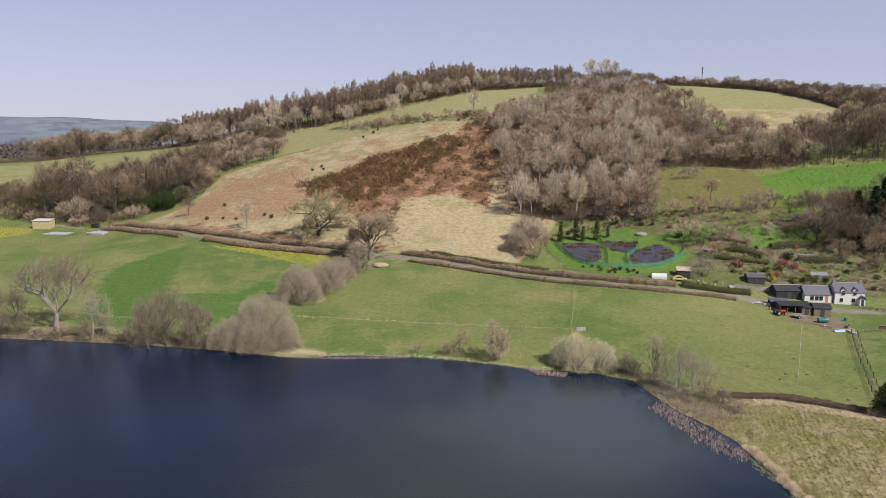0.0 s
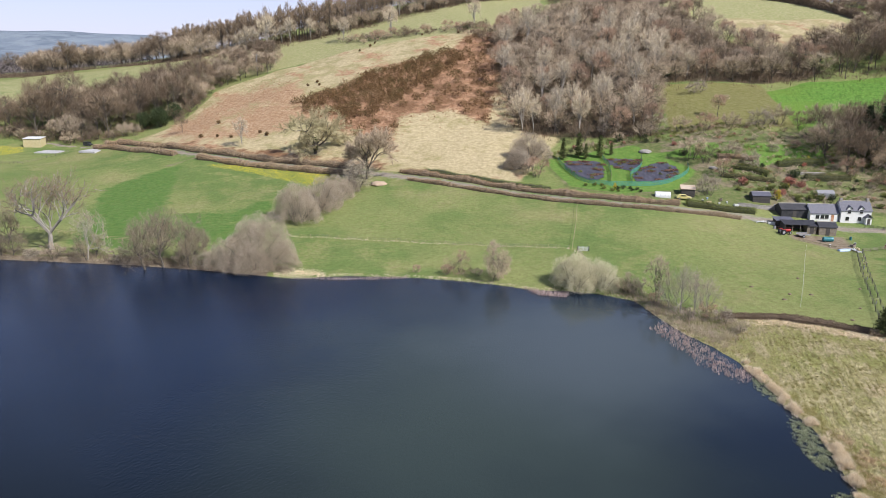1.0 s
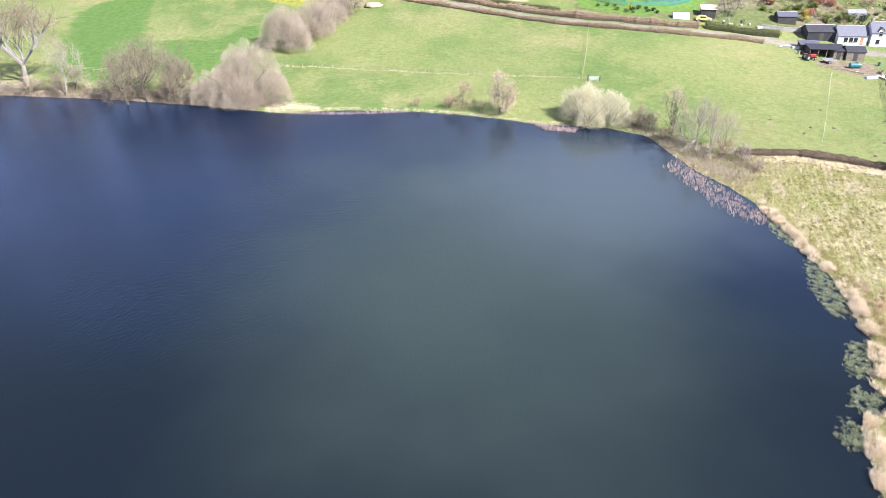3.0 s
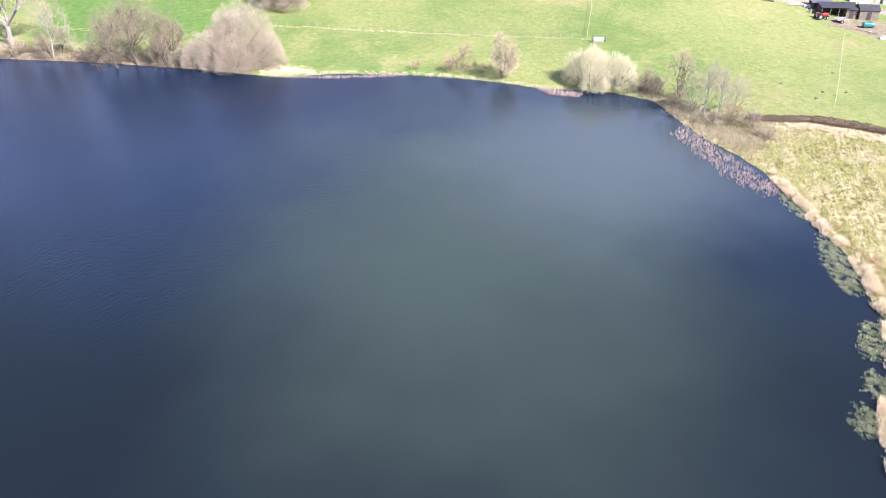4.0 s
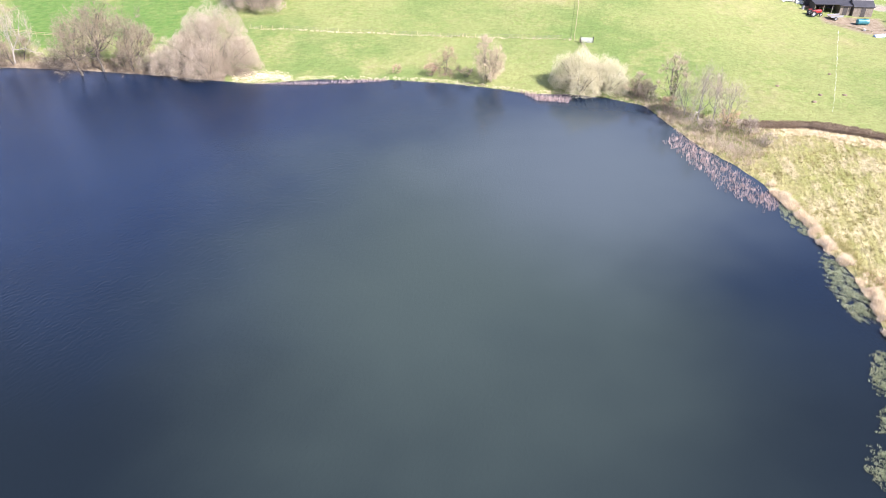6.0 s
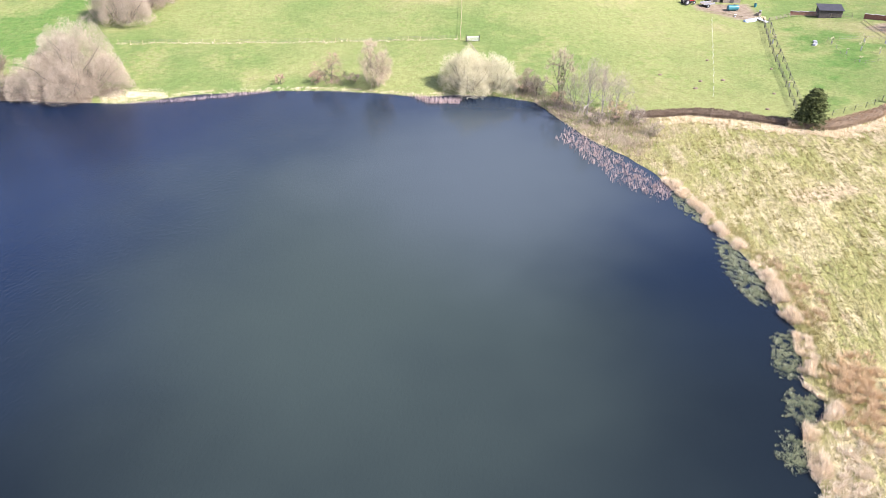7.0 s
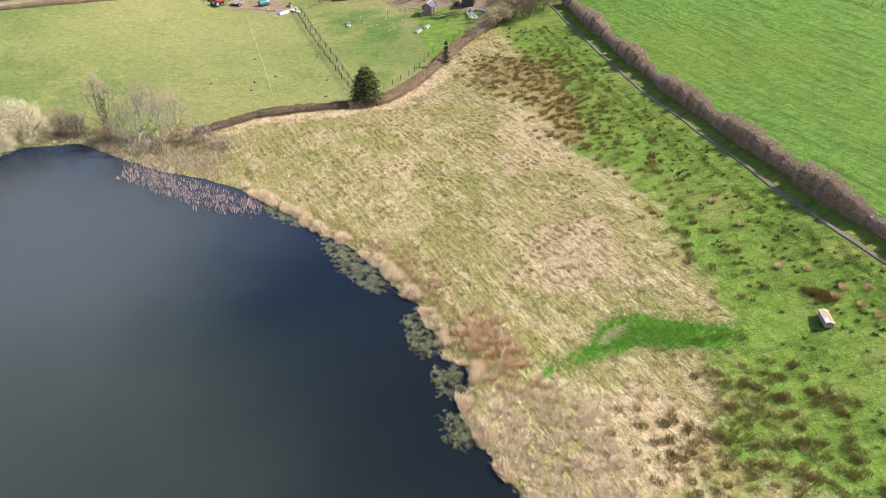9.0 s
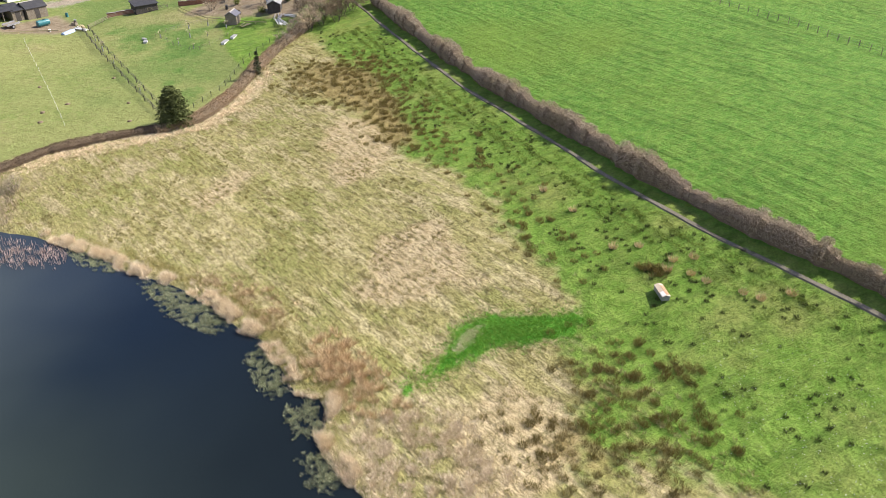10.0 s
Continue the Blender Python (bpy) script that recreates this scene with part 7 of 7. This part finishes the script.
fence([(102.4, 175.5), (94.3, 159), (80.2, 126.5)], 4.4, 1.2, "dark wire fence with thin posts", post="dark_wood", wires=4, wire="dark_wood", wire_r=0.026, thick=0.065, seed=7)
fence([(103.6, 175.0), (95.5, 158.4), (81.4, 126.0)], 4.4, 1.2, "dark wire fence with thin posts", post="dark_wood", wires=4, wire="dark_wood", wire_r=0.026, thick=0.065, seed=8)
fence([(104.6, 176.4), (112, 178.5), (124, 171)], 2.2, 1.0, "low wooden fence behind the pasture", wires=3, wire="wood", wire_r=0.04, seed=9)
fence([(122, 168), (118.4, 156), (119.6, 147), (121, 140)], 2.5, 0.5, "low pale edging rail round the plot", post="pale_wood", wires=1, wire="pale_wood", wire_r=0.09, seed=10)
fence([(107, 158.6), (104.4, 150), (104.2, 144.4), (112, 144), (119, 147), (117, 155), (107, 158.6)], 2.6, 0.9, "thin wire fence round young fruit trees", wires=2, seed=11, thick=0.03)
fence([(86, 126), (94, 127.4), (104, 132), (114, 134)], 2.4, 1.0, "old wooden posts along the marsh hedge", wires=2, seed=12, post="dark_wood")
fence([(92, 186), (97, 183), (101, 179.4)], 2.5, 0.35, "pale timber edging round the yard", post="pale_wood", wires=1, wire="pale_wood", wire_r=0.1, seed=13)
fence([(117, 198), (128, 192), (142, 190)], 2.2, 1.1, "dark wooden garden fence by the cottage", post="dark_wood", wires=3, wire="dark_wood", wire_r=0.05, seed=14)


def gate(x, y, turn):
    c = thing("field_gate", pose(x, y, gz(x, y), 0, 0, turn) @ Matrix.Diagonal((0.75, 1, 1, 1)), "galvanised pale metal field gate in the pasture fence", "gate")
    for k in range(6):
        z = 0.2 + 0.18 * k
        part("bar", rod((-1.6, 0, z), (1.6, 0, z), 0.035), M["white_sheet"], c)
    for u in (-1.6, 0, 1.6):
        part("upright", rod((u, 0.05, 0.12), (u, 0.05, 1.18), 0.035), M["white_sheet"], c)
    for u in (-1.75, 1.75):
        part("gate_post", rod((u, 0, -0.4), (u, 0, 1.4), 0.11), M["dark_wood"], c)


gate(34.4, 173.4, -8)

def utility_pole(x, y, tall):
    c = thing("utility_pole", on_ground(x, y, 20), "grey wooden utility pole with a crossarm on the hill brow", "pole")
    part("pole", rod((0, 0, -0.5), (0, 0, tall), 0.17, 0.12, 8), M["grey_sheet"], c)
    part("crossarm", box(-0.9, 0.9, -0.06, 0.06, tall - 0.7, tall - 0.55), M["wood"], c)
    for u in (-0.8, 0, 0.8):
        part("insulator", rod((u, 0, tall - 0.55), (u, 0, tall - 0.3), 0.06, 0.04), M["white_sheet"], c)


def mast(x, y, tall):
    c = thing("mast", on_ground(x, y), "thin dark radio mast on the skyline", "mast")
    part("pole", rod((0, 0, -0.5), (0, 0, tall), 0.3, 0.14, 6), M["dark_paint"], c)
    for z in (tall * 0.72, tall * 0.86, tall * 0.97):
        part("antenna", box(-0.55, 0.55, -0.3, 0.3, z, z + 0.9), M["dark_paint"], c)


utility_pole(-98.6, 397, 10.5)
mast(195, 560, 14)

# young trees in guards
guard = thing("young_tree", Matrix(), "thin sapling in a pale tree guard", "tree", "guarded saplings")
young_bm, young_tw = bare_tree(99, 2.6, 0.8, 1.0, 6, 3, 8, 0.35, 0.012, 0.035)
part("trunk", young_bm, M["bark"], guard)
placed("crown", tri_mesh("crown", young_tw), M["pale_twig"], guard)
part("tree_guard", rod((0, 0, 0), (0, 0, 1.0), 0.14, 0.14, 8), M["grey_sheet"], guard, "pale mesh tree guard")
guard["free"] = 1
for x, y in ((106.6, 156.8), (105.8, 150.8), (105.4, 146.2), (113, 155.5), (115.6, 152.6), (116, 147.8), (109.5, 151.5), (111.5, 148.6), (99.6, 167.8), (96.3, 161.4), (92.9, 154), (86.6, 139.6)):
    plant(guard, x, y, 37 * x, 0.75 + 0.2 * math.sin(x))

# ---- the garden ----
def bed(outline, label, seed):
    """A planting bed under black ground fabric, with soil and plants showing through."""
    pts = rounded(outline + outline[:1], 1)[:-1]
    rng = np.random.default_rng(seed)
    cx, cy = pts.mean(0)
    c = thing("flower_bed", pose(cx, cy, gz(cx, cy)), label, "flower bed", "fabric-covered beds")
    o = np.array([cx, cy, gz(cx, cy)])
    gxs = np.arange(pts[:, 0].min(), pts[:, 0].max() + 0.8, 0.8)
    gys = np.arange(pts[:, 1].min(), pts[:, 1].max() + 0.8, 0.8)
    bm, at = bmesh.new(), {}
    poly = [tuple(p) for p in pts]
    for i, u in enumerate(gxs):
        for j, v in enumerate(gys):
            if inside(poly, np.array([u]), np.array([v]))[0] > -0.3:
                at[i, j] = bm.verts.new((u - cx, v - cy, gz(u, v) + 0.14 + 0.05 * math.sin(3 * u + v) - o[2]))
    for i, j in list(at):
        if all(k in at for k in ((i + 1, j), (i + 1, j + 1), (i, j + 1))):
            bm.faces.new((at[i, j], at[i + 1, j], at[i + 1, j + 1], at[i, j + 1]))
    part("ground_fabric", bm, M["fabric"], c, "black ground fabric")
    p = scatter(rng, poly, 26)
    z = height(p[:, 0], p[:, 1])
    for k in range(2):
        q = p[k::5]
        tris = np.concatenate([chips(rng, (u - cx, v - cy, w + 0.22 - o[2]), (1.7, 1.4, 0.12), 260, 0.14, 0.0) for (u, v), w in zip(q, z[k::5])])
        placed("mulch", tri_mesh("mulch", tris), M["soil"], c, "red-brown bark mulch")
    q = p[2::3]
    placed("planting", tri_mesh("planting", np.concatenate([chips(rng, (u - cx, v - cy, w + 0.35 - o[2]), (0.7, 0.7, 0.5), 130, 0.1, 0.2) for (u, v), w in zip(q, z[2::3])])), M["green_hedge"], c)


bed([(41, 247), (53, 246), (53, 238), (50, 226), (44, 228), (40.5, 237)], "black fabric bed with bark mulch inside green netting", 1)
bed([(54.5, 247), (65, 244.5), (65.5, 239), (61, 233), (56, 238)], "black fabric bed with reddish soil inside green netting", 2)
bed([(60, 224.5), (60, 232), (66, 238), (72, 240), (77, 233), (69, 223.5)], "black fabric bed with low shrubs inside green netting", 3)


def netting(line, label, tall=1.5):
    q, d = along(rounded(line), 1.5)
    o = np.array([*q[0], gz(*q[0])])
    c = thing("net_fence", pose(*o), label, "fence", "green net fences")
    bm, rows = bmesh.new(), []
    for k, (x, y) in enumerate(q):
        z = gz(x, y)
        if k % 2 == 0:
            part("post", rod((x - o[0], y - o[1], z - 0.3 - o[2]), (x - o[0], y - o[1], z + tall + 0.1 - o[2]), 0.04), M["wood"], c)
        rows.append([Vector((x - o[0], y - o[1] - 0.05, z + h - o[2])) for h in np.linspace(0.02, tall, 8)])
    for a, b in zip(rows, rows[1:]):
        for k in range(7):
            u = (a[k + 1] - a[k]) * 0.5
            bm.faces.new([bm.verts.new(p) for p in (a[k], b[k], b[k] + u, a[k] + u)])
    part("net", bm, M["net"], c, "green plastic netting")


netting([(39, 248), (40.4, 236), (43.4, 226), (49, 222), (58, 221), (68, 221.6), (78.6, 231), (79, 236)], "green plastic netting fence round the beds")
netting([(54, 248), (54.6, 236), (52, 224)], "green plastic netting fence between two beds")
netting([(66.5, 245), (64.6, 236), (59, 231), (58.4, 223)], "green plastic netting fence beside a bed")

rng = np.random.default_rng(29)
green_bush = leafy("garden_bush", "rounded green garden shrub", "bush", 46, (1.2, 1.2, 1.0), 520, 0.10, "green_hedge", "garden shrubs")
gold_bush = leafy("garden_bush", "bright yellow upright garden conifer", "bush", 47, (0.9, 0.9, 1.7), 520, 0.09, "yellow_leaf", "garden shrubs")
red_bush = leafy("garden_bush", "low reddish-leaved garden shrub", "bush", 48, (1.3, 1.3, 1.0), 520, 0.10, "red_leaf", "garden shrubs")
dark_bush = leafy("garden_bush", "dark evergreen garden shrub", "bush", 49, (1.3, 1.3, 1.1), 560, 0.10, "evergreen", "garden shrubs")
for x, y, s in ((99.5, 214.6, 1.25), (52, 218.5, 0.75), (118, 236, 0.6), (106, 222, 0.5)):
    plant(gold_bush, x, y, 40 * x, s)
for line, tall, wide, leaf, label in (([(107, 233), (115, 234), (122.5, 234.6)], 2.0, 2.4, "green_hedge", "clipped bright green hedge below the garden lawn"),
                                      ([(93, 232.4), (98, 230.6), (102, 228)], 1.7, 2.2, "green_hedge", "clipped green hedge on a garden terrace"),
                                      ([(113, 226.4), (120, 226), (127, 226.4)], 1.9, 1.8, "garden_hedge", "olive-brown clipped hedge across the terraced garden"),
                                      ([(88, 228), (96, 226), (103, 224.5)], 1.2, 1.8, "garden_hedge", "low olive-brown hedge across the terraced garden"),
                                      ([(90, 239), (97, 238), (101, 236)], 1.3, 2.6, "hedge", "brown scrubby hedge below the garden lawn")):
    hedge("hedge", line, tall, wide, 330, leaf, label, seed=int(line[0][0]), chip=0.09)
for x, y, s, kind in ((110, 227.5, 1.5, dark_bush), (92, 223, 1.5, red_bush), (107, 223, 1.7, red_bush), (102, 217.5, 1.2, red_bush), (110, 222, 1.3, red_bush), (104.5, 221, 1.3, green_bush), (106, 215.4, 1.2, green_bush),
                      (109.5, 215, 1.3, green_bush), (113, 215, 1.4, green_bush), (116.5, 215.4, 1.1, dark_bush), (100, 220, 1.1, green_bush), (80, 243, 1.3, dark_bush), (96, 219, 1.2, green_bush)):
    plant(kind, x, y, 31 * x, s)
slab = tagged(part("paving", box(-4.6, 4.6, -1.1, 1.1, -0.6, 0.12, bevel=0.04), M["stone"], None), "grey stone terrace slab between garden hedges", "paving", kind="structure")
slab.matrix_basis = on_ground(116, 229.8)
EAST_GARDEN = [(88, 220), (92, 248), (126, 250), (160, 246), (160, 210), (124, 211), (100, 214)]
for i, (x, y) in enumerate(spread(rng, EAST_GARDEN, 60, 3.2)):
    plant((green_bush, dark_bush, red_bush, green_bush, thicket[0], thicket[2], green_bush, dark_bush, thicket[1])[i % 9], x, y, rng.uniform(0, 360), rng.uniform(0.5, 1.15) * (0.6 if i % 9 in (4, 5, 8) else 1.0))
for i, (x, y) in enumerate(spread(rng, [(40, 221), (52, 215.5), (60, 215), (58, 218), (44, 224)], 12, 1.7)):
    plant((green_bush, dark_bush)[i % 2], x, y, 0, rng.uniform(0.4, 0.7))
for i, (x, y) in enumerate(spread(rng, [(36, 250), (50, 262), (78, 262), (80, 250), (66, 258), (44, 254)], 16, 2.6)):
    plant((dark_bush, green_bush, red_bush, thicket[0])[i % 4], x, y, 0, rng.uniform(0.6, 1.1))
for i, (x, y) in enumerate(((126, 147), (130, 150), (133, 146), (136, 150), (128, 156), (124, 160), (132, 158), (138, 158), (140, 148))):
    plant((green_bush, thicket[0], dark_bush, thicket[1])[i % 4], x, y, 55 * i, 0.8)

for leaf, n, label in (("green_hedge", 300, "low green planting in the terraced garden"), ("twig", 300, "brown dead stems in the terraced garden"), ("red_leaf", 40, "reddish low planting in the terraced garden"),
                       ("path_hedge", 260, "pale dry plants in the terraced garden"), ("ivy", 150, "dark low shrubs of the terraced garden")):
    at = np.concatenate([scatter(rng, EAST_GARDEN, n), scatter(rng, [(36, 250), (66, 258), (100, 250), (120, 254), (118, 262), (70, 266), (40, 258)], n // 3)])
    gh = height(at[:, 0], at[:, 1])
    grown("garden_plants", np.concatenate([chips(rng, (x, y, z + 0.3), (rng.uniform(0.5, 1.6), rng.uniform(0.4, 1.0), rng.uniform(0.3, 0.9)), 70, 0.10, 0.2) for (x, y), z in zip(at, gh)]), leaf, label, "plants")


def heap(x, y, r, tall, material, label, seed, name="earth_mound", category="heap"):
    rng = np.random.default_rng(seed)
    bm = bmesh.new()
    bmesh.ops.create_icosphere(bm, subdivisions=3, radius=1.0)
    for v in bm.verts:
        k = 1 + 0.35 * noise.noise(v.co * 2.3 + Vector((seed, 0, 0)))
        v.co = Vector((v.co.x * r * k, v.co.y * r * 0.8 * k, max(v.co.z, -0.3) * tall * k))
    ob = part(name, bm, M[material], None)
    ob.matrix_basis = on_ground(x, y)
    for f in ob.data.polygons:
        f.use_smooth = True
    return tagged(ob, label, category)


heap(-20.6, 232.5, 2.6, 0.9, "sand", "heap of bare sandy earth at the field corner", 3)
for k, (x, y) in enumerate(((78.2, 154.9), (72, 145.3), (69.8, 142.8), (82.1, 137.1), (77.5, 131.4), (76.4, 145.1), (88, 148), (66, 150))):
    heap(x, y, 0.32 + 0.06 * (k % 3), 0.24, "hedge_core", "small dark molehill in the pasture", 20 + k, "molehill", "molehill")["group"] = "molehills"
heap(69, 249.5, 2.2, 0.8, "stone", "pale rockery mound above the garden lawn", 5, "rockery", "rocks")
heap(86.5, 233, 1.4, 0.5, "stone", "pile of pale stones in the garden", 6, "rockery", "rocks")
for x, y, w, d, turn in ((-170, 319, 11, 11, -8), (-148.5, 313, 8, 12, -15)):
    bm = box(-w / 2, w / 2, -d / 2, d / 2, -0.6, 0.16, bevel=0.05)
    ob = part("concrete_pad", bm, M["pale_pad"], None)
    ob.matrix_basis = pose(x, y, gz(x, y), 0, 0, turn)
    tagged(ob, "pale concrete hardstanding beside the lane", "paving")


# ---- odds and ends lying about ----
def bucket(x, y, paint, label):
    c = thing("bucket", on_ground(x, y, 40 * x), label, "bucket", "buckets")
    part("pail", rod((0, 0, -0.03), (0, 0, 0.42), 0.2, 0.27, 10), M[paint], c)
    part("rim", rod((0, 0, 0.42), (0, 0, 0.46), 0.29, 0.29, 10), M[paint], c)


def crate(x, y, turn, w, wood, label):
    c = thing("crate", on_ground(x, y, turn), label, "crate", "crates")
    part("floor_board", box(-w / 2, w / 2, -0.4, 0.4, -0.04, 0.05), M[wood], c)
    for s in (-0.4, 0.36):
        for z in (0.1, 0.3, 0.5):
            part("slat", box(-w / 2, w / 2, s, s + 0.04, z, z + 0.14), M[wood], c)
    for s in (-w / 2, w / 2 - 0.04):
        part("end_board", box(s, s + 0.04, -0.355, 0.355, 0.05, 0.62), M[wood], c)


def barrel(x, y, paint, label):
    c = thing("barrel", on_ground(x, y), label, "barrel", "barrels")
    part("drum", rod((0, 0, -0.05), (0, 0, 0.88), 0.3, 0.3, 12), M[paint], c)
    for z in (0.28, 0.58):
        part("hoop", rod((0, 0, z), (0, 0, z + 0.04), 0.32, 0.32, 12), M[paint], c)
    part("lid", rod((0, 0, 0.88), (0, 0, 0.92), 0.27, 0.27, 12), M["dark_paint"], c)


for x, y, paint, label in ((76.2, 211.4, "white_sheet", "white plastic bucket by the garden hut"), (78.0, 212.6, "blue_paint", "blue plastic bucket by the garden hut"), (80.6, 209.8, "white_sheet", "white plastic bucket on rough grass"),
                           (97.4, 211.0, "blue_paint", "blue plastic bucket beside the summerhouse"), (99.0, 181.6, "white_sheet", "white plastic bucket in the yard"), (106.5, 183.5, "grey_sheet", "grey metal bucket in the yard"),
                           (126.8, 146.5, "white_sheet", "white plastic bucket on the plot"), (131.5, 150.5, "blue_paint", "blue plastic bucket on the plot"), (83.4, 211.2, "white_sheet", "white plastic bucket among garden rubbish")):
    bucket(x, y, paint, label)
for x, y, turn, w, wood, label in ((77.4, 209.6, 20, 1.3, "pale_wood", "pale slatted crate by the garden hut"), (82.0, 212.4, 70, 1.6, "wood", "weathered slatted crate on rough grass"), (85.4, 209.4, 10, 1.4, "white_sheet", "whitewashed slatted crate by the hedge"),
                                   (91.2, 198.4, -8, 1.8, "white_sheet", "whitewashed slatted crate beside the lane"), (104.8, 181.4, 35, 1.4, "wood", "weathered slatted crate in the yard"), (123.6, 151.5, 50, 1.6, "wood", "weathered slatted crate on the plot"),
                                   (134.2, 146.0, 15, 1.8, "pale_wood", "pale slatted crate on the plot"), (129.0, 161.0, 80, 1.5, "wood", "old slatted crate by the brick wall")):
    crate(x, y, turn, w, wood, label)
for x, y, paint, label in ((75.4, 209.2, "dark_paint", "black plastic barrel by the garden hut"), (98.2, 209.4, "blue_paint", "pale blue barrel by the summerhouse"), (107.4, 187.4, "teal_paint", "teal barrel beside the board shed"),
                           (125.2, 156.6, "dark_paint", "black plastic barrel on the plot"), (90.4, 194.6, "grey_sheet", "grey metal barrel by the cart shed")):
    barrel(x, y, paint, label)
